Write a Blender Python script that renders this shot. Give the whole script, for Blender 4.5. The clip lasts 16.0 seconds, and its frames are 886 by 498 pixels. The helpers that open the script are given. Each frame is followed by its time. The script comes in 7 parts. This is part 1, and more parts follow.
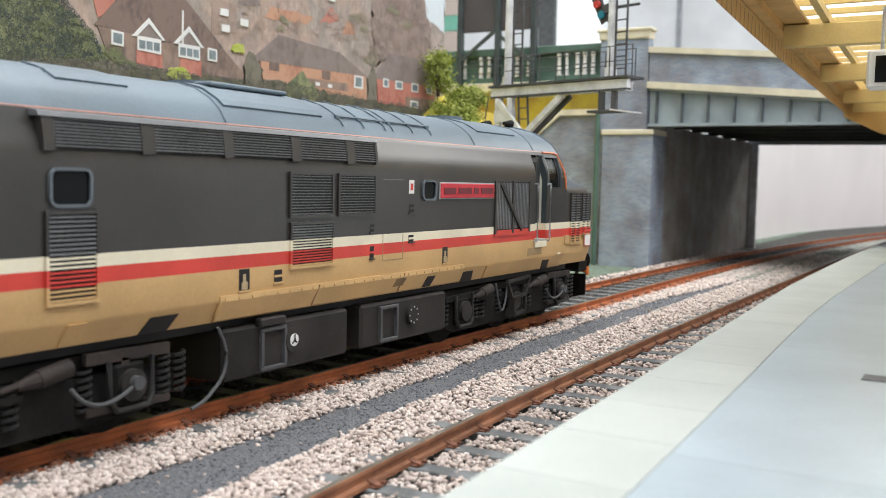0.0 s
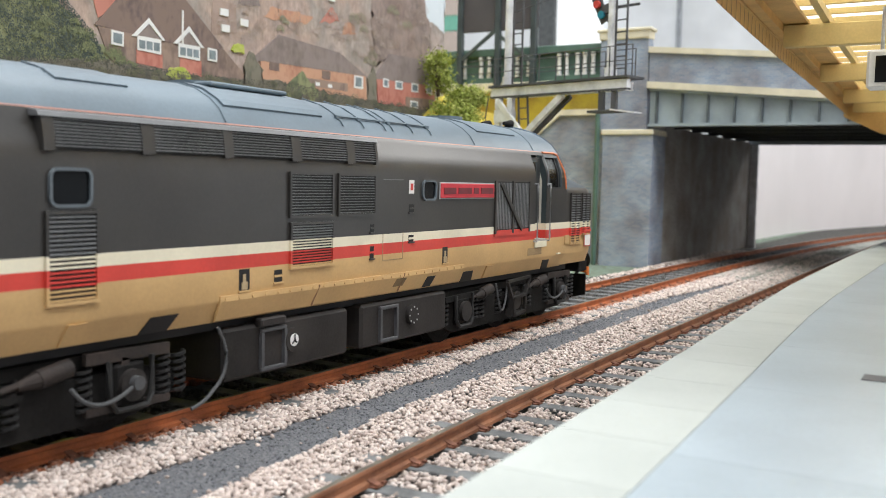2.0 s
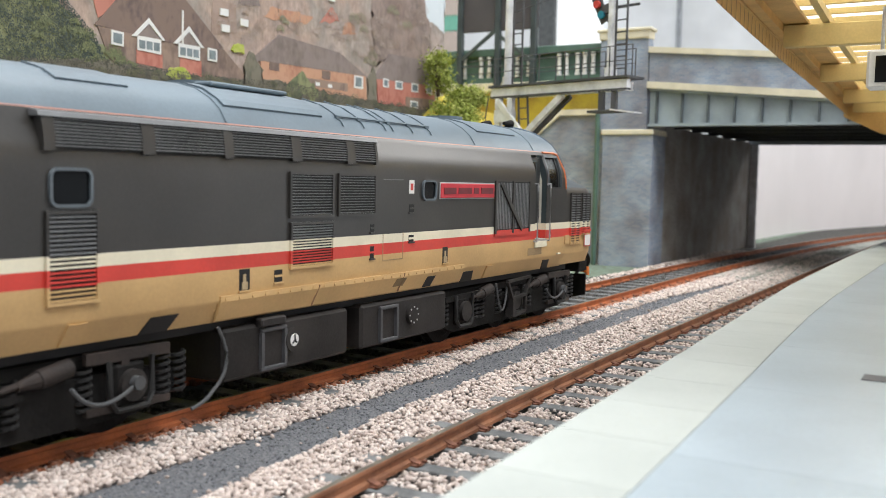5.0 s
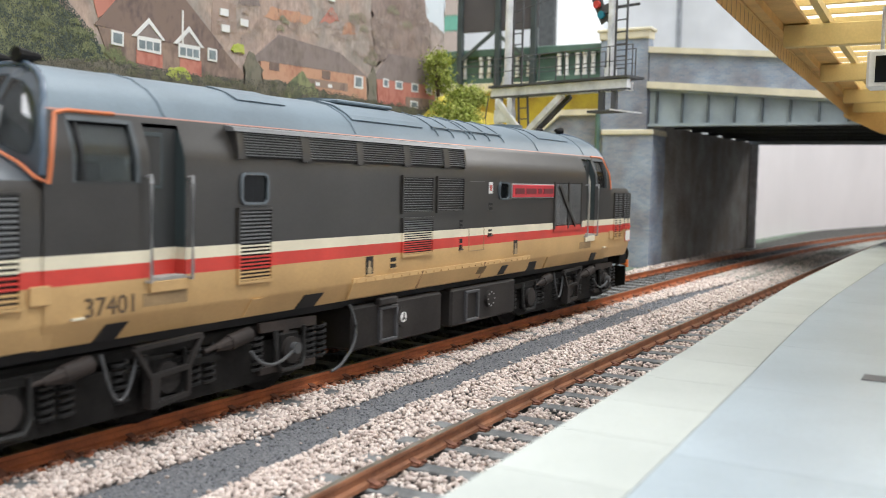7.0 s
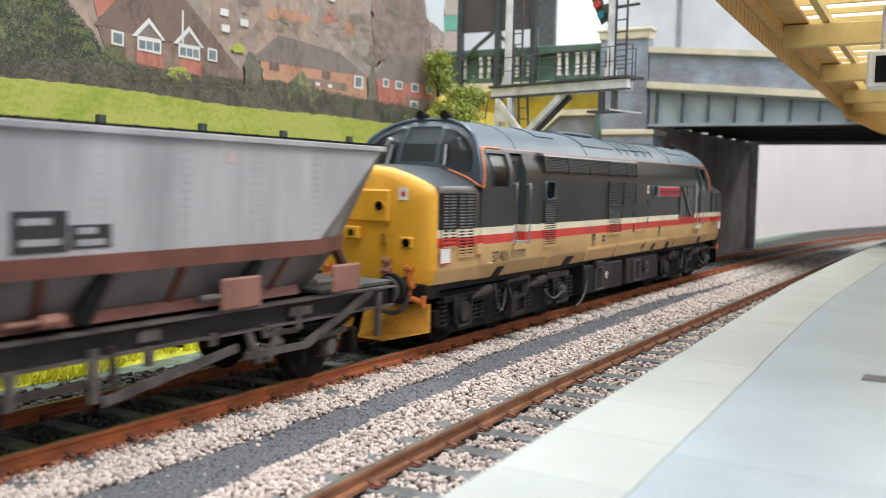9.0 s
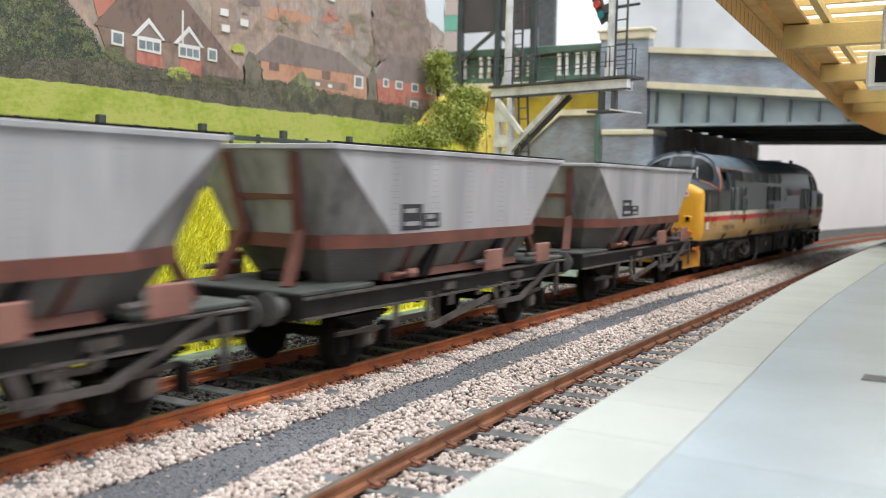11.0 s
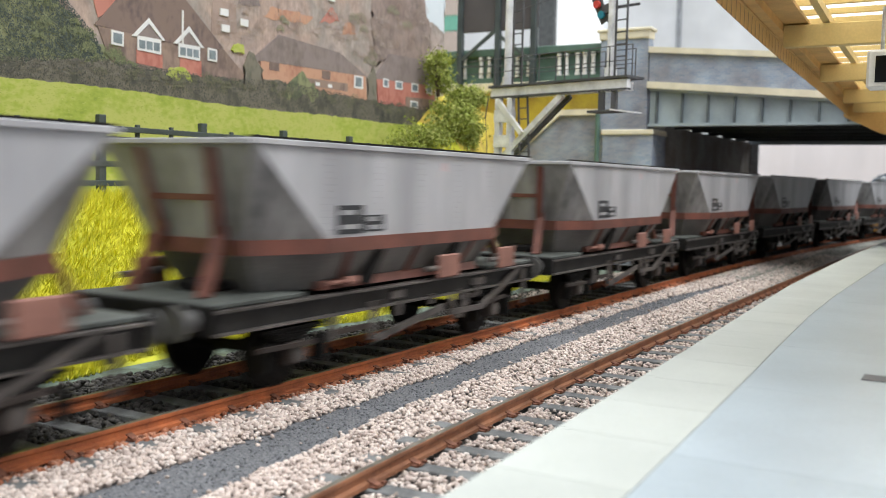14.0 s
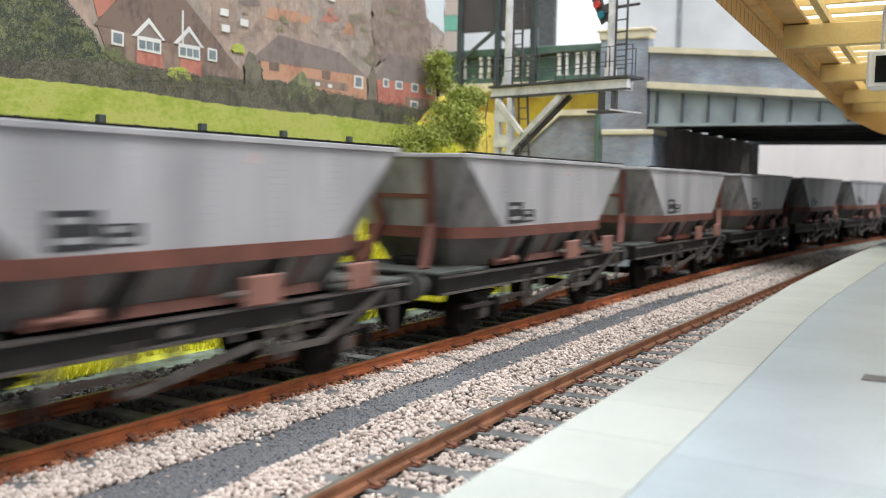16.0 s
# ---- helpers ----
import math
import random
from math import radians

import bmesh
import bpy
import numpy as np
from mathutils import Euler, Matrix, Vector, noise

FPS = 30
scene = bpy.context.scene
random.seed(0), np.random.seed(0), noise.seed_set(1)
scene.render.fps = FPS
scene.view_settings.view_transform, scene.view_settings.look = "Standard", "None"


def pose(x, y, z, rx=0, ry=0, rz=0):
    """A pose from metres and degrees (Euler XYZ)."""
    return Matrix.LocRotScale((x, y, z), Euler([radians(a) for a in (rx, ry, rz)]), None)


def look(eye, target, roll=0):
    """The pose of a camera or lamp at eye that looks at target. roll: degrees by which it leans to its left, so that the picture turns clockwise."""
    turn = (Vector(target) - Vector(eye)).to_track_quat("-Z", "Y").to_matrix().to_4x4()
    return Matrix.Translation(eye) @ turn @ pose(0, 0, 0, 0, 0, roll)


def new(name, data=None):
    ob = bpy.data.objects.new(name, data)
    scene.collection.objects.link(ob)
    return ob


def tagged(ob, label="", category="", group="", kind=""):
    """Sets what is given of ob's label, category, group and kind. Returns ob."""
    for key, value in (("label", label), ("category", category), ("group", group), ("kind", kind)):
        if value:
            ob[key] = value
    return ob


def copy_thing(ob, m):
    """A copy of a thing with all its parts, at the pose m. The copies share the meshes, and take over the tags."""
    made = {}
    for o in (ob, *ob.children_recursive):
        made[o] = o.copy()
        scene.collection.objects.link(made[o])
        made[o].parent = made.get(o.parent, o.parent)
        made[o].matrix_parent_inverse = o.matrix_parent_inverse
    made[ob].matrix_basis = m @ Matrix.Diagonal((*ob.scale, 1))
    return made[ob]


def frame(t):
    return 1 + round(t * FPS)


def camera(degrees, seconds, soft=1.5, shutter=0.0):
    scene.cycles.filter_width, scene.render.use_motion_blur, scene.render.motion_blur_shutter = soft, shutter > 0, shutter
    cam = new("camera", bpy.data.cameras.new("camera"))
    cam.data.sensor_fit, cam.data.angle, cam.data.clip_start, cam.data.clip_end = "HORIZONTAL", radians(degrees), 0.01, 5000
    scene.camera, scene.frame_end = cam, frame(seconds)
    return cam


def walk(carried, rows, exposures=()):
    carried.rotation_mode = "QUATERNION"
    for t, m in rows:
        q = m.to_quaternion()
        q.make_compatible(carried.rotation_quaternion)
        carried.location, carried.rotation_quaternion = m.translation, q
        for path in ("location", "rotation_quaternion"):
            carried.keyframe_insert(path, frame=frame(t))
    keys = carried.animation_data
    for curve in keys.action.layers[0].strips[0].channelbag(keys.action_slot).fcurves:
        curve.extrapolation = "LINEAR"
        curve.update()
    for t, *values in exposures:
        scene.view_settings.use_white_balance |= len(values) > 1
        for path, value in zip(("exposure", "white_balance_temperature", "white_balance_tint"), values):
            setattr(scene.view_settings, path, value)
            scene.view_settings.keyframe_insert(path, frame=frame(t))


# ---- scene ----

# Model railway at 7 mm to the foot: all lengths below are full-size metres, times S.
S = 1 / 43.5
EYE = (0.0, -8.906, 2.748)
cam = camera(50.01, 16.0, soft=0.6, shutter=0.55)


def aim(yaw, pitch):
    return (EYE[0] + math.cos(pitch) * math.cos(yaw), EYE[1] + math.cos(pitch) * math.sin(yaw), EYE[2] + math.sin(pitch))


CAM = look(EYE, aim(0.52584, -0.07148), 1.2575)
CAM.translation = Vector(EYE) * S
walk(cam, [(0, CAM), (16, CAM)])
cam.data.dof.use_dof, cam.data.dof.focus_distance, cam.data.dof.aperture_fstop = True, 15.0 * S, 27.0

# ---- light: a bright exhibition hall, ceiling lamps, white walls, one added gleam lamp ----
world = bpy.data.worlds.new("hall")
scene.world = world
world.use_nodes = True
world.node_tree.nodes["Background"].inputs[0].default_value = (0.93, 0.96, 1.0, 1)
world.node_tree.nodes["Background"].inputs[1].default_value = 0.75
scene.view_settings.exposure = 0.55


def hall_lamp(x, y, z, tx, ty, tz, sx, sy, watts, colour):
    d = bpy.data.lights.new("hall_lamp", "AREA")
    d.shape, d.size, d.size_y, d.energy, d.color = "RECTANGLE", sx, sy, watts, colour
    o = new("hall_lamp", d)
    o.matrix_world = look((x, y, z), (tx, ty, tz))
    return o


hall_lamp(0.1, -0.75, 1.7, 0.35, 0.0, 0.0, 1.4, 0.5, 22, (0.96, 0.98, 0.99))
hall_lamp(0.9, 0.5, 1.9, 0.5, 0.0, 0.0, 1.4, 0.4, 18, (0.95, 0.98, 1.0))
# Unseen lamp, added so that its reflection gleams along the locomotive's shoulder.
hall_lamp(2.9, -0.85, 1.35, 0.35, -0.03, 0.07, 0.9, 0.5, 9, (1.0, 0.97, 0.93))


# ---- materials ----
def mat(name, rgb, rough=0.6, metal=0.0, var=0.18, scale=1.5, bump=0.15, bscale=25.0, tint=None, spec=0.5, fall=1.0):
    m = bpy.data.materials.new(name)
    m.use_nodes = True
    nt = m.node_tree
    b = nt.nodes["Principled BSDF"]
    b.inputs["Roughness"].default_value, b.inputs["Metallic"].default_value = rough, metal
    b.inputs["Specular IOR Level"].default_value = spec
    tc, mp = nt.nodes.new("ShaderNodeTexCoord"), nt.nodes.new("ShaderNodeMapping")
    mp.inputs["Scale"].default_value = (1 / S, 1 / S, fall / S)
    nt.links.new(tc.outputs["Object"], mp.inputs[0])
    n1, n2 = nt.nodes.new("ShaderNodeTexNoise"), nt.nodes.new("ShaderNodeTexNoise")
    n1.inputs["Scale"].default_value, n1.inputs["Detail"].default_value = scale, 5
    n2.inputs["Scale"].default_value, n2.inputs["Detail"].default_value = bscale, 4
    for n in (n1, n2):
        nt.links.new(mp.outputs[0], n.inputs["Vector"])
    r = nt.nodes.new("ShaderNodeValToRGB")
    r.color_ramp.elements[0].position, r.color_ramp.elements[1].position = 0.3, 0.7
    t = tint or [c * (1 - var * 2) for c in rgb]
    r.color_ramp.elements[0].color = (*t, 1)
    r.color_ramp.elements[1].color = (*[min(1, c * (1 + var)) for c in rgb], 1)
    mix = nt.nodes.new("ShaderNodeMath")
    mix.operation = "MULTIPLY_ADD"
    nt.links.new(n2.outputs[0], mix.inputs[0])
    mix.inputs[1].default_value = 0.35
    sub = nt.nodes.new("ShaderNodeMath")
    sub.operation = "SUBTRACT"
    nt.links.new(n1.outputs[0], sub.inputs[0])
    sub.inputs[1].default_value = 0.175
    nt.links.new(sub.outputs[0], mix.inputs[2])
    nt.links.new(mix.outputs[0], r.inputs[0])
    nt.links.new(r.outputs[0], b.inputs["Base Color"])
    if bump:
        bp = nt.nodes.new("ShaderNodeBump")
        bp.inputs["Strength"].default_value = bump
        bp.inputs["Distance"].default_value = 0.03 * S
        nt.links.new(n2.outputs[0], bp.inputs["Height"])
        nt.links.new(bp.outputs[0], b.inputs["Normal"])
    return m


def brick_mat(name, c1, c2, mortar, w=0.23, h=0.075, rough=0.8, axis="XZ"):
    m = mat(name, c1, rough, bump=0.1)
    nt = m.node_tree
    b = nt.nodes["Principled BSDF"]
    tc, sx, cx = nt.nodes.new("ShaderNodeTexCoord"), nt.nodes.new("ShaderNodeSeparateXYZ"), nt.nodes.new("ShaderNodeCombineXYZ")
    nt.links.new(tc.outputs["Object"], sx.inputs[0])
    add = nt.nodes.new("ShaderNodeMath")
    nt.links.new(sx.outputs[0], add.inputs[0])
    nt.links.new(sx.outputs[1], add.inputs[1])
    nt.links.new(add.outputs[0], cx.inputs[0])
    nt.links.new(sx.outputs[2], cx.inputs[1])
    br = nt.nodes.new("ShaderNodeTexBrick")
    nt.links.new(cx.outputs[0], br.inputs["Vector"])
    br.inputs["Scale"].default_value = 1 / S
    br.inputs["Brick Width"].default_value, br.inputs["Row Height"].default_value = w, h
    br.inputs["Mortar Size"].default_value = 0.008
    br.inputs["Color1"].default_value, br.inputs["Color2"].default_value = (*c1, 1), (*c2, 1)
    br.inputs["Mortar"].default_value = (*mortar, 1)
    mx = nt.nodes.new("ShaderNodeMixRGB")
    mx.blend_type = "MULTIPLY"
    mx.inputs[0].default_value = 0.75
    n = nt.nodes.new("ShaderNodeTexNoise")
    n.inputs["Scale"].default_value, n.inputs["Detail"].default_value = 0.9 / S, 5
    nt.links.new(tc.outputs["Object"], n.inputs["Vector"])
    rr = nt.nodes.new("ShaderNodeValToRGB")
    rr.color_ramp.elements[0].position, rr.color_ramp.elements[1].position = 0.35, 0.7
    rr.color_ramp.elements[0].color, rr.color_ramp.elements[1].color = (0.74, 0.60, 0.54, 1), (1.35, 1.35, 1.35, 1)
    nt.links.new(n.outputs[0], rr.inputs[0])
    nt.links.new(br.outputs["Color"], mx.inputs[1])
    nt.links.new(rr.outputs[0], mx.inputs[2])
    nt.links.new(mx.outputs[0], b.inputs["Base Color"])
    return m


def glass_mat(name, rgb, spec=0.5):
    m = bpy.data.materials.new(name)
    m.use_nodes = True
    b = m.node_tree.nodes["Principled BSDF"]
    b.inputs["Base Color"].default_value, b.inputs["Roughness"].default_value = (*rgb, 1), 0.12
    b.inputs["Specular IOR Level"].default_value = spec
    return m


def island_mat(name, stops, rough=0.8):
    m = bpy.data.materials.new(name)
    m.use_nodes = True
    nt = m.node_tree
    b = nt.nodes["Principled BSDF"]
    b.inputs["Roughness"].default_value = rough
    g, r = nt.nodes.new("ShaderNodeNewGeometry"), nt.nodes.new("ShaderNodeValToRGB")
    nt.links.new(g.outputs["Random Per Island"], r.inputs[0])
    while len(r.color_ramp.elements) < len(stops):
        r.color_ramp.elements.new(0.5)
    for i, c in enumerate(stops):
        r.color_ramp.elements[i].position = i / (len(stops) - 1)
        r.color_ramp.elements[i].color = (*c, 1)
    nt.links.new(r.outputs[0], b.inputs["Base Color"])
    return m


def each_own(m, lo, hi):
    """Lets every separate slab differ a little in tone."""
    nt = m.node_tree
    b = nt.nodes["Principled BSDF"]
    src = b.inputs["Base Color"].links[0].from_socket
    info, rng, mx = nt.nodes.new("ShaderNodeObjectInfo"), nt.nodes.new("ShaderNodeMapRange"), nt.nodes.new("ShaderNodeMixRGB")
    rng.inputs["To Min"].default_value, rng.inputs["To Max"].default_value = lo, hi
    mx.blend_type = "MULTIPLY"
    mx.inputs[0].default_value = 1.0
    nt.links.new(info.outputs["Random"], rng.inputs["Value"])
    nt.links.new(src, mx.inputs[1])
    nt.links.new(rng.outputs[0], mx.inputs[2])
    nt.links.new(mx.outputs[0], b.inputs["Base Color"])
    return m


CHARCOAL = mat("charcoal_paint", (0.038, 0.0345, 0.031), 0.31, var=0.14, scale=0.8, bump=0.03, spec=0.58)
ROOFGREY = mat("roof_grey_paint", (0.122, 0.160, 0.188), 0.45, var=0.10, scale=0.7, bump=0.04)
TAN = mat("tan_paint", (0.57, 0.365, 0.16), 0.5, var=0.08, scale=0.9, bump=0.03)
CREAM = mat("cream_paint", (0.74, 0.68, 0.52), 0.5, var=0.06, bump=0.03)
RED = mat("red_paint", (0.60, 0.055, 0.04), 0.45, var=0.08, bump=0.03)
ORANGE = mat("orange_line", (0.50, 0.235, 0.17), 0.5, var=0.08, bump=0.0)
YELLOW = mat("warning_yellow", (0.76, 0.375, 0.03), 0.40, var=0.09, scale=1.8, bump=0.03, fall=0.4)
DARKFRAME = mat("weathered_underframe", (0.0125, 0.0115, 0.011), 0.75, var=0.35, scale=2.5, bump=0.25, tint=(0.006, 0.0055, 0.005), spec=0.15)
TANKGREY = mat("tank_grey", (0.026, 0.0225, 0.021), 0.6, var=0.3, scale=1.3, bump=0.1, spec=0.3)
# For black parts, and for the shade in recesses, louvres and cutouts.
BLACK = mat("black_and_shade", (0.008, 0.008, 0.009), 0.6, var=0.1, bump=0)
GREYMETAL = mat("grey_metal", (0.42, 0.42, 0.42), 0.4, 0.3, var=0.2, bump=0.05)
# Paler than the charcoal sides, with the light on slat edges in the colour.
SLAT = mat("lit_slat_grey", (0.16, 0.163, 0.165), 0.4, var=0.12, bump=0)
WHITE = mat("white_paint", (0.75, 0.74, 0.72), 0.5, var=0.06, bump=0.02)
SIDEGLASS = glass_mat("side_window_glass", (0.030, 0.029, 0.026), 0.4)
GLASS = glass_mat("dark_window_glass", (0.006, 0.007, 0.008), 0.15)
HOSE = mat("grey_hose", (0.075, 0.077, 0.08), 0.6, var=0.15, bump=0)
PLATERED = mat("plate_red", (0.55, 0.03, 0.045), 0.45, var=0.08, bump=0)
RUST = mat("rusty_rail", (0.42, 0.125, 0.042), 0.7, var=0.2, scale=2.5, bump=0.1, tint=(0.25, 0.075, 0.03))
TANRUST = mat("brown_rusty_rail", (0.33, 0.145, 0.075), 0.6, var=0.2, scale=2.5, bump=0.08, tint=(0.20, 0.085, 0.045))
RAILTOP = mat("worn_rail_head", (0.20, 0.185, 0.15), 0.4, 0.5, var=0.25, scale=3, bump=0.03)
SLEEPER = mat("grey_sleeper", (0.16, 0.165, 0.165), 0.8, var=0.22, scale=3, bump=0.3)
CHAIR = mat("rusty_chair", (0.21, 0.085, 0.05), 0.85, var=0.3, scale=6, bump=0.2)
CESS = mat("grey_grit", (0.155, 0.158, 0.168), 0.95, var=0.3, scale=30, bump=0.6, bscale=40)
OCHRE = mat("ochre_grass_slope", (0.56, 0.46, 0.06), 0.95, var=0.25, scale=1.1, bump=0.8, tint=(0.40, 0.26, 0.06))
TEALGRIT = mat("teal_grey_grit", (0.15, 0.20, 0.17), 0.95, var=0.35, scale=3, bump=0.6, bscale=40, tint=(0.10, 0.12, 0.07))
# Earth colour lowered to take in the shade beside the train.
EARTH = mat("shaded_trackbed", (0.06, 0.057, 0.05), 0.95, var=0.3, scale=6, bump=0.6)
STONES = island_mat("pale_ballast", [(0.26, 0.21, 0.18), (0.56, 0.46, 0.41), (0.68, 0.58, 0.52), (0.46, 0.37, 0.33), (0.74, 0.67, 0.62)])
# Oily stones, darkened further for the shade under the train.
DARKSTONES = island_mat("dirty_shaded_ballast", [(0.03, 0.027, 0.024), (0.06, 0.055, 0.05), (0.11, 0.10, 0.09)])
COPING = each_own(mat("pale_platform_edge", (0.415, 0.436, 0.407), 0.55, var=0.05, scale=0.8, bump=0.05), 0.96, 1.04)
SLAB = each_own(mat("pale_blue_grey_slab", (0.372, 0.428, 0.462), 0.33, var=0.07, scale=0.7, bump=0.05), 0.90, 1.06)
WAGGREY = mat("wagon_light_grey", (0.40, 0.395, 0.41), 0.5, var=0.14, scale=1.4, bump=0.03, bscale=9, fall=0.16)
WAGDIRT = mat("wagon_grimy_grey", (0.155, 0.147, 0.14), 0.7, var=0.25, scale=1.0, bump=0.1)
# Streaked wagon grey, darkened for the shade on sloping ends and corner facets.
WAGEND = mat("wagon_end_shaded_grey", (0.28, 0.272, 0.27), 0.65, var=0.32, scale=1.6, bump=0.05, bscale=9, fall=0.3)
WAGBROWN = mat("wagon_red_brown", (0.155, 0.053, 0.036), 0.65, var=0.18, scale=1.5, bump=0.08)
PINKBROWN = mat("faded_brown_box", (0.27, 0.125, 0.095), 0.65, var=0.15, scale=2, bump=0.08)
BLUEBRICK = brick_mat("blue_brick", (0.20, 0.265, 0.365), (0.29, 0.335, 0.41), (0.34, 0.37, 0.41))
SOOTBRICK = brick_mat("sooty_brick", (0.22, 0.215, 0.205), (0.27, 0.26, 0.245), (0.29, 0.28, 0.26))
STONE = mat("cream_coping_stone", (0.74, 0.68, 0.52), 0.8, var=0.1, scale=1.2, bump=0.15)
GIRDER = mat("grey_girder_paint", (0.33, 0.385, 0.41), 0.6, var=0.12, scale=1.0, bump=0.05)
GREENPAINT = mat("dark_green_paint", (0.085, 0.155, 0.12), 0.6, var=0.15, bump=0.05)
TIMBER = mat("cream_yellow_timber", (0.68, 0.50, 0.20), 0.6, var=0.08, scale=1.0, bump=0.05)
TIMBERD = mat("ochre_timber", (0.60, 0.36, 0.12), 0.65, var=0.12, scale=1.5, bump=0.05)
SIGGREY = mat("signal_grey_paint", (0.80, 0.80, 0.82), 0.35, var=0.16, scale=2, bump=0.05)
SIGDARK = mat("signal_dark_steel", (0.08, 0.08, 0.085), 0.6, var=0.2, bump=0.05)
FENCE = mat("dark_fence", (0.06, 0.075, 0.07), 0.8, var=0.2, bump=0.1)
GRASSBASE = mat("grass_mat", (0.56, 0.54, 0.04), 0.95, var=0.3, scale=1.2, bump=0.5, tint=(0.34, 0.36, 0.03))
BLADES = island_mat("grass_blades", [(0.50, 0.51, 0.03), (0.68, 0.64, 0.04), (0.78, 0.72, 0.07), (0.60, 0.58, 0.035)])
LEAF = island_mat("bush_leaves", [(0.15, 0.19, 0.03), (0.34, 0.39, 0.07), (0.25, 0.30, 0.05), (0.48, 0.49, 0.17)])
PALEWALL = mat("pale_pink_white_sheet", (0.92, 0.86, 0.85), 0.7, var=0.03, scale=0.15, bump=0.02)
HALLGREY = mat("hall_grey_wall", (0.86, 0.88, 0.90), 0.7, var=0.05, scale=0.2, bump=0)
HALLWHITE = mat("hall_white_wall", (0.90, 0.92, 0.94), 0.7, var=0.03, scale=0.2, bump=0)


# ---- building helpers: bmesh in full-size metres ----
def box(bm, x0, x1, y0, y1, z0, z1, bev=0.0, mi=0):
    vs = [bm.verts.new((x, y, z)) for x in (x0, x1) for y in (y0, y1) for z in (z0, z1)]
    fs = [bm.faces.new([vs[i] for i in q]) for q in ((0, 1, 3, 2), (4, 6, 7, 5), (0, 4, 5, 1), (2, 3, 7, 6), (0, 2, 6, 4), (1, 5, 7, 3))]
    for f in fs:
        f.material_index = mi
    if bev:
        es = list({e for f in fs for e in f.edges})
        bmesh.ops.bevel(bm, geom=es, offset=bev, segments=1, affect="EDGES", profile=0.5)
    return fs


def cyl(bm, p0, p1, r, seg=12, r2=None, mi=0):
    a, b = Vector(p0), Vector(p1)
    q = (b - a).to_track_quat("Z", "Y").to_matrix()
    r2 = r if r2 is None else r2
    rings = []
    for p, rr in ((a, r), (b, r2)):
        rings.append([bm.verts.new(p + q @ Vector((rr * math.cos(2 * math.pi * i / seg), rr * math.sin(2 * math.pi * i / seg), 0))) for i in range(seg)])
    for i in range(seg):
        j = (i + 1) % seg
        bm.faces.new((rings[0][i], rings[0][j], rings[1][j], rings[1][i])).material_index = mi
    bm.faces.new(rings[0][::-1]).material_index = mi
    bm.faces.new(rings[1]).material_index = mi


def bar(bm, p0, p1, w, h, mi=0):
    a, b = Vector(p0), Vector(p1)
    d = (b - a).normalized()
    side = d.cross(Vector((0, 0, 1)))
    if side.length < 1e-3:
        side = Vector((0, 1, 0))
    side.normalize()
    up = side.cross(d).normalized()
    vs = []
    for p in (a, b):
        for u, v in ((-1, -1), (1, -1), (1, 1), (-1, 1)):
            vs.append(bm.verts.new(p + side * u * w / 2 + up * v * h / 2))
    for q in ((0, 1, 2, 3), (7, 6, 5, 4), (0, 4, 5, 1), (1, 5, 6, 2), (2, 6, 7, 3), (3, 7, 4, 0)):
        bm.faces.new([vs[i] for i in q]).material_index = mi


def prism(bm, poly, y0, y1, mi=0, plane="xz"):
    def P(a, b, y):
        return (a, y, b) if plane == "xz" else ((y, a, b) if plane == "yz" else (a, b, y))
    A = [bm.verts.new(P(a, b, y0)) for a, b in poly]
    B = [bm.verts.new(P(a, b, y1)) for a, b in poly]
    n = len(poly)
    fs = [bm.faces.new(A), bm.faces.new(B[::-1])]
    for i in range(n):
        fs.append(bm.faces.new((A[i], B[i], B[(i + 1) % n], A[(i + 1) % n])))
    for f in fs:
        f.material_index = mi


def tube(bm, pts, r, seg=8):
    pts = [Vector(p) for p in pts]
    rings = []
    for i, p in enumerate(pts):
        d = (pts[min(i + 1, len(pts) - 1)] - pts[max(i - 1, 0)]).normalized()
        q = d.to_track_quat("Z", "Y").to_matrix()
        rings.append([bm.verts.new(p + q @ Vector((r * math.cos(2 * math.pi * k / seg), r * math.sin(2 * math.pi * k / seg), 0))) for k in range(seg)])
    for a, b in zip(rings, rings[1:]):
        for k in range(seg):
            bm.faces.new((a[k], a[(k + 1) % seg], b[(k + 1) % seg], b[k]))
    bm.faces.new(rings[0][::-1])
    bm.faces.new(rings[-1])


def bez(p0, p1, p2, n=10):
    return [tuple((1 - t) ** 2 * a + 2 * t * (1 - t) * b + t * t * c for a, b, c in zip(p0, p1, p2)) for t in (i / n for i in range(n + 1))]


def mesh_of(name, bm, mats, smooth=False):
    bmesh.ops.scale(bm, vec=(S, S, S), verts=bm.verts)
    bmesh.ops.recalc_face_normals(bm, faces=bm.faces)
    me = bpy.data.meshes.new(name)
    bm.to_mesh(me)
    bm.free()
    for m in mats if isinstance(mats, (list, tuple)) else [mats]:
        me.materials.append(m)
    if smooth:
        me.shade_smooth()
        me.set_sharp_from_angle(angle=radians(35))
    return me


def part(name, bm, mats, parent=None, label="", loc=(0, 0, 0), smooth=False):
    o = new(name, mesh_of(name, bm, mats, smooth))
    o.parent = parent
    o.location = Vector(loc) * S
    if label:
        tagged(o, label)
    return o


def thing(name, label, category, group="", loc=(0, 0, 0), kind=""):
    return tagged(new_at(name, loc), label, category, group, kind)


def new_at(name, loc):
    o = new(name)
    o.empty_display_size = 0.01
    o.location = Vector(loc) * S
    return o


def B():
    return bmesh.new()


# ---- the lie of the land ----
X0C, RC = 26.0, 290.0


def y_main(x):
    return 0.0 if x < X0C else -((x - X0C) ** 2) / (2 * RC)


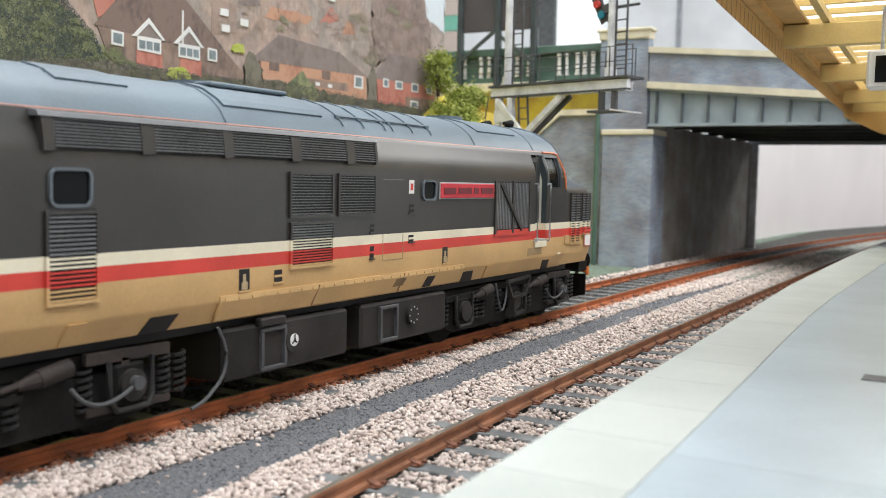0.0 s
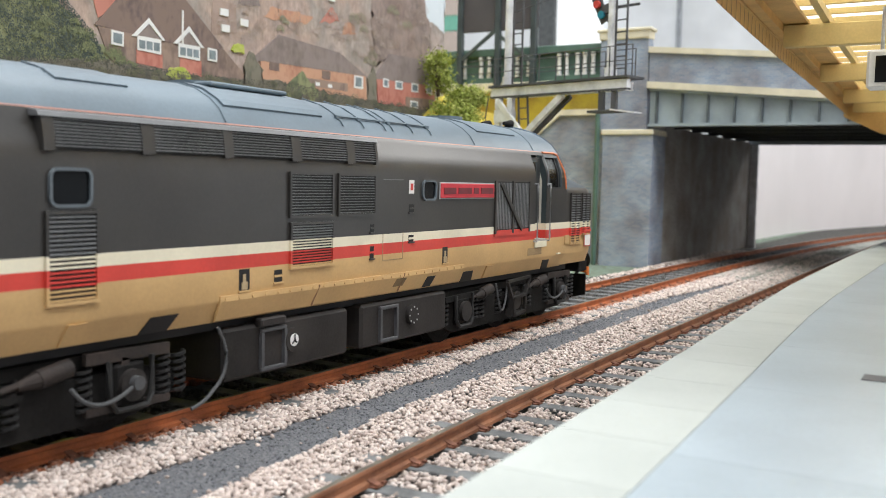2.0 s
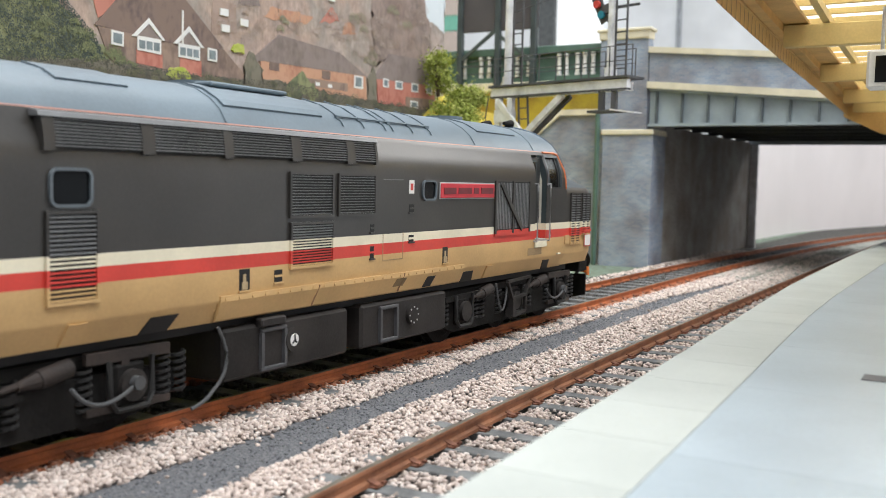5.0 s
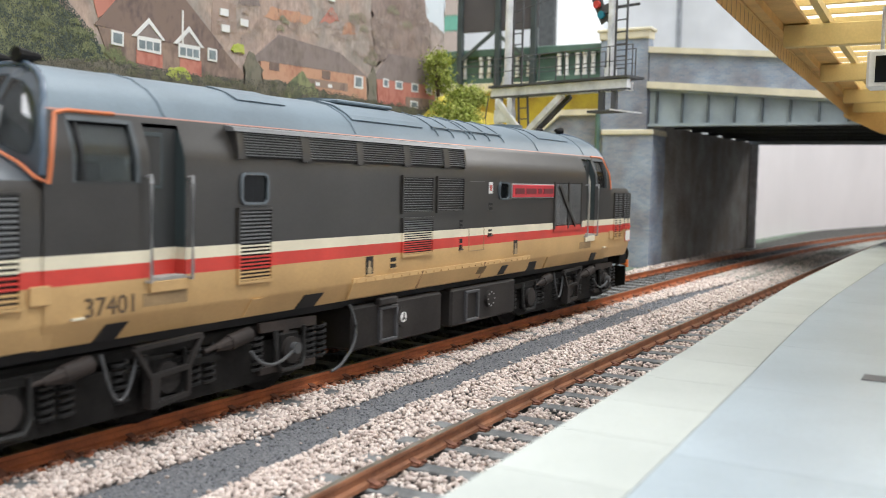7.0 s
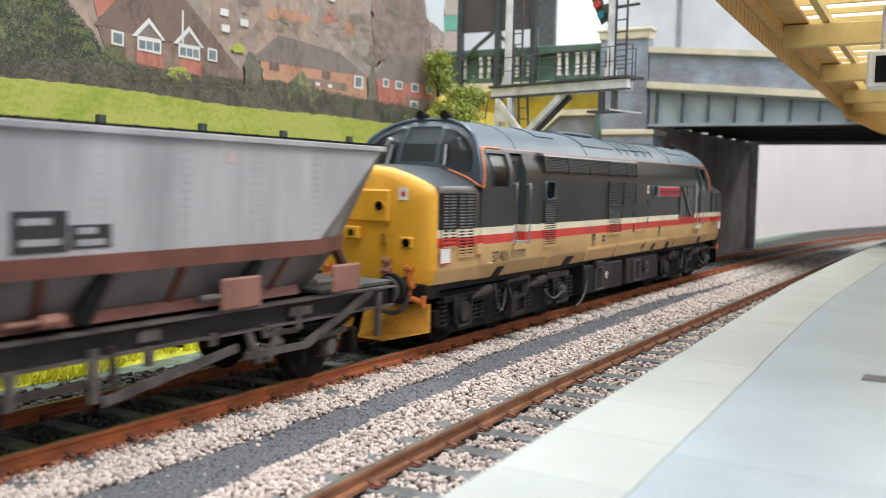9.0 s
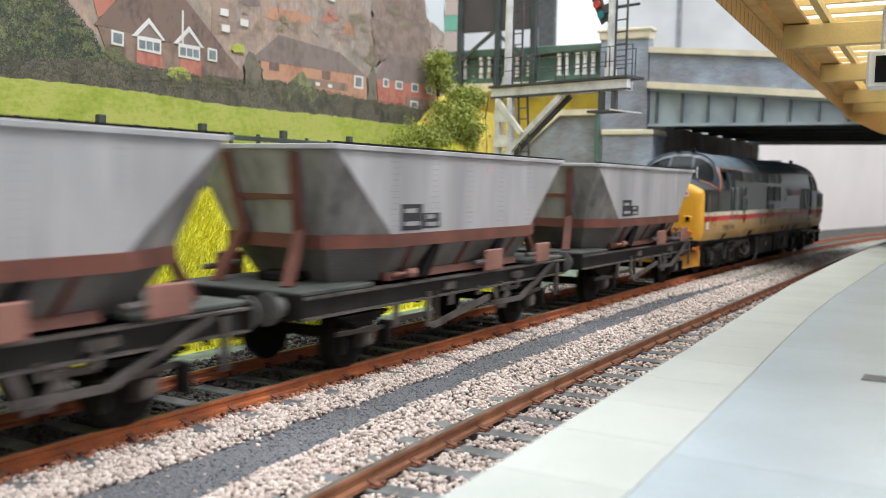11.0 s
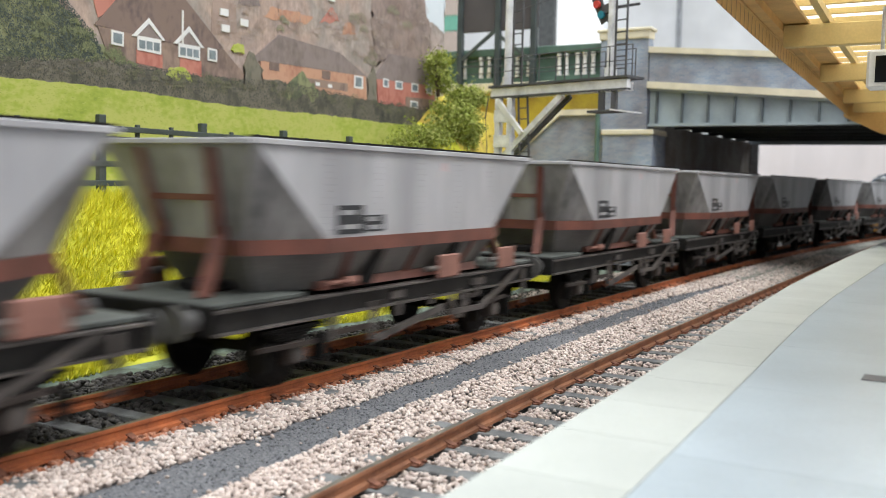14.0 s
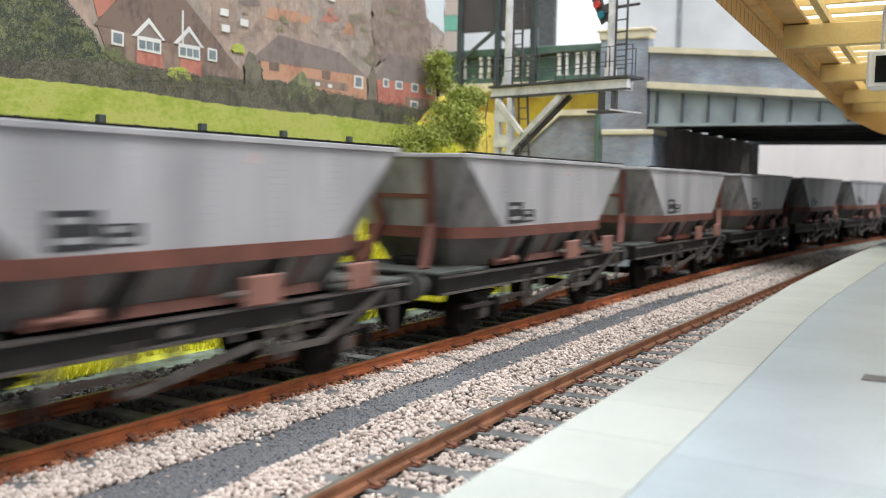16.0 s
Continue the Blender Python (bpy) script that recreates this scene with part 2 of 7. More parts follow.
def y_rail2(x):
    return -3.58 - 0.75 * (max(0, 18 - x) / 18) ** 2 + (0 if x < 44 else -((x - 44) ** 2) / (2 * RC))


def y_edge(x):
    return float(np.interp(x, (-6, 0, 5, 8, 10.4, 13.7, 19.0, 28, 37, 110), (-6.55, -6.35, -6.18, -6.06, -5.97, -5.82, -5.57, -5.44, -5.45, -5.9)))


def y_joint(x):
    """The joint between the edging slabs and the paving."""
    return float(np.interp(x, (-6, 0, 5.4, 8.6, 12.2, 14.9, 18, 26.5, 110), (-7.45, -7.25, -7.10, -6.95, -6.76, -6.63, -6.56, -6.52, -6.9)))


def path_hi(x):
    return float(np.interp(x, (-4, 8.6, 12.2, 14.6, 20, 24.5, 30, 32), (-1.8, -1.68, -1.60, -1.42, -1.35, -1.36, -1.86, -2.08)))


def path_lo(x):
    return float(np.interp(x, (-4, 6, 8.7, 10, 13, 18, 22, 26, 32), (-3.2, -2.75, -2.5, -2.36, -2.24, -2.10, -2.04, -2.04, -2.12)))


def ground_z(x, y):
    shift = 2.5 * max(0, min(1, (x - 25) / 7))
    toe, top = 2.95 + 0.25 * noise.noise((x * 0.7, 3, 0)) + shift, 6.7 + shift
    z = -0.30
    if y > toe:
        k = min(1, (y - toe) / (top - toe))
        k = k * k * (3 - 2 * k)
        rise = 2.3 + 3.6 * max(0, min(1, (x - 23.5) / 6)) ** 1.3
        z = -0.30 + (rise + 0.3) * k
    return z + 0.05 * noise.noise((x * 0.8, y * 0.8, 0)) * (1 if y > toe else 0.2)


def build_ground():
    bm = B()
    xs = [-132 + i * 8 for i in range(15)] + [-12 + i * 0.8 for i in range(136)] + [104 + i * 8 for i in range(5)]
    ys = [-24, -14, -8, -3, 0, 2, 2.3, 2.6, 2.9, 3.2, 3.55, 3.9, 4.25, 4.6, 4.9, 5.2, 5.5, 5.8, 6.1, 6.4, 6.7, 7.2, 8.6, 11, 16]
    V = [[bm.verts.new((x, y, ground_z(x, y))) for y in ys] for x in xs]
    for i in range(len(xs) - 1):
        for j in range(len(ys) - 1):
            f = bm.faces.new((V[i][j], V[i + 1][j], V[i + 1][j + 1], V[i][j + 1]))
            sh = 2.5 * max(0, min(1, (xs[i] - 25) / 7))
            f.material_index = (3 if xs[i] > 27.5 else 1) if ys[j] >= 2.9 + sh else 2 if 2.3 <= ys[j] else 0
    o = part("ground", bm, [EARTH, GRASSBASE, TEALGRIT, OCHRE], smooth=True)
    tagged(o, "dark gritty baseboard rising to a grassy bank", "ground", kind="structure")
    bm = B()
    xs = [-4 + 0.4 * i for i in range(91)]
    up = [bm.verts.new((x, path_hi(x) + 0.25 + 0.05 * noise.noise((x * 2.2, 0, 9)), -0.262)) for x in xs]
    lo = [bm.verts.new((x, path_lo(x) - 0.25 + 0.05 * noise.noise((x * 2.2, 4, 9)), -0.262)) for x in xs]
    for i in range(len(xs) - 1):
        bm.faces.new((up[i], up[i + 1], lo[i + 1], lo[i]))
    tagged(part("cess_path", bm, CESS), "fine dark grey grit path between the tracks", "path", kind="structure")


build_ground()


def rail_mesh(name, yf, x0, x1, parent, side=RUST):
    prof = [(-0.07, -0.17), (0.07, -0.17), (0.065, -0.13), (0.022, -0.115), (0.02, -0.06), (0.037, -0.045), (0.037, -0.008), (0.031, 0), (-0.031, 0), (-0.037, -0.008), (-0.037, -0.045), (-0.02, -0.06), (-0.022, -0.115), (-0.065, -0.13)]
    bm = B()
    n = int((x1 - x0) / 1.0)
    prev = None
    for i in range(n + 1):
        x = x0 + (x1 - x0) * i / n
        ring = [bm.verts.new((x, yf(x) + py, pz)) for py, pz in prof]
        if prev:
            for k in range(len(prof)):
                f = bm.faces.new((prev[k], prev[(k + 1) % len(prof)], ring[(k + 1) % len(prof)], ring[k]))
                f.material_index = 1 if k == 7 else 0
        else:
            bm.faces.new(ring)
        prev = ring
    bm.faces.new(prev)
    return part(name, bm, [side, RAILTOP], parent)


G2 = 0.735
track1 = thing("railway_track", "rusty bullhead rails on grey sleepers in pale ballast", "railway track", kind="structure")
rail_mesh("rail", lambda x: y_main(x) + G2, -128, 132, track1)
rail_mesh("rail", lambda x: y_main(x) - G2, -128, 132, track1)
track2 = thing("railway_track", "rusty bullhead rails beside the platform on grey sleepers", "railway track", kind="structure")
rail_mesh("rail", y_rail2, -6, 100, track2, TANRUST)
rail_mesh("rail", lambda x: y_rail2(x) - 2 * G2, -6, 100, track2, TANRUST)


# ---- platform ----
def strip(name, fa, fb, z0, z1, x0, x1, mats, parent, step=1.0, bev=0.0):
    bm = B()
    prev = None
    n = max(1, int(round((x1 - x0) / step)))
    for i in range(n + 1):
        x = x0 + (x1 - x0) * i / n
        r = [bm.verts.new((x, fa(x), z0)), bm.verts.new((x, fa(x), z1)), bm.verts.new((x, fb(x), z1)), bm.verts.new((x, fb(x), z0))]
        if prev:
            for k in range(4):
                bm.faces.new((prev[k], prev[(k + 1) % 4], r[(k + 1) % 4], r[k]))
        else:
            bm.faces.new(r)
        prev = r
    bm.faces.new(prev)
    return part(name, bm, mats, parent)


platform = thing("platform", "pale station platform with cream edging slabs", "platform", kind="structure")
strip("platform_wall", lambda x: y_edge(x) - 0.12, lambda x: -12.0, -0.3, 0.893, -6, 72, SLAB, platform)


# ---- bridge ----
# Girder paint darkened, so the ribs carry their shade in the colour.
STIFF = mat("shaded_girder_rib", (0.10, 0.12, 0.13), 0.7, var=0.2, bump=0.05)


def span(x0, x1, z0, z1, bev=0.0, y1=2.3):
    """A member of the bridge front; the road falls gently from the pilaster, then runs level."""
    bm = B()
    for a, b in ((-6.0, y1), (-13.0, -6.0)):
        box(bm, x0, x1, a, b, z0, z1)
    for v in bm.verts:
        v.co.z += max(0, min(1, v.co.z - 4.98)) * (0.085 * max(v.co.y, -6.0) + 0.03)
    return bm


def build_bridge():
    br = thing("road_bridge", "blue brick and grey girder road bridge with cream copings", "bridge", kind="structure")
    bm = B(); box(bm, 34, 35.6, 2.08, 4.0, -0.4, 4.6); part("pilaster", bm, BLUEBRICK, br)
    bm = B(); box(bm, 33.93, 35.62, 2.04, 4.06, 4.6, 4.8, 0.03); part("pilaster_band", bm, STONE, br)
    bm = B(); box(bm, 33.98, 34.5, 2.34, 4.18, 4.8, 8.1); part("pilaster_shaft", bm, BLUEBRICK, br)
    bm = B(); box(bm, 33.9, 34.55, 2.30, 4.24, 8.1, 8.4, 0.04); box(bm, 33.85, 34.6, 2.22, 4.32, 8.38, 8.50, 0.03); part("pilaster_cap", bm, STONE, br)
    bm = B(); prism(bm, [(35.6, 2.1), (49.5, 1.95), (49.5, 4), (35.6, 4)], -0.4, 5.0, plane="xy"); part("abutment_wall", bm, SOOTBRICK, br)
    # Two unseen walls on the platform side, added to shade the far train.
    bm = B(); box(bm, 34.4, 49.5, -14.5, -13, -0.4, 5.0); part("abutment_wall", bm, SOOTBRICK, br)
    bm = B(); prism(bm, [(49.6, -13.0), (100, -21), (100, -22), (49.6, -14.5)], -0.4, 9.0, plane="xy"); part("unseen_shading_wall", bm, SOOTBRICK, br)
    bm = span(34.1, 34.25, 4.98, 6.0, y1=2.25); part("girder_web", bm, GIRDER, br)
    for z0, z1 in ((4.9, 5.0), (5.98, 6.06)):
        bm = span(33.9, 34.45, z0, z1, y1=2.25); part("girder_flange", bm, GIRDER, br)
    y = 1.96
    while y > -12.8:
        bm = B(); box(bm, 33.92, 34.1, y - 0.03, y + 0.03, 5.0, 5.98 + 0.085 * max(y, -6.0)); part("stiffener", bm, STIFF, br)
        y -= 0.93
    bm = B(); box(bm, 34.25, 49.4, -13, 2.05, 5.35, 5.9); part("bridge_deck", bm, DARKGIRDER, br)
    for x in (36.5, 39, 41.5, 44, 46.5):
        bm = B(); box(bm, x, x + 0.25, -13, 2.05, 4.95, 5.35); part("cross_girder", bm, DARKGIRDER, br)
    bm = B(); box(bm, 49.2, 49.5, -13, 2.05, 4.9, 6.0); part("girder_web", bm, GIRDER, br)
    bm = span(33.8, 34.5, 6.06, 6.3); part("string_course", bm, STONE, br)
    bm = span(34.0, 34.4, 6.3, 7.35); part("parapet", bm, BLUEBRICK, br)
    bm = span(33.85, 34.55, 7.35, 7.55); part("parapet_coping", bm, STONE, br)
    # wing wall stepping down the bank
    bm = B(); prism(bm, [(4.1, -0.4), (4.1, 5.38), (5.9, 5.38), (8.0, 3.62), (9.6, 2.2), (9.6, -0.4)], 34.4, 34.9, plane="yz"); part("wing_wall", bm, BLUEBRICK, br)
    bm = B(); prism(bm, [(4.1, 5.38), (4.1, 5.6), (5.98, 5.6), (8.08, 3.84), (9.7, 2.4), (9.6, 2.2), (8.0, 3.62), (5.9, 5.38)], 34.25, 35.0, plane="yz"); part("wing_coping", bm, STONE, br)
    bm = B(); cyl(bm, (33.95, 4.2, -0.4), (33.95, 4.2, 5.4), 0.09, 10); part("drainpipe", bm, GREENPAINT, br)


DARKGIRDER = mat("near_black_steel", (0.02, 0.022, 0.024), 0.7, var=0.2, bump=0.1)
build_bridge()


def build_balustrade():
    t = thing("balustrade", "dark green iron parapet with white balusters on a cream sill", "balustrade")
    bm = B(); box(bm, 34.1, 34.5, 4.2, 11.5, 6.35, 6.7, 0.03); part("sill", bm, STONE, t)
    bm = B(); box(bm, 34.15, 34.45, 4.2, 11.5, 6.7, 6.9); part("bottom_rail", bm, GREENPAINT, t)
    bm = B(); box(bm, 34.12, 34.48, 4.2, 11.5, 7.75, 8.05, 0.03); part("top_rail", bm, GREENPAINT, t)
    bm = B(); box(bm, 34.36, 34.42, 4.2, 11.5, 6.9, 7.75); part("backing", bm, GREENPAINT, t)
    bal = None
    for i, y in enumerate((4.57, 4.91, 5.21, 5.66, 5.96, 7.26, 7.75, 8.15, 9.0, 9.37, 10.13)):
        if bal is None:
            bm = B()
            for z0, z1, r0, r1 in ((6.9, 7.0, .1, .1), (7.0, 7.1, .06, .085), (7.1, 7.55, .085, .07), (7.55, 7.65, .06, .1), (7.65, 7.75, .1, .1)):
                cyl(bm, (0, 0, z0), (0, 0, z1), r0, 10, r1)
            bal = part("baluster", bm, WHITE, t, loc=(34.25, y, 0), smooth=True)
        else:
            o = new("baluster", bal.data); o.parent = t; o.location = Vector((34.25, y, 0)) * S


build_balustrade()


# ---- far setting ----
def curtain(name, pts, z0, z1, m, label, cat):
    bm = B()
    prev = None
    for x, y in pts:
        r = (bm.verts.new((x, y, z0)), bm.verts.new((x, y, z1)))
        if prev:
            bm.faces.new((prev[0], r[0], r[1], prev[1]))
        prev = r
    o = part(name, bm, m)
    mod = o.modifiers.new("thick", "SOLIDIFY")
    mod.thickness = 0.1 * S
    return tagged(o, label, cat, kind="structure")


curtain("backdrop_sheet", [(52, 3.4), (60, 3.3), (68, 3.2), (76, 2.2), (84, 0.8), (92, -0.7), (100, -2.6), (116, -5), (134, -8)], -0.4, 7.5, PALEWALL, "plain pinkish white sheet closing the layout behind the bridge", "backdrop")
bm = B(); box(bm, 49.52, 49.8, 1.6, 2.0, -0.3, 4.95); tagged(part("edge_post", bm, SIGGREY), "pale grey upright at the end of the abutment", "post")


# ---- backscene: a printed landscape on a flat board ----
def leafy_mat(name, stops, s1, s2, zs=0.6):
    m = bpy.data.materials.new(name)
    m.use_nodes = True
    nt = m.node_tree
    b = nt.nodes["Principled BSDF"]
    b.inputs["Roughness"].default_value = 0.75
    tc, mp = nt.nodes.new("ShaderNodeTexCoord"), nt.nodes.new("ShaderNodeMapping")
    mp.inputs["Scale"].default_value = (1 / S, 1 / S, zs / S)
    nt.links.new(tc.outputs["Object"], mp.inputs[0])
    n1, n2 = nt.nodes.new("ShaderNodeTexNoise"), nt.nodes.new("ShaderNodeTexNoise")
    for n, s, d in ((n1, s1, 4), (n2, s2, 6)):
        n.inputs["Scale"].default_value, n.inputs["Detail"].default_value = s, d
        nt.links.new(mp.outputs[0], n.inputs["Vector"])
    a = nt.nodes.new("ShaderNodeMath")
    a.operation = "MULTIPLY_ADD"
    a.inputs[1].default_value = 0.55
    h = nt.nodes.new("ShaderNodeMath")
    h.operation = "MULTIPLY"
    h.inputs[1].default_value = 0.75
    nt.links.new(n1.outputs[0], h.inputs[0])
    nt.links.new(n2.outputs[0], a.inputs[0])
    nt.links.new(h.outputs[0], a.inputs[2])
    r = nt.nodes.new("ShaderNodeValToRGB")
    while len(r.color_ramp.elements) < len(stops):
        r.color_ramp.elements.new(0.5)
    for i, c in enumerate(stops):
        r.color_ramp.elements[i].position = 0.36 + 0.32 * i / (len(stops) - 1)
        r.color_ramp.elements[i].color = (*c, 1)
    nt.links.new(a.outputs[0], r.inputs[0])
    nt.links.new(r.outputs[0], b.inputs["Base Color"])
    return m


def wood_mat(name, hues, lo, hi):
    """Hazy printed woodland: broad drifts of colour, crowns, and fine upright twigs."""
    m = bpy.data.materials.new(name)
    m.use_nodes = True
    nt = m.node_tree
    b = nt.nodes["Principled BSDF"]
    b.inputs["Roughness"].default_value = 0.75
    tc = nt.nodes.new("ShaderNodeTexCoord")

    def layer(scale, zs, detail, rough, stops, p0, p1):
        mp, n, r = nt.nodes.new("ShaderNodeMapping"), nt.nodes.new("ShaderNodeTexNoise"), nt.nodes.new("ShaderNodeValToRGB")
        mp.inputs["Scale"].default_value = (1 / S, 1 / S, zs / S)
        nt.links.new(tc.outputs["Object"], mp.inputs[0])
        nt.links.new(mp.outputs[0], n.inputs["Vector"])
        n.inputs["Scale"].default_value, n.inputs["Detail"].default_value, n.inputs["Roughness"].default_value = scale, detail, rough
        n.inputs["Distortion"].default_value = 0.6
        while len(r.color_ramp.elements) < len(stops):
            r.color_ramp.elements.new(0.5)
        for i, c in enumerate(stops):
            r.color_ramp.elements[i].position = p0 + (p1 - p0) * i / (len(stops) - 1)
            r.color_ramp.elements[i].color = (*c, 1)
        nt.links.new(n.outputs[0], r.inputs[0])
        return r.outputs[0]
    col = layer(0.55, 0.9, 3, 0.5, hues, 0.34, 0.66)
    for tone in (layer(2.2, 0.8, 6, 0.7, [(lo,) * 3, (hi,) * 3], 0.30, 0.70), layer(10.0, 0.5, 4, 0.6, [(0.84,) * 3, (1.14,) * 3], 0.32, 0.68)):
        mx = nt.nodes.new("ShaderNodeMixRGB")
        mx.blend_type = "MULTIPLY"
        mx.inputs[0].default_value = 1.0
        nt.links.new(col, mx.inputs[1])
        nt.links.new(tone, mx.inputs[2])
        col = mx.outputs[0]
    nt.links.new(col, b.inputs["Base Color"])
    return m


P_WOOD = wood_mat("printed_winter_wood", [(0.37, 0.295, 0.265), (0.43, 0.315, 0.26), (0.35, 0.30, 0.265), (0.46, 0.37, 0.325)], 0.74, 1.2)
P_DARK = leafy_mat("printed_evergreen", [(0.02, 0.03, 0.025), (0.055, 0.07, 0.045), (0.12, 0.135, 0.075), (0.24, 0.25, 0.13)], 1.6, 5)
P_HEDGE = leafy_mat("printed_hedge", [(0.025, 0.03, 0.027), (0.06, 0.065, 0.05), (0.11, 0.105, 0.08), (0.19, 0.17, 0.13)], 1.6, 5)
P_FIELD = leafy_mat("printed_field", [(0.18, 0.24, 0.035), (0.30, 0.37, 0.05), (0.36, 0.42, 0.065), (0.45, 0.47, 0.12)], 0.6, 6, 1.6)
P_ROOF = leafy_mat("printed_tile_roof", [(0.08, 0.055, 0.055), (0.135, 0.095, 0.088), (0.21, 0.145, 0.12)], 1.5, 8)
P_GREYROOF = leafy_mat("printed_grey_roof", [(0.13, 0.10, 0.095), (0.20, 0.155, 0.14), (0.25, 0.20, 0.185)], 1.5, 8)
P_BRICK = leafy_mat("printed_orange_brick", [(0.30, 0.14, 0.09), (0.42, 0.20, 0.13), (0.52, 0.29, 0.19)], 1.5, 8)
P_REDBRICK = leafy_mat("printed_red_brick", [(0.28, 0.09, 0.07), (0.40, 0.13, 0.10), (0.50, 0.20, 0.15)], 1.5, 8)
P_DULL = leafy_mat("printed_dull_wall", [(0.09, 0.065, 0.06), (0.17, 0.118, 0.10), (0.30, 0.21, 0.165)], 1.1, 5)
P_PINK = leafy_mat("printed_pinkish_wall", [(0.24, 0.17, 0.14), (0.31, 0.22, 0.18), (0.38, 0.28, 0.235)], 1.1, 6)
P_TALL = wood_mat("printed_tall_wood", [(0.24, 0.17, 0.145), (0.29, 0.215, 0.185), (0.26, 0.20, 0.175)], 0.7, 1.25)
P_SKY = mat("printed_sky", (0.70, 0.76, 0.80), 0.7, var=0.04, scale=0.4, bump=0)
P_WHITE = mat("printed_white", (0.72, 0.71, 0.70), 0.7, var=0.05, bump=0)
P_PANE = mat("printed_pane", (0.20, 0.24, 0.26), 0.7, var=0.2, scale=3, bump=0)

YB = 8.5
board = thing("backscene_board", "printed backscene of a green field, red-roofed houses and winter woods", "backdrop", kind="structure")
bm = B(); box(bm, 3, 29.75, YB, YB + 0.4, 0.5, 10.5); part("printed_woodland", bm, P_WOOD, board)
LAY = [0]


def print_shape(name, poly, m, rough=0.0, layer=None):
    """A patch of the print, laid proud of the board; rough edges for hedges and trees."""
    if layer is None:
        LAY[0] += 1
        layer = LAY[0]
    if rough:
        fine = []
        for (ax, az), (bx, bz) in zip(poly, poly[1:] + poly[:1]):
            n = max(1, int(math.hypot(bx - ax, bz - az) / 0.12))
            for i in range(n):
                x, z = ax + (bx - ax) * i / n, az + (bz - az) * i / n
                fine.append((x + rough * noise.noise((x * 3, z * 3, 1.5)), z + rough * noise.noise((x * 4, z * 4, 7.5)) + 0.5 * rough * noise.noise((x * 11, z * 11, 3.5))))
        poly = fine
    bm = B()
    y1 = YB - 0.004 * layer
    bm.faces.new([bm.verts.new((x, y1, z)) for x, z in poly])
    bmesh.ops.triangulate(bm, faces=bm.faces)
    r = bmesh.ops.extrude_face_region(bm, geom=bm.faces[:])
    bmesh.ops.translate(bm, vec=(0, YB - 0.002 - y1, 0), verts=[v for v in r["geom"] if isinstance(v, bmesh.types.BMVert)])
    return part(name, bm, m, board)


print_shape("printed_sky", [(27.9, 10.4), (28.2, 9.0), (28.6, 8.4), (29.1, 8.2), (29.72, 8.1), (29.72, 10.4)], P_SKY, 0.12)
for pts, m in (([(20.05, 7.05), (21.9, 7.15), (22.2, 7.42), (20.3, 7.40)], P_BRICK), ([(19.0, 7.25), (19.9, 7.3), (19.75, 7.6), (19.2, 7.55)], P_GREYROOF), ([(22.5, 7.3), (23.5, 7.45), (23.1, 7.85)], P_REDBRICK), ([(23.6, 7.1), (24.3, 7.2), (24.2, 7.5), (23.7, 7.45)], P_BRICK)):
    print_shape("printed_hill_roof", pts, m, 0.06, layer=2)
print_shape("printed_hill_house", [(18.05, 6.3), (18.1, 7.2), (18.7, 7.22), (18.95, 7.2), (19.0, 6.5)], P_PINK, layer=3)
print_shape("printed_tall_trees", [(25.35, 6.4), (26.2, 6.7), (28.6, 6.8), (28.9, 7.9), (28.2, 9.3), (27.0, 10.0), (25.8, 9.6), (25.2, 8.2)], P_TALL, 0.25)
print_shape("printed_evergreens", [(3, 4.5), (3, 7.5), (12.1, 6.9), (13.4, 6.5), (14.05, 6.0), (14.5, 5.64), (15.5, 5.3), (16.7, 5.3), (16.7, 4.9), (12.1, 4.5)], P_DARK, 0.14)
print_shape("printed_far_roof", [(14.3, 6.9), (15.6, 6.95), (15.1, 6.57), (14.55, 6.2)], P_REDBRICK, 0.04)
print_shape("printed_house_wall", [(14.53, 6.0), (17.89, 5.97), (18.5, 6.0), (19.5, 5.3), (17.03, 5.1), (14.9, 5.2)], P_DULL)
print_shape("printed_house_roof", [(14.45, 6.02), (15.21, 6.85), (17.05, 7.12), (18.5, 6.02), (17.89, 5.95), (16.66, 5.92)], P_ROOF)
print_shape("printed_bay", [(15.62, 5.64), (16.42, 5.61), (16.42, 5.28), (15.62, 5.32)], P_REDBRICK)
print_shape("printed_bay", [(16.98, 5.62), (17.7, 5.62), (17.7, 5.2), (16.98, 5.25)], P_REDBRICK, layer=LAY[0])
for gx, gw in ((15.99, 0.48), (17.27, 0.48)):
    print_shape("printed_gable", [(gx - gw - 0.03, 5.92), (gx, 6.40), (gx + gw + 0.03, 5.94), (gx + gw - 0.07, 5.93), (gx, 6.27), (gx - gw + 0.1, 5.92)], P_WHITE, layer=11)
    print_shape("printed_gable_face", [(gx - gw + 0.12, 5.93), (gx, 6.25), (gx + gw - 0.12, 5.94)], P_GREYROOF, layer=10)
    print_shape("printed_window_frame", [(gx - 0.35, 5.95), (gx + 0.37, 5.95), (gx + 0.37, 5.6), (gx - 0.35, 5.62)], P_WHITE, layer=11)
    for k in range(3):
        print_shape("printed_pane", [(gx - 0.30 + k * 0.22, 5.86), (gx - 0.12 + k * 0.22, 5.86), (gx - 0.12 + k * 0.22, 5.67), (gx - 0.30 + k * 0.22, 5.67)], P_PANE, layer=12)
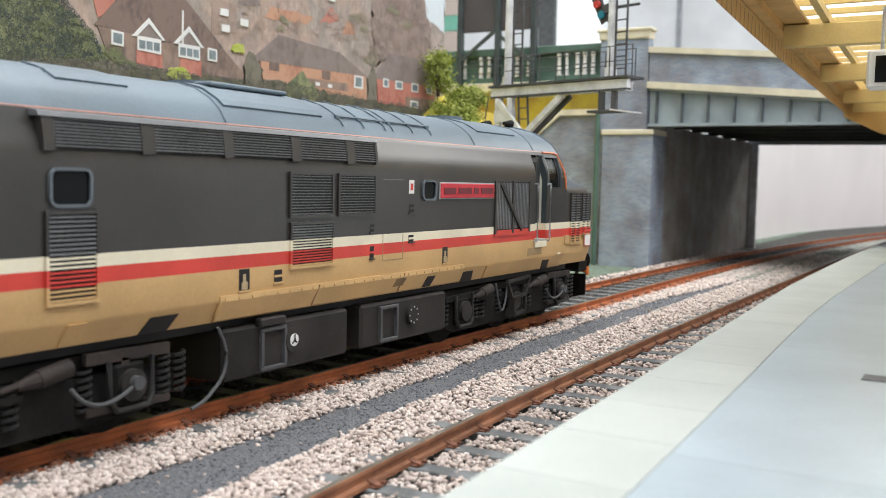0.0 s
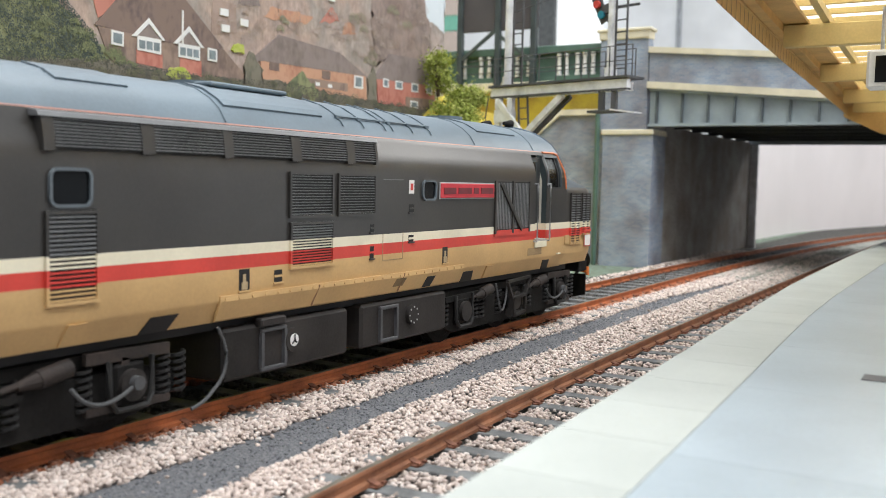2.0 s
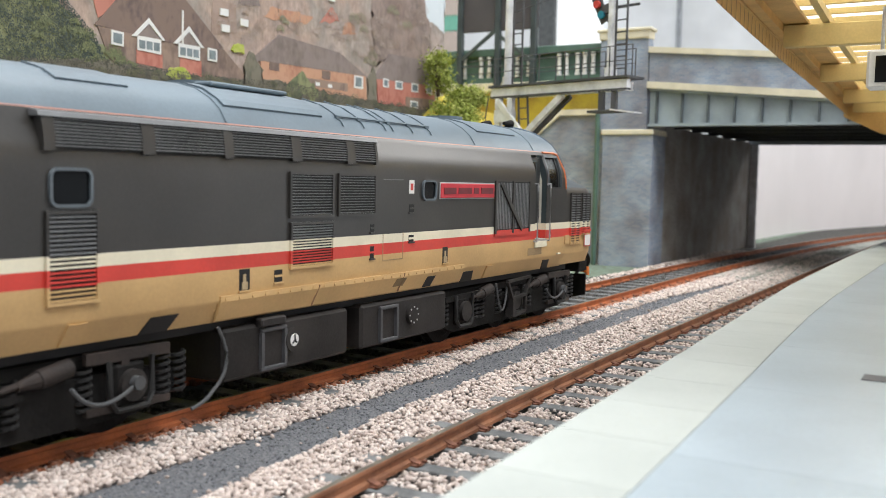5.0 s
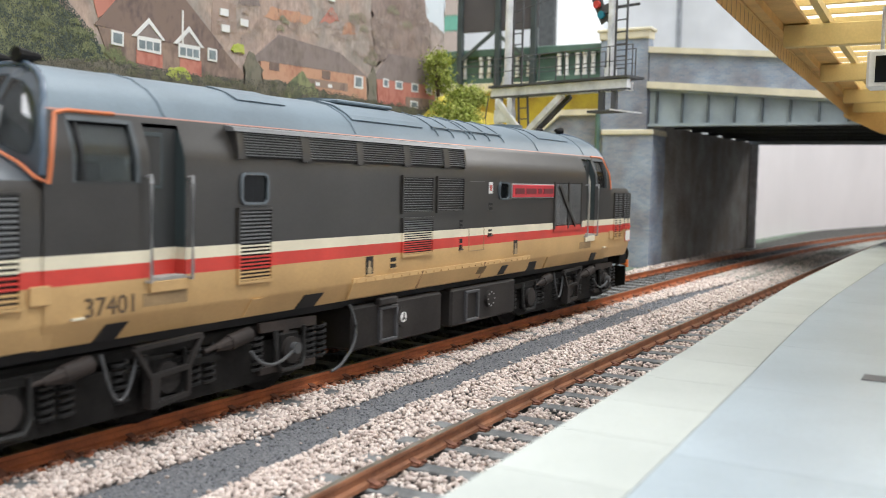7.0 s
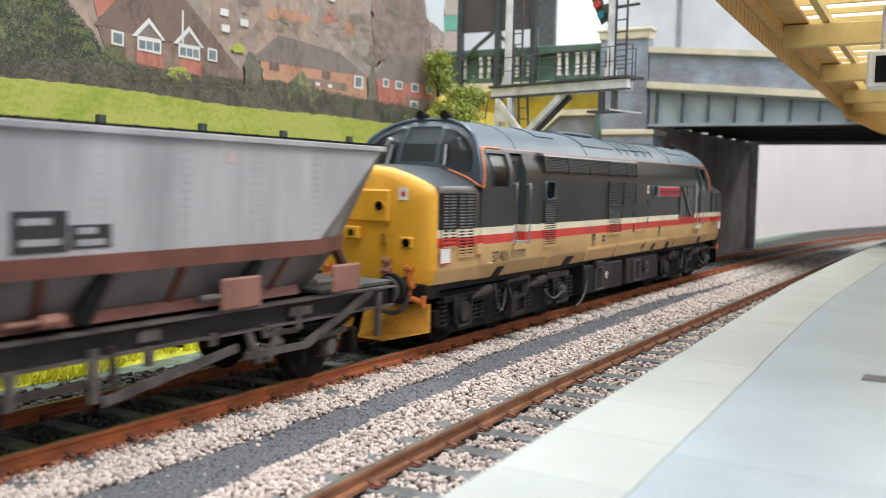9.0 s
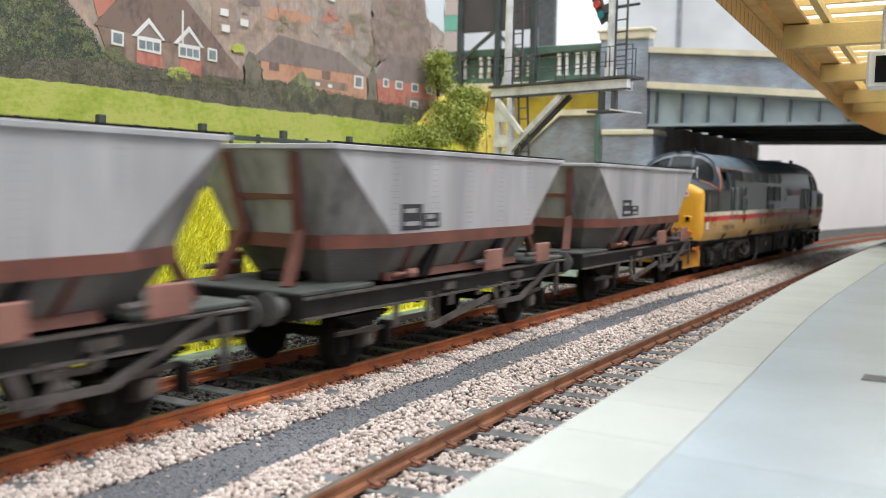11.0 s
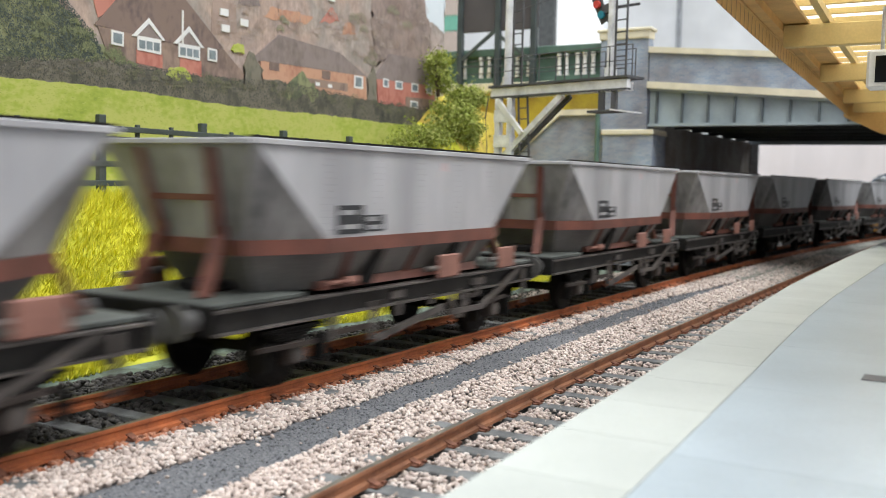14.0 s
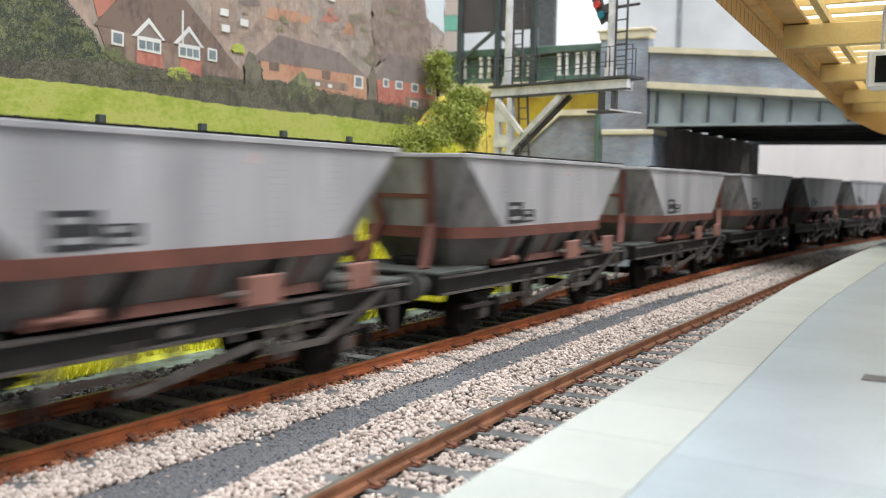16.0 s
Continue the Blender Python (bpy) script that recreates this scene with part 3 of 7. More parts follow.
for x0, x1 in ((14.89, 15.24), (17.91, 18.24)):
    print_shape("printed_window_frame", [(x0, 5.97), (x1, 5.96), (x1, 5.64), (x0, 5.65)], P_WHITE, layer=11)
    print_shape("printed_pane", [(x0 + 0.05, 5.92), (x1 - 0.05, 5.91), (x1 - 0.05, 5.69), (x0 + 0.05, 5.70)], P_PANE, layer=12)
print_shape("printed_chimney_pole", [(17.03, 5.9), (17.08, 5.9), (17.08, 6.75), (17.03, 6.75)], P_WHITE, layer=12)
print_shape("printed_house_wall", [(19.91, 5.92), (24.83, 5.99), (24.95, 5.2), (22.4, 5.1), (19.92, 5.1)], P_BRICK, layer=9)
print_shape("printed_house_roof", [(19.4, 5.76), (20.65, 6.68), (23.48, 6.54), (24.9, 5.98), (19.96, 5.88)], P_GREYROOF, layer=10)
print_shape("printed_porch", [(21.6, 5.62), (23.9, 5.66), (23.9, 5.42), (21.6, 5.40)], P_DULL, layer=10)
for x0, x1, z0, z1, m in ((24.22, 24.70, 5.56, 5.95, P_WHITE), (20.26, 20.67, 5.68, 5.9, P_ROOF), (22.6, 23.0, 5.68, 5.92, P_ROOF), (22.3, 22.5, 5.45, 5.55, P_WHITE), (22.9, 23.1, 5.45, 5.55, P_WHITE)):
    print_shape("printed_window_frame", [(x0, z0), (x1, z0), (x1, z1), (x0, z1)], m, layer=11)
print_shape("printed_pane", [(24.3, 5.62), (24.62, 5.62), (24.62, 5.9), (24.3, 5.9)], P_PANE, layer=12)
print_shape("printed_house_wall", [(25.46, 6.0), (29.1, 6.1), (29.14, 5.1), (25.58, 5.2)], P_REDBRICK, layer=9)
print_shape("printed_house_roof", [(25.3, 5.96), (26.19, 6.85), (29.1, 6.92), (29.2, 6.08)], P_GREYROOF, layer=10)
print_shape("printed_lean_to", [(27.2, 5.55), (29.1, 5.6), (29.1, 5.1), (27.2, 5.1)], P_DULL, layer=10)
for x0, x1, z0, z1 in ((25.82, 26.16, 5.74, 6.03), (26.55, 27.0, 5.75, 6.03), (27.55, 28.0, 5.75, 6.05), (28.5, 28.92, 5.77, 6.08), (27.5, 28.0, 5.2, 5.45)):
    print_shape("printed_window_frame", [(x0, z0), (x1, z0), (x1, z1), (x0, z1)], P_WHITE, layer=11)
    print_shape("printed_pane", [(x0 + 0.07, z0 + 0.05), (x1 - 0.07, z0 + 0.05), (x1 - 0.07, z1 - 0.05), (x0 + 0.07, z1 - 0.05)], P_PANE, layer=12)
for x0, z0 in ((18.35, 6.85), (18.4, 6.45), (19.1, 6.7), (22.9, 8.0)):
    print_shape("printed_window_frame", [(x0, z0), (x0 + 0.3, z0), (x0 + 0.3, z0 + 0.18), (x0, z0 + 0.18)], P_WHITE, layer=11)
print_shape("printed_hedge", [(3, 4.6), (3, 4.95), (12.1, 4.95), (14.65, 5.25), (16.7, 5.22), (19.0, 5.25), (21.0, 5.42), (22.2, 5.36), (25.0, 5.24), (27.9, 5.2), (29.7, 5.4), (29.7, 4.5), (23.5, 4.58), (20.9, 4.56), (18.6, 4.54), (16.7, 4.58), (14.3, 4.62), (12.1, 4.6)], P_HEDGE, 0.10, layer=13)
print_shape("printed_dark_tree", [(19.2, 5.1), (19.25, 5.6), (19.45, 6.05), (19.7, 6.0), (19.95, 5.6), (20.0, 5.1)], P_HEDGE, 0.12, layer=14)
print_shape("printed_dark_tree", [(24.92, 5.1), (24.98, 5.9), (25.2, 6.3), (25.42, 6.0), (25.5, 5.1)], P_HEDGE, 0.10, layer=14)
print_shape("printed_olive_bush", [(18.75, 6.0), (18.85, 6.2), (19.2, 6.22), (19.3, 6.02)], P_FIELD, 0.08, layer=12)
print_shape("printed_shrubs", [(20.9, 5.0), (21.2, 5.5), (21.7, 5.72), (22.2, 5.5), (22.5, 5.0)], P_DARK, 0.18, layer=14)
print_shape("printed_shrubs", [(16.4, 5.1), (16.6, 5.32), (17.3, 5.3), (17.4, 5.05)], P_FIELD, 0.1, layer=14)
print_shape("printed_field", [(3, 1.0), (3, 4.64), (12.14, 4.64), (14.34, 4.67), (16.67, 4.63), (18.62, 4.58), (20.88, 4.6), (23.52, 4.62), (29.7, 4.58), (29.7, 1.0)], P_FIELD, 0.035, layer=15)


HOUSES = [[(14.3, 6.0), (15.2, 6.9), (17.1, 7.15), (18.6, 6.05), (19.3, 5.2), (14.8, 5.2)], [(19.4, 5.75), (20.65, 6.7), (23.5, 6.58), (25.0, 6.0), (25.0, 5.2), (19.7, 5.2)], [(25.3, 5.95), (26.1, 6.9), (29.3, 6.95), (29.3, 5.2), (25.4, 5.2)], [(27.9, 10.4), (28.2, 9.0), (28.6, 8.4), (29.1, 8.2), (29.8, 8.1), (29.8, 10.4)]]


def inside(p, poly):
    c = False
    for (ax, az), (bx, bz) in zip(poly, poly[1:] + poly[:1]):
        if (az > p[1]) != (bz > p[1]) and p[0] < (bx - ax) * (p[1] - az) / (bz - az) + ax:
            c = not c
    return c


def print_foliage(name, x0, x1, zlo, zhi, n, size, stops, off, seed, tall=1.4, skip=True):
    """Small dabs of the printed foliage, flat on the board."""
    r = np.random.default_rng(seed)
    V, F = [], []
    while len(F) < n:
        x = r.uniform(x0, x1)
        z = r.uniform(zlo(x), zhi(x))
        if skip and any(inside((x, z), h) for h in HOUSES):
            continue
        i = len(V)
        k = 5
        a0 = r.uniform(0, 6.28)
        sz = size * r.uniform(0.4, 1.3)
        for q in range(k):
            a = a0 + 6.283 * q / k
            d = sz * r.uniform(0.5, 1.2)
            V.append(((x + d * math.cos(a)) * S, (YB - off - 0.0025 * r.random()) * S, (z + tall * d * math.sin(a)) * S))
        F.append(tuple(range(i, i + k)))
    me = bpy.data.meshes.new(name)
    me.from_pydata(V, [], F)
    me.materials.append(island_mat(name + "_ink", stops))
    o = new(name, me)
    o.parent = board
    return tagged(o, kind="stuff")


HX, HZ = (3, 12.1, 14.65, 16.7, 19, 21, 25, 27.9, 29.7), (4.95, 4.95, 5.22, 5.2, 5.22, 5.35, 5.2, 5.2, 5.4)
FX, FZ = (3, 12.14, 14.34, 16.67, 18.6, 20.9, 23.5, 29.7), (4.64, 4.64, 4.67, 4.63, 4.58, 4.6, 4.62, 4.58)


def hedge_top(x):
    return float(np.interp(x, HX, HZ))


def field_top(x):
    return float(np.interp(x, FX, FZ))


def green_top(x):
    return max(hedge_top(x), float(np.interp(x, (11.5, 13.2, 14.3, 15.6, 16.6), (7.4, 6.9, 5.9, 5.35, 5.2))))


print_foliage("printed_green_leaves", 11.5, 16.6, lambda x: hedge_top(x) - 0.1, green_top, 9000, 0.018, [(0.025, 0.036, 0.038), (0.045, 0.060, 0.056), (0.065, 0.080, 0.065), (0.036, 0.050, 0.050), (0.095, 0.112, 0.080)], 0.04, 4, 1.1)


def print_clumps(name, centres, n, stops, off, seed, dab=0.020):
    """Lighter leaf masses of the printed trees, each a loose heap of dabs."""
    r = np.random.default_rng(seed)
    V, F = [], []
    for _ in range(n):
        cx, cz, rad = centres[r.integers(len(centres))]
        a, d = r.uniform(-0.5, 3.6), rad * math.sqrt(r.random())
        x, z = cx + d * math.cos(a) * 1.2, cz + d * math.sin(a) * 0.9
        i, a0, sz = len(V), r.uniform(0, 6.28), r.uniform(0.3, 1.0) * dab
        for q in range(5):
            aa = a0 + 1.2566 * q
            e = sz * r.uniform(0.5, 1.2)
            V.append(((x + e * math.cos(aa)) * S, (YB - off - 0.0025 * r.random()) * S, (z + e * math.sin(aa)) * S))
        F.append(tuple(range(i, i + 5)))
    me = bpy.data.meshes.new(name)
    me.from_pydata(V, [], F)
    me.materials.append(island_mat(name + "_ink", stops))
    o = new(name, me)
    o.parent = board
    return tagged(o, kind="stuff")


_r = np.random.default_rng(41)
_c = []
while len(_c) < 34:
    _x = _r.uniform(11.8, 15.6)
    _lo, _hi = hedge_top(_x) - 0.1, green_top(_x) - 0.15
    if _hi > _lo:
        _c.append((_x, _r.uniform(_lo, _hi), _r.uniform(0.10, 0.24)))
print_clumps("printed_leaf_masses", _c, 5500, [(0.09, 0.11, 0.06), (0.14, 0.16, 0.08), (0.20, 0.215, 0.105), (0.115, 0.135, 0.07), (0.27, 0.27, 0.14)], 0.046, 8)
_c = [(_x, hedge_top(_x) - _r.uniform(0.0, 0.35), _r.uniform(0.08, 0.2)) for _x in _r.uniform(14, 29.5, 60)]
print_clumps("printed_hedge_tips", _c, 5000, [(0.11, 0.115, 0.07), (0.16, 0.145, 0.10), (0.13, 0.14, 0.075), (0.21, 0.19, 0.13)], 0.072, 9)
# bare crowns of the far wood: loose heaps of twig ends in several hues, over thin trunks
def print_trunks(n, seed):
    r = np.random.default_rng(seed)
    V, F = [], []
    while len(F) < n:
        x, z = r.uniform(18.2, 29.2), r.uniform(6.1, 7.8)
        if any(inside((x, z), h) for h in HOUSES):
            continue
        h, w, lean = r.uniform(0.3, 0.9), r.uniform(0.004, 0.009), r.normal(0, 0.05)
        for dx, dz, ww in ((0, 0, w), (lean, h, 0.004)) if r.random() < 0.5 else ((0, 0, w * 0.7), (lean * 6, h * 0.6, 0.003)):
            V += [((x + dx - ww) * S, (YB - 0.028) * S, (z + dz) * S), ((x + dx + ww) * S, (YB - 0.028) * S, (z + dz) * S)]
        k = len(V) - 4
        F.append((k, k + 1, k + 3, k + 2))
    me = bpy.data.meshes.new("printed_trunks")
    me.from_pydata(V, [], F)
    me.materials.append(island_mat("printed_trunk_ink", [(0.25, 0.195, 0.17), (0.30, 0.235, 0.205), (0.46, 0.38, 0.335)]))
    o = new("printed_trunks", me)
    o.parent = board
    tagged(o, kind="stuff")


print_trunks(150, 61)
for seed, ink, many in ((51, [(0.42, 0.34, 0.30), (0.46, 0.38, 0.335), (0.39, 0.31, 0.27)], 60), (52, [(0.32, 0.24, 0.20), (0.36, 0.265, 0.215), (0.29, 0.22, 0.185)], 60), (53, [(0.27, 0.245, 0.17), (0.31, 0.285, 0.19), (0.23, 0.205, 0.15)], 15)):
    _c = []
    while len(_c) < many:
        cx, cz = _r.uniform(18.3, 28.6), _r.uniform(6.0, 8.6)
        if any(inside((cx, cz - d), h) for h in HOUSES for d in (0, 0.2)) or cz > 6.9 + 0.16 * (cx - 18):
            continue
        for _ in range(3):
            _c.append((cx + _r.normal(0, 0.16), cz + _r.normal(0, 0.14), _r.uniform(0.10, 0.26)))
    print_clumps("printed_crowns", _c, 12000, ink, 0.030, seed, 0.011)
print_foliage("printed_hedge_leaves", 11.5, 29.6, lambda x: field_top(x) + 0.02, lambda x: hedge_top(x) + 0.08, 10000, 0.018, [(0.05, 0.052, 0.046), (0.09, 0.085, 0.068), (0.13, 0.12, 0.095), (0.07, 0.07, 0.058), (0.20, 0.175, 0.14)], 0.066, 5, 1.1, False)
print_foliage("printed_grass_tufts", 11.5, 29.6, lambda x: 2.8, lambda x: field_top(x) - 0.01, 9000, 0.028, [(0.25, 0.32, 0.045), (0.33, 0.39, 0.06), (0.39, 0.43, 0.085), (0.30, 0.37, 0.055), (0.47, 0.47, 0.14), (0.35, 0.41, 0.07)], 0.063, 6, 0.3, False)


# ---- fence along the bank top ----
def build_fence():
    f = thing("post_and_rail_fence", "dark weathered post and rail fence along the grassy bank", "fence")
    YF = 7.0
    post = drop = None
    x = 7.6
    k = 0
    while x < 24.2:
        if post is None:
            bm = B(); box(bm, -0.09, 0.09, -0.07, 0.07, 2.2, 3.95, 0.015); post = part("post", bm, FENCE, f, loc=(x, YF, 0))
        else:
            o = new("post", post.data); o.parent = f; o.location = Vector((x, YF, 0)) * S
        for j in (1, 2):
            if drop is None:
                bm = B(); box(bm, -0.045, 0.045, -0.04, 0.04, 2.2, 3.80, 0.01); drop = part("dropper", bm, FENCE, f, loc=(x + 0.96 * j, YF, 0))
            else:
                o = new("dropper", drop.data); o.parent = f; o.location = Vector((x + 0.96 * j, YF, 0)) * S
        x += 2.88
    for z in (2.55, 2.95, 3.68):
        bm = B(); box(bm, 7.4, 24.4, YF - 0.09, YF - 0.05, z - 0.06, z + 0.06, 0.01); part("rail", bm, FENCE, f)


build_fence()


# ---- bracket signal over the running line ----
def build_signal():
    s = thing("bracket_signal", "grey steel bracket signal with deck, ladders and two posts", "signal")
    ux, uy = -0.297, -0.955
    ox, oy = 24.2, 3.5

    def q(d, z, n=0.0):
        return (ox + ux * d - uy * n, oy + uy * d + ux * n, z)
    for d0 in (0.12, 0.58):
        bm = B(); bar(bm, q(d0, -0.35), q(d0, 5.1), 0.16, 0.2); part("main_post", bm, SIGGREY, s)
    for z in (1.2, 2.4, 3.9, 4.6):
        bm = B(); bar(bm, q(0.04, z), q(0.66, z), 0.24, 0.34); part("batten_plate", bm, SIGGREY, s)
    bm = B(); bar(bm, q(-0.15, 5.25), q(4.57, 5.24), 0.14, 0.28); part("deck_beam", bm, SIGGREY, s)
    bm = B(); bar(bm, q(-0.15, 5.25, 0.5), q(4.3, 5.25, 0.5), 0.14, 0.22); part("deck_beam", bm, SIGGREY, s)
    bm = B(); bar(bm, q(-0.2, 5.43, 0.22), q(4.62, 5.43, 0.22), 0.72, 0.06); part("deck", bm, SIGDARK, s)
    bm = B(); bar(bm, q(-0.15, 5.13), q(4.57, 5.13), 0.2, 0.05); part("beam_flange", bm, SIGDARK, s)
    bm = B(); bar(bm, q(0.36, 3.48), q(2.45, 5.1), 0.12, 0.17); part("brace", bm, SIGGREY, s)
    bm = B(); bar(bm, q(0.2, 3.5, 0.5), q(2.3, 5.1, 0.5), 0.10, 0.12); part("brace", bm, SIGDARK, s)
    bm = B(); bar(bm, q(0.2, 5.0, -0.1), q(1.1, 4.1, -0.1), 0.1, 0.14); part("brace", bm, WHITE, s)
    for d, ztop in ((0.34, 9.2), (3.93, 8.4)):
        bm = B()
        cyl(bm, q(d, 5.45, 0.1), q(d, ztop, 0.1), 0.115, 12, 0.10)
        cyl(bm, q(d, 5.45, 0.1), q(d, 5.7, 0.1), 0.16, 12)
        part("signal_post", bm, SIGGREY, s, smooth=True)

    def ladder(d, z0, z1, lean=0.0):
        for e in (-0.17, 0.17):
            bm = B(); bar(bm, q(d + e + lean, z0, 0), q(d + e, z1, 0), 0.045, 0.045); part("ladder_stile", bm, SIGDARK, s)
        z = z0 + 0.2
        while z < z1:
            l = lean * (1 - (z - z0) / (z1 - z0))
            bm = B(); bar(bm, q(d - 0.17 + l, z, 0), q(d + 0.17 + l, z, 0), 0.03, 0.03); part("ladder_rung", bm, SIGDARK, s)
            z += 0.30
    ladder(0.78, 5.45, 8.9)
    ladder(4.30, 5.45, 8.2)
    ladder(1.0, 0.4, 5.4, 0.35)
    for n in (-0.12, 0.56):
        for d in (0.05, 1.7, 2.6, 3.4, 4.05, 4.75 if n < 0 else 4.35):
            bm = B(); cyl(bm, q(d, 5.44, n), q(d, 6.2, n), 0.016, 6); part("railing_post", bm, SIGDARK, s)
        for z in (5.83, 6.2):
            bm = B(); cyl(bm, q(-1.0 if n < 0 else 0.05, z, n), q(4.75 if n < 0 else 4.35, z, n), 0.013, 6); part("handrail", bm, SIGDARK, s)
    # signal arm with red and blue-green spectacle glasses
    bm = B(); cyl(bm, q(3.45, 7.33, 0.02), q(3.45, 7.33, 0.10), 0.10, 16); part("spectacle_glass", bm, RED, s, "red spectacle glass", smooth=True)
    bm = B(); cyl(bm, q(3.60, 7.05, 0.02), q(3.60, 7.05, 0.10), 0.10, 16); part("spectacle_glass", bm, mat("blue_glass", (0.02, 0.2, 0.28), 0.2, bump=0), s, "blue spectacle glass", smooth=True)
    bm = B(); bar(bm, q(3.22, 7.80, 0.14), q(3.68, 6.88, 0.14), 0.05, 0.27); part("spectacle_plate", bm, SIGDARK, s)
    bm = B(); bar(bm, q(3.68, 7.18, 0.12), q(3.95, 7.25, 0.12), 0.14, 0.2); part("lamp_case", bm, SIGDARK, s)
    bm = B(); bar(bm, q(4.1, 7.2, 0.1), q(4.75, 7.2, 0.1), 0.05, 0.06); part("lamp_bracket", bm, SIGDARK, s)
    bm = B(); bar(bm, q(3.75, 6.95, 0.1), q(4.0, 6.6, 0.1), 0.04, 0.05); part("lamp_bracket", bm, SIGDARK, s)
    bm = B(); bar(bm, q(3.75, 4.62), q(3.75, 5.1), 0.14, 0.14); bar(bm, q(4.15, 4.62), q(4.15, 5.1), 0.14, 0.14); bar(bm, q(3.4, 4.6, .1), q(4.3, 4.6, .1), 0.5, 0.06); part("hanging_bracket", bm, SIGDARK, s)
    bm = B(); bar(bm, q(4.2, 4.62, -.1), q(4.95, 4.52, -.1), 0.3, 0.04); part("hood", bm, SIGGREY, s)
    bm = B(); tube(bm, [q(-0.35, 2.5), q(-0.33, 3.8), q(-0.42, 4.6), q(-0.3, 5.2)], 0.015, 6); part("signal_wire", bm, SIGDARK, s)
    bm = B(); cyl(bm, q(0.4, 7.55, 0.3), q(3.95, 8.0, 0.3), 0.014, 6); part("signal_wire", bm, SIGDARK, s)


build_signal()


# ---- hoarding on the road beyond the balustrade ----
def build_hoarding():
    h = thing("hoarding", "dark brown hoarding on braced steel posts by the road parapet", "hoarding")
    steel = mat("green_black_steel", (0.045, 0.06, 0.06), 0.6, bump=0)
    bm = B(); box(bm, 33.99, 34.09, 6.8, 10.3, 8.72, 11.6, 0.03); part("panel", bm, mat("dark_hoarding", (0.07, 0.062, 0.065), 0.7, var=0.12, scale=0.6, bump=0), h)
    for y in (6.95, 8.5, 10.2):
        bm = B(); box(bm, 33.86, 34.1, y - 0.11, y + 0.11, 6.36, 11.6, 0.02); part("post", bm, steel, h)
    for p0, p1 in (((33.95, 10.1, 7.65), (33.95, 8.6, 8.75)), ((33.95, 8.4, 8.5), (33.95, 7.05, 7.5))):
        bm = B(); bar(bm, p0, p1, 0.1, 0.13); part("brace", bm, FENCE, h)
    bm = B(); bar(bm, (33.93, 10.2, 7.38), (33.93, 6.95, 7.28), 0.06, 0.07); part("rail", bm, FENCE, h)


build_hoarding()


def build_embankment():
    bm = B()
    ys, zs = [4.15 + 0.45 * i for i in range(17)], [1.5 + 0.35 * i for i in range(15)]
    V = [[bm.verts.new((35.05 - 0.5 * max(0, min(1, (y - 9.0) / 2)) * max(0, (6.4 - z)) * 0.4 + 0.10 * noise.noise((y, z, 2)), y, z)) for z in zs] for y in ys]
    for i in range(len(ys) - 1):
        for j in range(len(zs) - 1):
            bm.faces.new((V[i][j], V[i + 1][j], V[i + 1][j + 1], V[i][j + 1]))
    tagged(part("embankment", bm, OCHRE, smooth=True), "yellow ochre grass slope rising to the road parapet", "embankment", kind="structure")


build_embankment()
bm = B(); box(bm, 35.3, 45.3, 2.1, 16, 5.4, 6.4); tagged(part("bridge_approach", bm, BLUEBRICK), "brick road approach carried behind the wing wall", "embankment", kind="structure")

# ---- exhibition hall round the layout ----
def build_baseboard():
    b = thing("layout_baseboard", "plain plywood baseboard on square timber legs under the layout", "baseboard", kind="structure")
    ply = mat("plain_plywood", (0.42, 0.30, 0.18), 0.7, var=0.15, scale=0.6, bump=0.05)
    bm = B(); box(bm, -133, 137, -24.5, 16.5, -2.0, -0.5, 0.05); part("board", bm, ply, b)
    for x in (-130, -80, -30, 20, 70, 130):
        for y in (-22, 14):
            bm = B(); box(bm, x - 1, x + 1, y - 1, y + 1, -40, -2.0, 0.05); part("leg", bm, ply, b)


build_baseboard()
bm = B(); box(bm, 150, 151, -60, 160, -40, 90); tagged(part("hall_wall", bm, HALLGREY), "pale grey hall wall far behind the layout", "wall", kind="structure")
# Unseen side and back walls and floor, added to block light from low down.
for x0, x1, y0, y1, nm in ((-160, -158, -170, 170, "hall_wall"), (-160, 151, -170, -168, "hall_wall"), (-160, 150, 168, 170, "hall_wall")):
    bm = B(); box(bm, x0, x1, y0, y1, -40, 90); tagged(part(nm, bm, HALLGREY), "unseen pale grey hall wall that holds off low light", "wall", kind="structure")
bm = B(); box(bm, -160, 151, -170, 170, -42, -40); tagged(part("hall_floor", bm, mat("hall_floor_grey", (0.18, 0.17, 0.16), 0.6)), "dull grey floor of the exhibition hall", "floor", kind="structure")
# Emission added to lift this white area of the far wall.
panel_glow = bpy.data.materials.new("glowing_white")
panel_glow.use_nodes = True
panel_glow.node_tree.nodes["Principled BSDF"].inputs["Emission Color"].default_value = (0.94, 0.98, 1.0, 1)
panel_glow.node_tree.nodes["Principled BSDF"].inputs["Emission Strength"].default_value = 0.45
bm = B(); box(bm, 147, 148, 48, 57.5, 20, 60); tagged(part("hall_glow_panel", bm, panel_glow), "bright white area of the far hall wall, given a glow", "window", kind="structure")
bm = B(); box(bm, 146, 147, 55.6, 58.4, 14, 60); tagged(part("hall_column", bm, mat("hall_dark_grey", (0.13, 0.14, 0.14), 0.7, bump=0)), "dark grey hall column", "column", kind="structure")
bm = B(); box(bm, 146, 147, 58.6, 73.4, 14, 60); tagged(part("hall_panel", bm, HALLWHITE), "bright white wall panel in the hall", "wall", kind="structure")
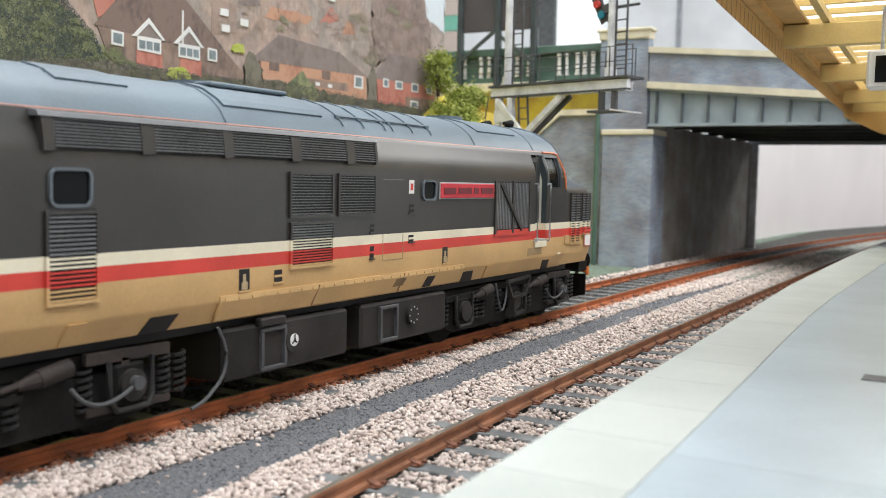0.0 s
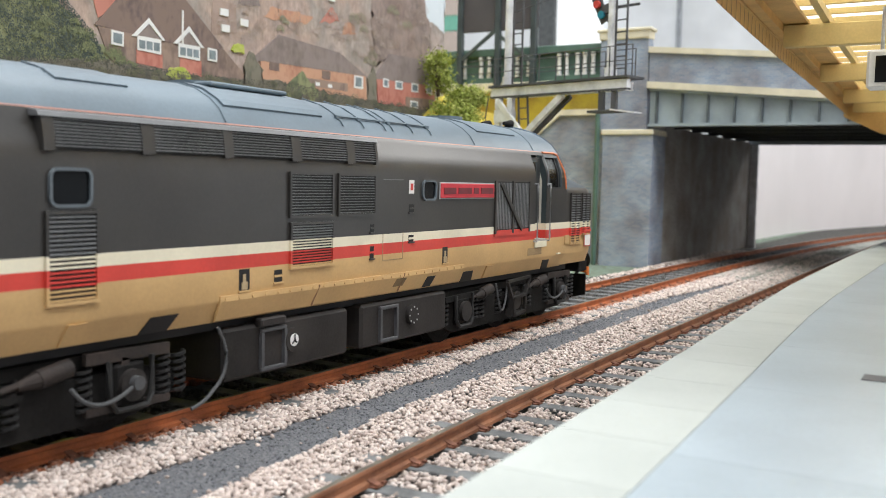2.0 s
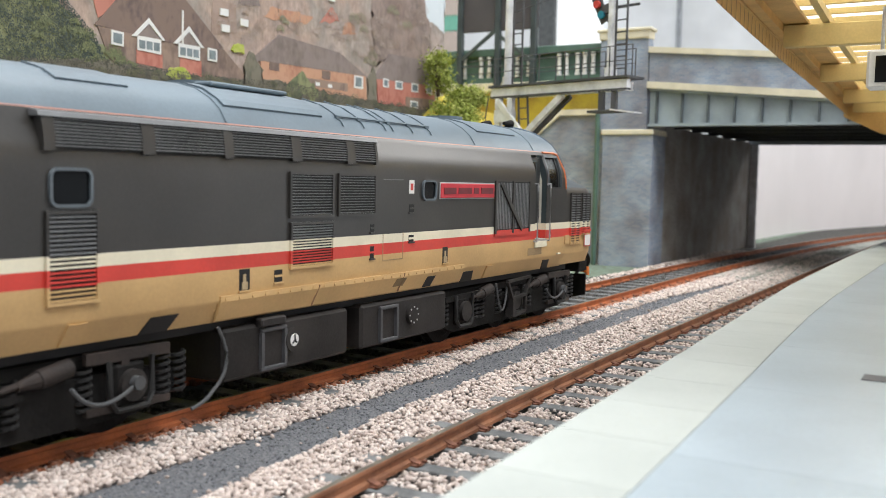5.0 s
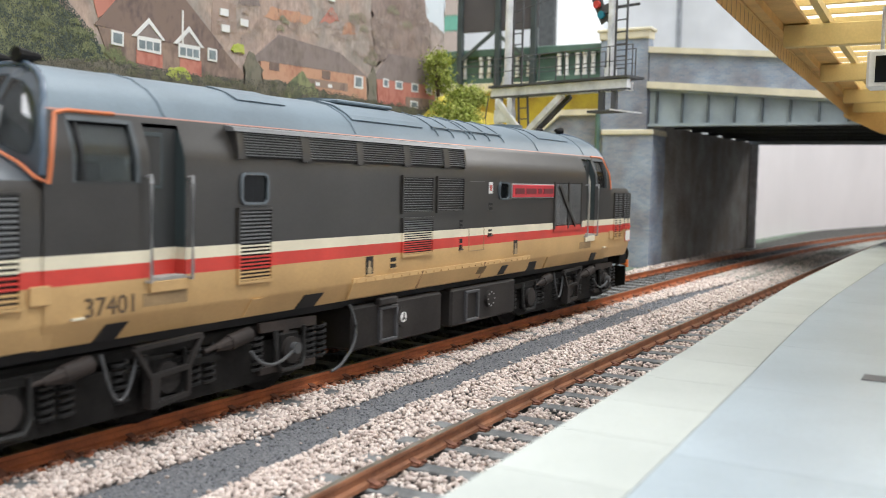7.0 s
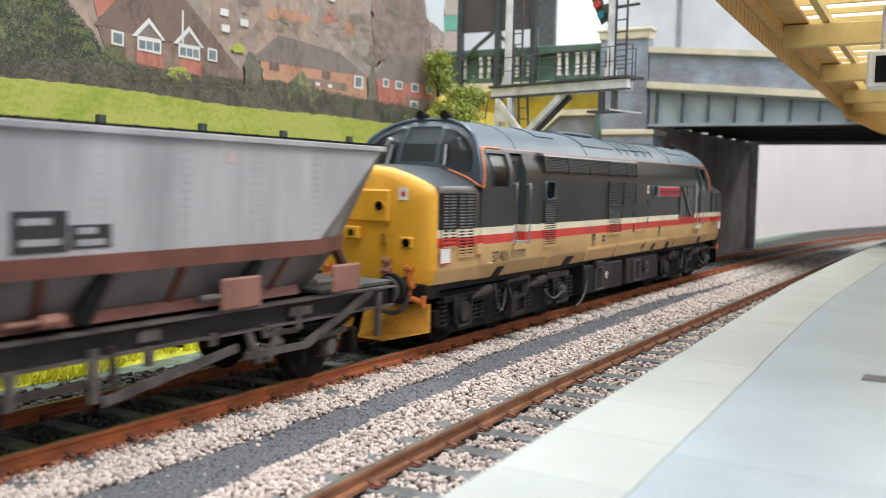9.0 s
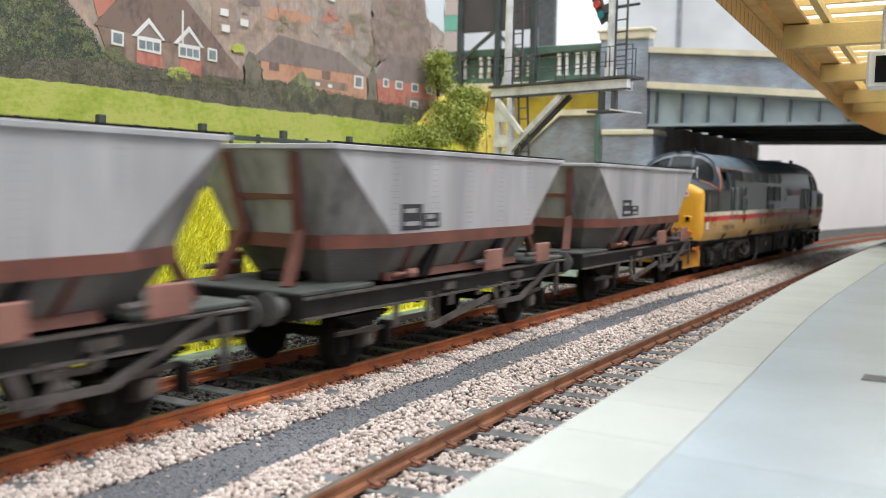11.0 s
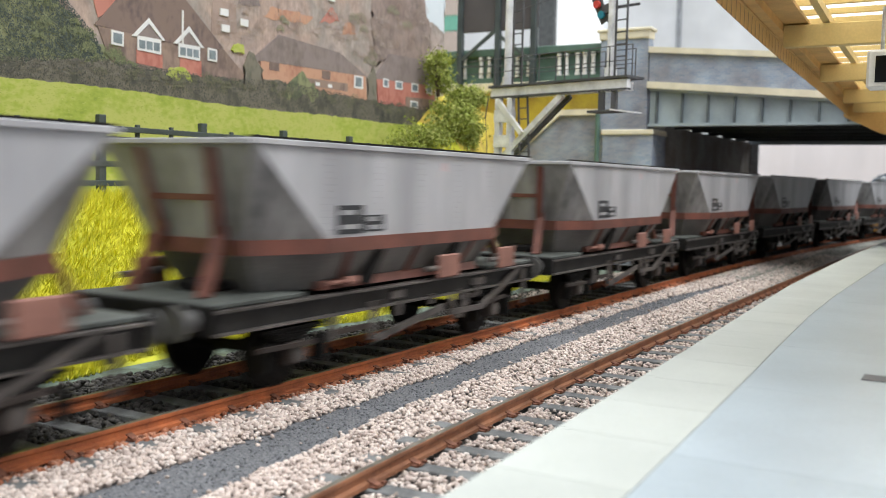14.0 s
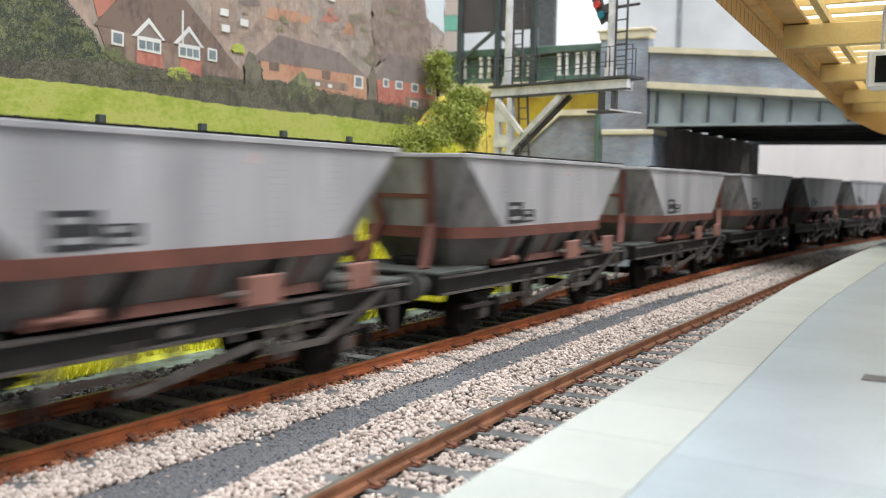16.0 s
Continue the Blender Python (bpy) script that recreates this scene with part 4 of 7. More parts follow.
for k, (z0, z1, c) in enumerate(((14, 28.7, (0.70, 0.58, 0.50)), (28.8, 31.4, (0.25, 0.62, 0.46)), (31.5, 60, (0.72, 0.60, 0.52)))):
    bm = B(); box(bm, 145, 146, 73.5, 90, z0, z1); tagged(part("hall_banner", bm, mat("banner_colour", c, 0.7, var=0.04, bump=0)), "plain peach and green banner in the hall", "banner", kind="structure")
bm = B(); cyl(bm, (148.5, 35.5, 24), (148.5, 35.5, 60), 0.4, 10); tagged(part("hall_pipe", bm, mat("grey_pipe", (0.35, 0.37, 0.4), 0.5, bump=0)), "grey pipe on the hall wall", "pipe", kind="structure")


# ---- station canopy ----
def y_val(x):
    return float(np.interp(x, (6, 13, 15.5, 19.3, 24.8, 33.5, 38, 47), (-6.05, -5.58, -5.42, -5.22, -4.98, -4.56, -4.46, -4.5)))


def build_canopy():
    c = thing("platform_canopy", "cream and ochre timber platform canopy with toothed valance", "canopy")
    strip("edge_beam", lambda x: y_val(x) - 0.06, lambda x: y_val(x) - 0.22, 5.46, 5.66, 8, 33.5, TIMBERD, c, 2)
    strip("soffit_board", lambda x: y_val(x) - 0.22, lambda x: y_val(x) - 0.62, 5.60, 5.66, 8, 33.5, TIMBERD, c, 2)
    strip("valance_rail", lambda x: y_val(x), lambda x: y_val(x) - 0.05, 5.44, 5.62, 8, 33.5, TIMBERD, c, 2)
    # Dark brown strip along the teeth, standing for the shade in the slots.
    strip("valance_slot_strip", lambda x: y_val(x) + 0.012, lambda x: y_val(x) - 0.004, 5.175, 5.45, 8, 33.5, mat("slot_shade_brown", (0.09, 0.045, 0.02), 0.7), c, 2)
    tooth = None
    x = 11.0
    while x < 33.4:
        y = y_val(x)
        if tooth is None:
            bm = B(); prism(bm, [(-0.115, 5.45), (-0.115, 5.18), (-0.09, 5.16), (0.09, 5.16), (0.115, 5.18), (0.115, 5.45)], -0.005, 0.005); tooth = part("valance_tooth", bm, TIMBERD, c, loc=(x, y - 0.010, 0))
        else:
            o = new("valance_tooth", tooth.data); o.parent = c; o.location = Vector((x, y - 0.010, 0)) * S
        x += 0.36
    for x in (11.6, 17.45, 23.2, 29.1, 32.6):
        bm = B(); box(bm, x, x + 0.22, -11, y_val(x) - 0.22, 5.2, 5.58, 0.015); part("cross_beam", bm, TIMBER, c)
    for k in range(5):
        strip("purlin", lambda x, k=k: y_val(x) - 0.85 - 1.1 * k, lambda x, k=k: y_val(x) - 0.97 - 1.1 * k, 5.60, 5.74, 8, 33.5, TIMBER if k % 2 != 1 else mat("red_brown_beam", (0.25, 0.07, 0.045), 0.7, bump=0.05), c, 2)
    x = 9.0
    while x < 33.3:
        bm = B(); box(bm, x, x + 0.09, -11, y_val(x) - 0.3, 5.745, 5.84); part("glazing_bar", bm, TIMBER, c)
        x += 0.95
    fr = bpy.data.materials.new("frosted_roof_glass")
    fr.use_nodes = True
    nt = fr.node_tree
    tr = nt.nodes.new("ShaderNodeBsdfTranslucent")
    tr.inputs[0].default_value = (0.92, 0.90, 0.84, 1)
    nt.links.new(tr.outputs[0], nt.nodes["Material Output"].inputs[0])
    o = strip("roof_glazing", lambda x: y_val(x) - 0.2, lambda x: -11.0, 5.845, 5.86, 8, 33.5, fr, c, 2)
    for x in (14.5, 26):
        bm = B(); cyl(bm, (x, -9.6, 0.9), (x, -9.6, 5.2), 0.12, 14, 0.1); cyl(bm, (x, -9.6, 0.9), (x, -9.6, 1.2), 0.2, 14); part("column", bm, TIMBERD, c, smooth=True)
    bm = B(); prism(bm, [(-4.45, 5.66), (-4.45, 5.12), (-5.56, 4.58), (-6.6, 4.3), (-11, 4.3), (-11, 5.84)], 33.5, 33.58, plane="yz"); part("end_board", bm, TIMBERD, c)
    m = thing("platform_monitor", "hanging information screen in a white frame under the canopy", "monitor", loc=(16.4, -7.58, 0))
    bm = B(); box(bm, -0.08, 0.25, -0.55, 0.55, 4.33, 4.94, 0.04); part("case", bm, WHITE, m)
    bm = B(); box(bm, -0.10, -0.07, -0.42, 0.42, 4.43, 4.84); part("screen", bm, GLASS, m)
    for y in (-0.35, 0.35):
        bm = B(); cyl(bm, (0.1, y, 4.95), (0.1, y, 5.62), 0.03, 8); part("hanger", bm, GREYMETAL, m)


build_canopy()


# ---- ballast, grass, bush ----
def scatter(name, pts, sizes, m, label, cat, flat=0.75):
    """Many small stones of one kind as one mesh."""
    g = (1 + 5 ** 0.5) / 2
    T = np.array([(-1, g, 0), (1, g, 0), (-1, -g, 0), (1, -g, 0), (0, -1, g), (0, 1, g), (0, -1, -g), (0, 1, -g), (g, 0, -1), (g, 0, 1), (-g, 0, -1), (-g, 0, 1)]) / 1.9
    Fc = np.array([(0, 11, 5), (0, 5, 1), (0, 1, 7), (0, 7, 10), (0, 10, 11), (1, 5, 9), (5, 11, 4), (11, 10, 2), (10, 7, 6), (7, 1, 8), (3, 9, 4), (3, 4, 2), (3, 2, 6), (3, 6, 8), (3, 8, 9), (4, 9, 5), (2, 4, 11), (6, 2, 10), (8, 6, 7), (9, 8, 1)])
    n = len(pts)
    rng = np.random.default_rng(len(pts))
    jit = T[None] * rng.uniform(0.7, 1.25, (n, 12, 1)) * rng.uniform(0.75, 1.3, (n, 1, 3))
    a = rng.uniform(0, 6.283, n)
    b = rng.uniform(-0.7, 0.7, n)
    ca, sa, cb, sb = np.cos(a)[:, None], np.sin(a)[:, None], np.cos(b)[:, None], np.sin(b)[:, None]
    x, y, z = jit[..., 0], jit[..., 1], jit[..., 2] * flat
    y, z = y * cb - z * sb, y * sb + z * cb
    x, y = x * ca - y * sa, x * sa + y * ca
    v = np.stack([x, y, z], -1) * (np.asarray(sizes)[:, None, None] / 2) + np.asarray(pts)[:, None, :]
    v = (v.reshape(-1, 3) * S).astype(np.float32)
    f = (Fc[None] + (np.arange(n) * 12)[:, None, None]).reshape(-1, 3).astype(np.int32)
    return raw_mesh(name, v, f, m, label, cat)


def raw_mesh(name, v, f, m, label, cat):
    me = bpy.data.meshes.new(name)
    k = f.shape[1]
    me.vertices.add(len(v)); me.vertices.foreach_set("co", v.ravel())
    me.loops.add(f.size); me.loops.foreach_set("vertex_index", f.ravel())
    me.polygons.add(len(f)); me.polygons.foreach_set("loop_start", np.arange(0, f.size, k, dtype=np.int32))
    me.update(calc_edges=True)
    me.materials.append(m)
    return tagged(new(name, me), label, cat, kind="stuff")


RNG = np.random.default_rng(7)


def field(n, x0, x1, fa, fb, z, zr, s0, s1, power=1.7):
    """Points between two lines, thicker towards the near end."""
    u = RNG.random(n) ** power
    xs = x0 + (x1 - x0) * u
    w = RNG.random(n)
    A, Bq = np.array([fa(x) for x in xs]), np.array([fb(x) for x in xs])
    ys = A + (Bq - A) * w
    edge = RNG.random(n) < 0.03
    ys = np.where(edge, ys + RNG.normal(0, 0.10, n), ys)
    mid = np.minimum(w, 1 - w) * np.abs(Bq - A)
    sink = np.where(mid < 0.15, (0.15 - mid) * 0.3, 0.0) * (zr > 0.03)
    grow = 1 + np.clip((xs - 18) / 30, 0, 0.6)
    return np.stack([xs, ys, z - sink + zr * RNG.random(n)], -1), RNG.uniform(s0, s1, n) * grow


def keep(P, s, mask):
    return P[mask], s[mask]


SP = 0.80


def off_sleeper(P, x_start, frac, near):
    ph = np.mod(P[:, 0] - x_start + SP / 2, SP) - SP / 2
    return (np.abs(ph) > 0.14) | (RNG.random(len(P)) < frac) | near


def build_ballast():
    sets = []
    P, s = field(26000, 4.2, 50, lambda x: y_main(x) - 0.80, lambda x: path_hi(x) + 0.10 * noise.noise((x * 1.6, 0, 4)), -0.22, 0.05, 0.042, 0.078)
    sets.append(keep(P, s, off_sleeper(P, 4.0, 0.12, P[:, 1] < -1.22)))
    P, s = field(22000, 4.2, 45, lambda x: y_rail2(x) + 0.06, lambda x: path_lo(x) + 0.10 * noise.noise((x * 1.6, 5, 4)), -0.22, 0.05, 0.042, 0.078)
    sets.append(keep(P, s, off_sleeper(P, 4.2, 0.10, P[:, 1] - np.array([y_rail2(x) for x in P[:, 0]]) > 0.5)))
    P, s = field(15000, 4.2, 40, lambda x: y_rail2(x) - 0.06, lambda x: y_rail2(x) - 1.4, -0.22, 0.045, 0.042, 0.078)
    sets.append(keep(P, s, off_sleeper(P, 4.2, 0.06, np.zeros(len(P), bool))))
    P, s = field(7000, 31, 62, lambda x: y_main(x) - 0.9, lambda x: y_rail2(x) + 0.1, -0.24, 0.05, 0.07, 0.11, 1.2)
    scatter("grey_ballast", P, s, island_mat("grey_green_ballast", [(0.17, 0.175, 0.155), (0.27, 0.27, 0.24), (0.36, 0.35, 0.31), (0.22, 0.225, 0.20)]), "dull grey-green ballast beneath the road bridge", "ballast")
    P, s = field(2500, 22, 45, lambda x: y_main(x) + 0.85, lambda x: 2.0, -0.24, 0.05, 0.06, 0.10, 1.0)
    sets.append((P, s))
    scatter("ballast", np.concatenate([a for a, _ in sets]), np.concatenate([b for _, b in sets]), STONES, "pale pinkish stone ballast between and beside the rails", "ballast")
    P, s = field(1700, 5, 30, lambda x: y_main(x) - 0.77, lambda x: y_main(x) - 1.0, -0.19, 0.05, 0.05, 0.09, 1.3)
    scatter("rusty_ballast", P, s, island_mat("rust_stained_stone", [(0.30, 0.10, 0.05), (0.42, 0.17, 0.09), (0.50, 0.27, 0.18)]), "rust-stained stones along the rail foot", "ballast")
    sets = []
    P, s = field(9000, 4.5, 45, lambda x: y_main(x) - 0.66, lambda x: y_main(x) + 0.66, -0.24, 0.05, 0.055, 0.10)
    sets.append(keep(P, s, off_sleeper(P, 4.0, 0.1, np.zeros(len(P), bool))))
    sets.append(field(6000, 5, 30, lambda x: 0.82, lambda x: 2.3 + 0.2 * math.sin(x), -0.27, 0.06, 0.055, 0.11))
    scatter("dirty_shaded_ballast", np.concatenate([a for a, _ in sets]), np.concatenate([b for _, b in sets]), DARKSTONES, "oil-stained ballast under the running line, darkened for the train's shade", "ballast")
    P, s = field(7000, 4.5, 31, lambda x: path_hi(x) + 0.16, lambda x: path_lo(x) - 0.16, -0.268, 0.012, 0.018, 0.045, 1.3)
    scatter("path_grit", P, s, island_mat("dark_grit", [(0.07, 0.072, 0.08), (0.13, 0.133, 0.145), (0.20, 0.205, 0.22), (0.10, 0.103, 0.112)]), "fine dark grey grit strewn along the path", "grit")
    P, s = field(60, 5, 30, lambda x: path_hi(x) - 0.02, lambda x: path_lo(x) + 0.02, -0.258, 0.01, 0.025, 0.06, 1.2)
    scatter("stray_stones", P, s, STONES, "stray pale stones on the grit path", "stones")


build_ballast()


def build_grass():
    n = 62000
    u, w = RNG.random(n) ** 1.2, RNG.random(n)
    X, Y = 7 + 21 * u, 2.95 + 3.9 * w ** 0.9 + 0.2 * np.sin(7 + 21 * u * 1.7)
    Z = np.array([ground_z(a, b) for a, b in zip(X, Y)])
    h = RNG.uniform(0.08, 0.24, n) * (0.75 + 0.5 * RNG.random(n))
    an = RNG.uniform(0, 6.283, n)
    wd = 0.018
    lean = RNG.normal(0, 0.10, (n, 2))
    p0 = np.stack([X - wd * np.cos(an), Y - wd * np.sin(an), Z - 0.02], -1)
    p1 = np.stack([X + wd * np.cos(an), Y + wd * np.sin(an), Z - 0.02], -1)
    p2 = np.stack([X + lean[:, 0], Y + lean[:, 1] - 0.04, Z + h], -1)
    v = (np.stack([p0, p1, p2], 1).reshape(-1, 3) * S).astype(np.float32)
    raw_mesh("grass", v, np.arange(3 * n, dtype=np.int32).reshape(-1, 3), BLADES, "bright yellow-green static grass on the bank", "grass")


build_grass()


def build_bush(x, y, z, rx, ry, rz, n, label, seed):
    t = thing("bush", label, "bush", loc=(x, y, z))
    r = np.random.default_rng(seed)
    bm = B()
    for k in range(7):
        a, e = r.uniform(0, 6.28), r.uniform(0.3, 0.9)
        cyl(bm, (0, 0, -rz * 1.0), (rx * e * math.cos(a), ry * e * math.sin(a), rz * r.uniform(0, 0.6)), 0.06, 6, 0.015)
    part("stems", bm, mat("bush_stem", (0.09, 0.06, 0.04), 0.9), t)
    # clumps of leaves on an uneven shell
    V, F = [], []
    clumps = []
    for k in range(max(20, n // 110)):
        d = r.normal(size=3)
        d /= np.linalg.norm(d)
        rad = r.uniform(0.45, 1.0)
        clumps.append(d * rad * np.array((rx, ry, rz)))
    for k in range(n):
        c = clumps[r.integers(len(clumps))] + r.normal(0, 0.15, 3) * np.array((1.1, 1.1, 0.9))
        d1 = r.normal(size=3); d1 /= np.linalg.norm(d1)
        d2 = np.cross(d1, r.normal(size=3)); d2 /= np.linalg.norm(d2)
        l, w = r.uniform(0.035, 0.07), r.uniform(0.022, 0.04)
        i = len(V)
        V += [c - d1 * l, c + d2 * w, c + d1 * l, c - d2 * w]
        F.append((i, i + 1, i + 2, i + 3))
    me = bpy.data.meshes.new("crown")
    me.from_pydata([tuple(p * S) for p in V], [], F)
    me.materials.append(LEAF)
    o = new("crown", me)
    o.parent = t


build_bush(28.4, 7.2, 4.5, 1.5, 0.7, 1.0, 9500, "tangled olive-green bush beside the bracket signal", 1)
build_bush(26.5, 7.3, 3.9, 1.6, 0.6, 0.6, 6500, "low olive-green bush at the fence end", 2)
build_bush(29.3, 7.3, 5.65, 0.75, 0.4, 0.32, 3500, "dense olive-green bush against the ochre slope", 6)
build_bush(28.4, 7.9, 6.5, 0.45, 0.3, 0.85, 2600, "thin green shrub climbing beside the parapet", 3)
build_bush(15.0, 3.3, 0.0, 1.6, 0.35, 0.3, 2200, "low green weeds at the foot of the bank", 4)


# ---- sleepers, chairs and platform slabs ----
def build_sleepers(track, x0, yc, n_parts, hi):
    sl = ch = None
    x = x0
    k = 0
    while x < hi:
        y = yc(x)
        rz = math.atan2(yc(x + 0.5) - yc(x - 0.5), 1.0)
        if sl is None:
            bm = B(); box(bm, -0.125, 0.125, -1.30, 1.30, -0.30, -0.172, 0.012); sl = part("sleeper", bm, SLEEPER, track)
            bm = B()
            for sg in (-1, 1):
                yy = sg * G2
                box(bm, -0.075, 0.075, yy - 0.17, yy + 0.17, -0.172, -0.148, 0.01)
                prism(bm, [(yy - 0.16, -0.15), (yy - 0.05, -0.15), (yy - 0.03, -0.105), (yy - 0.06, -0.115)], -0.045, 0.045, plane="yz")
                prism(bm, [(yy + 0.16, -0.15), (yy + 0.05, -0.15), (yy + 0.03, -0.105), (yy + 0.06, -0.115)], -0.045, 0.045, plane="yz")
                for dx in (-0.06, 0.06):
                    box(bm, dx - 0.022, dx + 0.022, yy - 0.185, yy - 0.14, -0.145, -0.122)
            ch = part("chair_pair", bm, CHAIR, track)
            a, b = sl, ch
        else:
            a, b = new("sleeper", sl.data), new("chair_pair", ch.data)
            a.parent = b.parent = track
        for o in (a, b):
            o.location = Vector((x, y, 0)) * S
            o.rotation_euler = (0, 0, rz)
        x += SP
        k += 1


build_sleepers(track1, 4.0, y_main, 100, 70)
build_sleepers(track2, 4.2, lambda x: y_rail2(x) - G2, 100, 60)


def build_slabs():
    x = 2.0
    while x < 62:
        x1 = x + 1.15
        strip("edging_slab", lambda q: y_edge(q), lambda q: y_joint(q) + 0.007, 0.80, 0.903, x, x1 - 0.004, COPING, platform, 0.6)
        x = x1
    x = -4.0
    k = 0
    while x < 62:
        x1 = x + 2.6
        strip("paving_slab", lambda q: y_joint(q) - 0.007, lambda q: y_joint(q) - 1.9, 0.80, 0.901, x, x1 - 0.004, SLAB, platform, 0.65)
        strip("paving_slab", lambda q: y_joint(q) - 1.906, lambda q: -12, 0.80, 0.901, x, x1 - 0.004, SLAB, platform, 1.3)
        x = x1
    bm = B(); box(bm, 9.98, 10.28, -8.2, -7.86, 0.9, 0.912)
    tagged(part("drain_cover", bm, mat("drain_iron", (0.10, 0.10, 0.11), 0.6)), "small dark iron drain cover in the platform", "drain cover")


build_slabs()


# ---- train ----
# Roof grey darkened for the nose tops, their dimmer light put into the colour.
NOSEGREY = mat("nose_top_shaded_grey", (0.048, 0.060, 0.070), 0.38, var=0.1, bump=0.03)
SCREENFRAME = mat("screen_frame_blue_grey", (0.05, 0.065, 0.08), 0.35, var=0.1, bump=0)


def cab_front(z):
    return float(np.interp(z, (2.6, 2.7, 3.0, 3.3, 3.5, 3.7, 3.80, 3.88), (7.24, 7.22, 7.18, 7.10, 7.0, 6.85, 6.75, 6.60)))


LEAD = 0.38  # the leading cab and nose stand this much further from the middle
SCREENS = [[(-0.36, 3.08), (-0.34, 3.4), (-0.32, 3.72), (0.32, 3.72), (0.34, 3.4), (0.36, 3.08)]]
for q in (-1, 1):
    SCREENS.append([(q * 0.45, 3.06), (q * 0.43, 3.4), (q * 0.41, 3.68), (q * 0.62, 3.64), (q * 0.85, 3.53), (q * 1.0, 3.4), (q * 1.10, 3.25), (q * 1.13, 3.05), (q * 1.10, 2.92), (q * 1.02, 2.90)])


def shrink(poly, k):
    cy, cz = sum(p[0] for p in poly) / len(poly), sum(p[1] for p in poly) / len(poly)
    return [(cy + (y - cy) * k, cz + (z - cz) * k) for y, z in poly]


def clear_glass(name, tint, ior=1.55, rough=0.06):
    m = bpy.data.materials.new(name)
    m.use_nodes = True
    nt = m.node_tree
    tr, gl, fr, mx = (nt.nodes.new("ShaderNode" + k) for k in ("BsdfTransparent", "BsdfGlossy", "Fresnel", "MixShader"))
    tr.inputs[0].default_value = (*tint, 1)
    gl.inputs["Roughness"].default_value = rough
    fr.inputs["IOR"].default_value = ior
    nt.links.new(fr.outputs[0], mx.inputs[0])
    nt.links.new(tr.outputs[0], mx.inputs[1])
    nt.links.new(gl.outputs[0], mx.inputs[2])
    nt.links.new(mx.outputs[0], nt.nodes["Material Output"].inputs[0])
    return m


CABGLASS = clear_glass("clear_cab_glass", (0.5, 0.54, 0.53), 1.5, 0.15)
SCREENGLASS = clear_glass("tinted_screen_glass", (0.42, 0.47, 0.48), 1.45, 0.2)
CABWALL = mat("cab_lining_beige", (0.66, 0.63, 0.55), 0.7, var=0.1, bump=0.02)
BOLDORANGE = mat("bold_orange_line", (0.66, 0.19, 0.07), 0.45, var=0.06, bump=0.0)
DOORTEAL = mat("door_teal_grey", (0.050, 0.066, 0.068), 0.4, var=0.1, bump=0)
DOORDARK = mat("door_charcoal", (0.034, 0.036, 0.036), 0.42, var=0.1, bump=0)


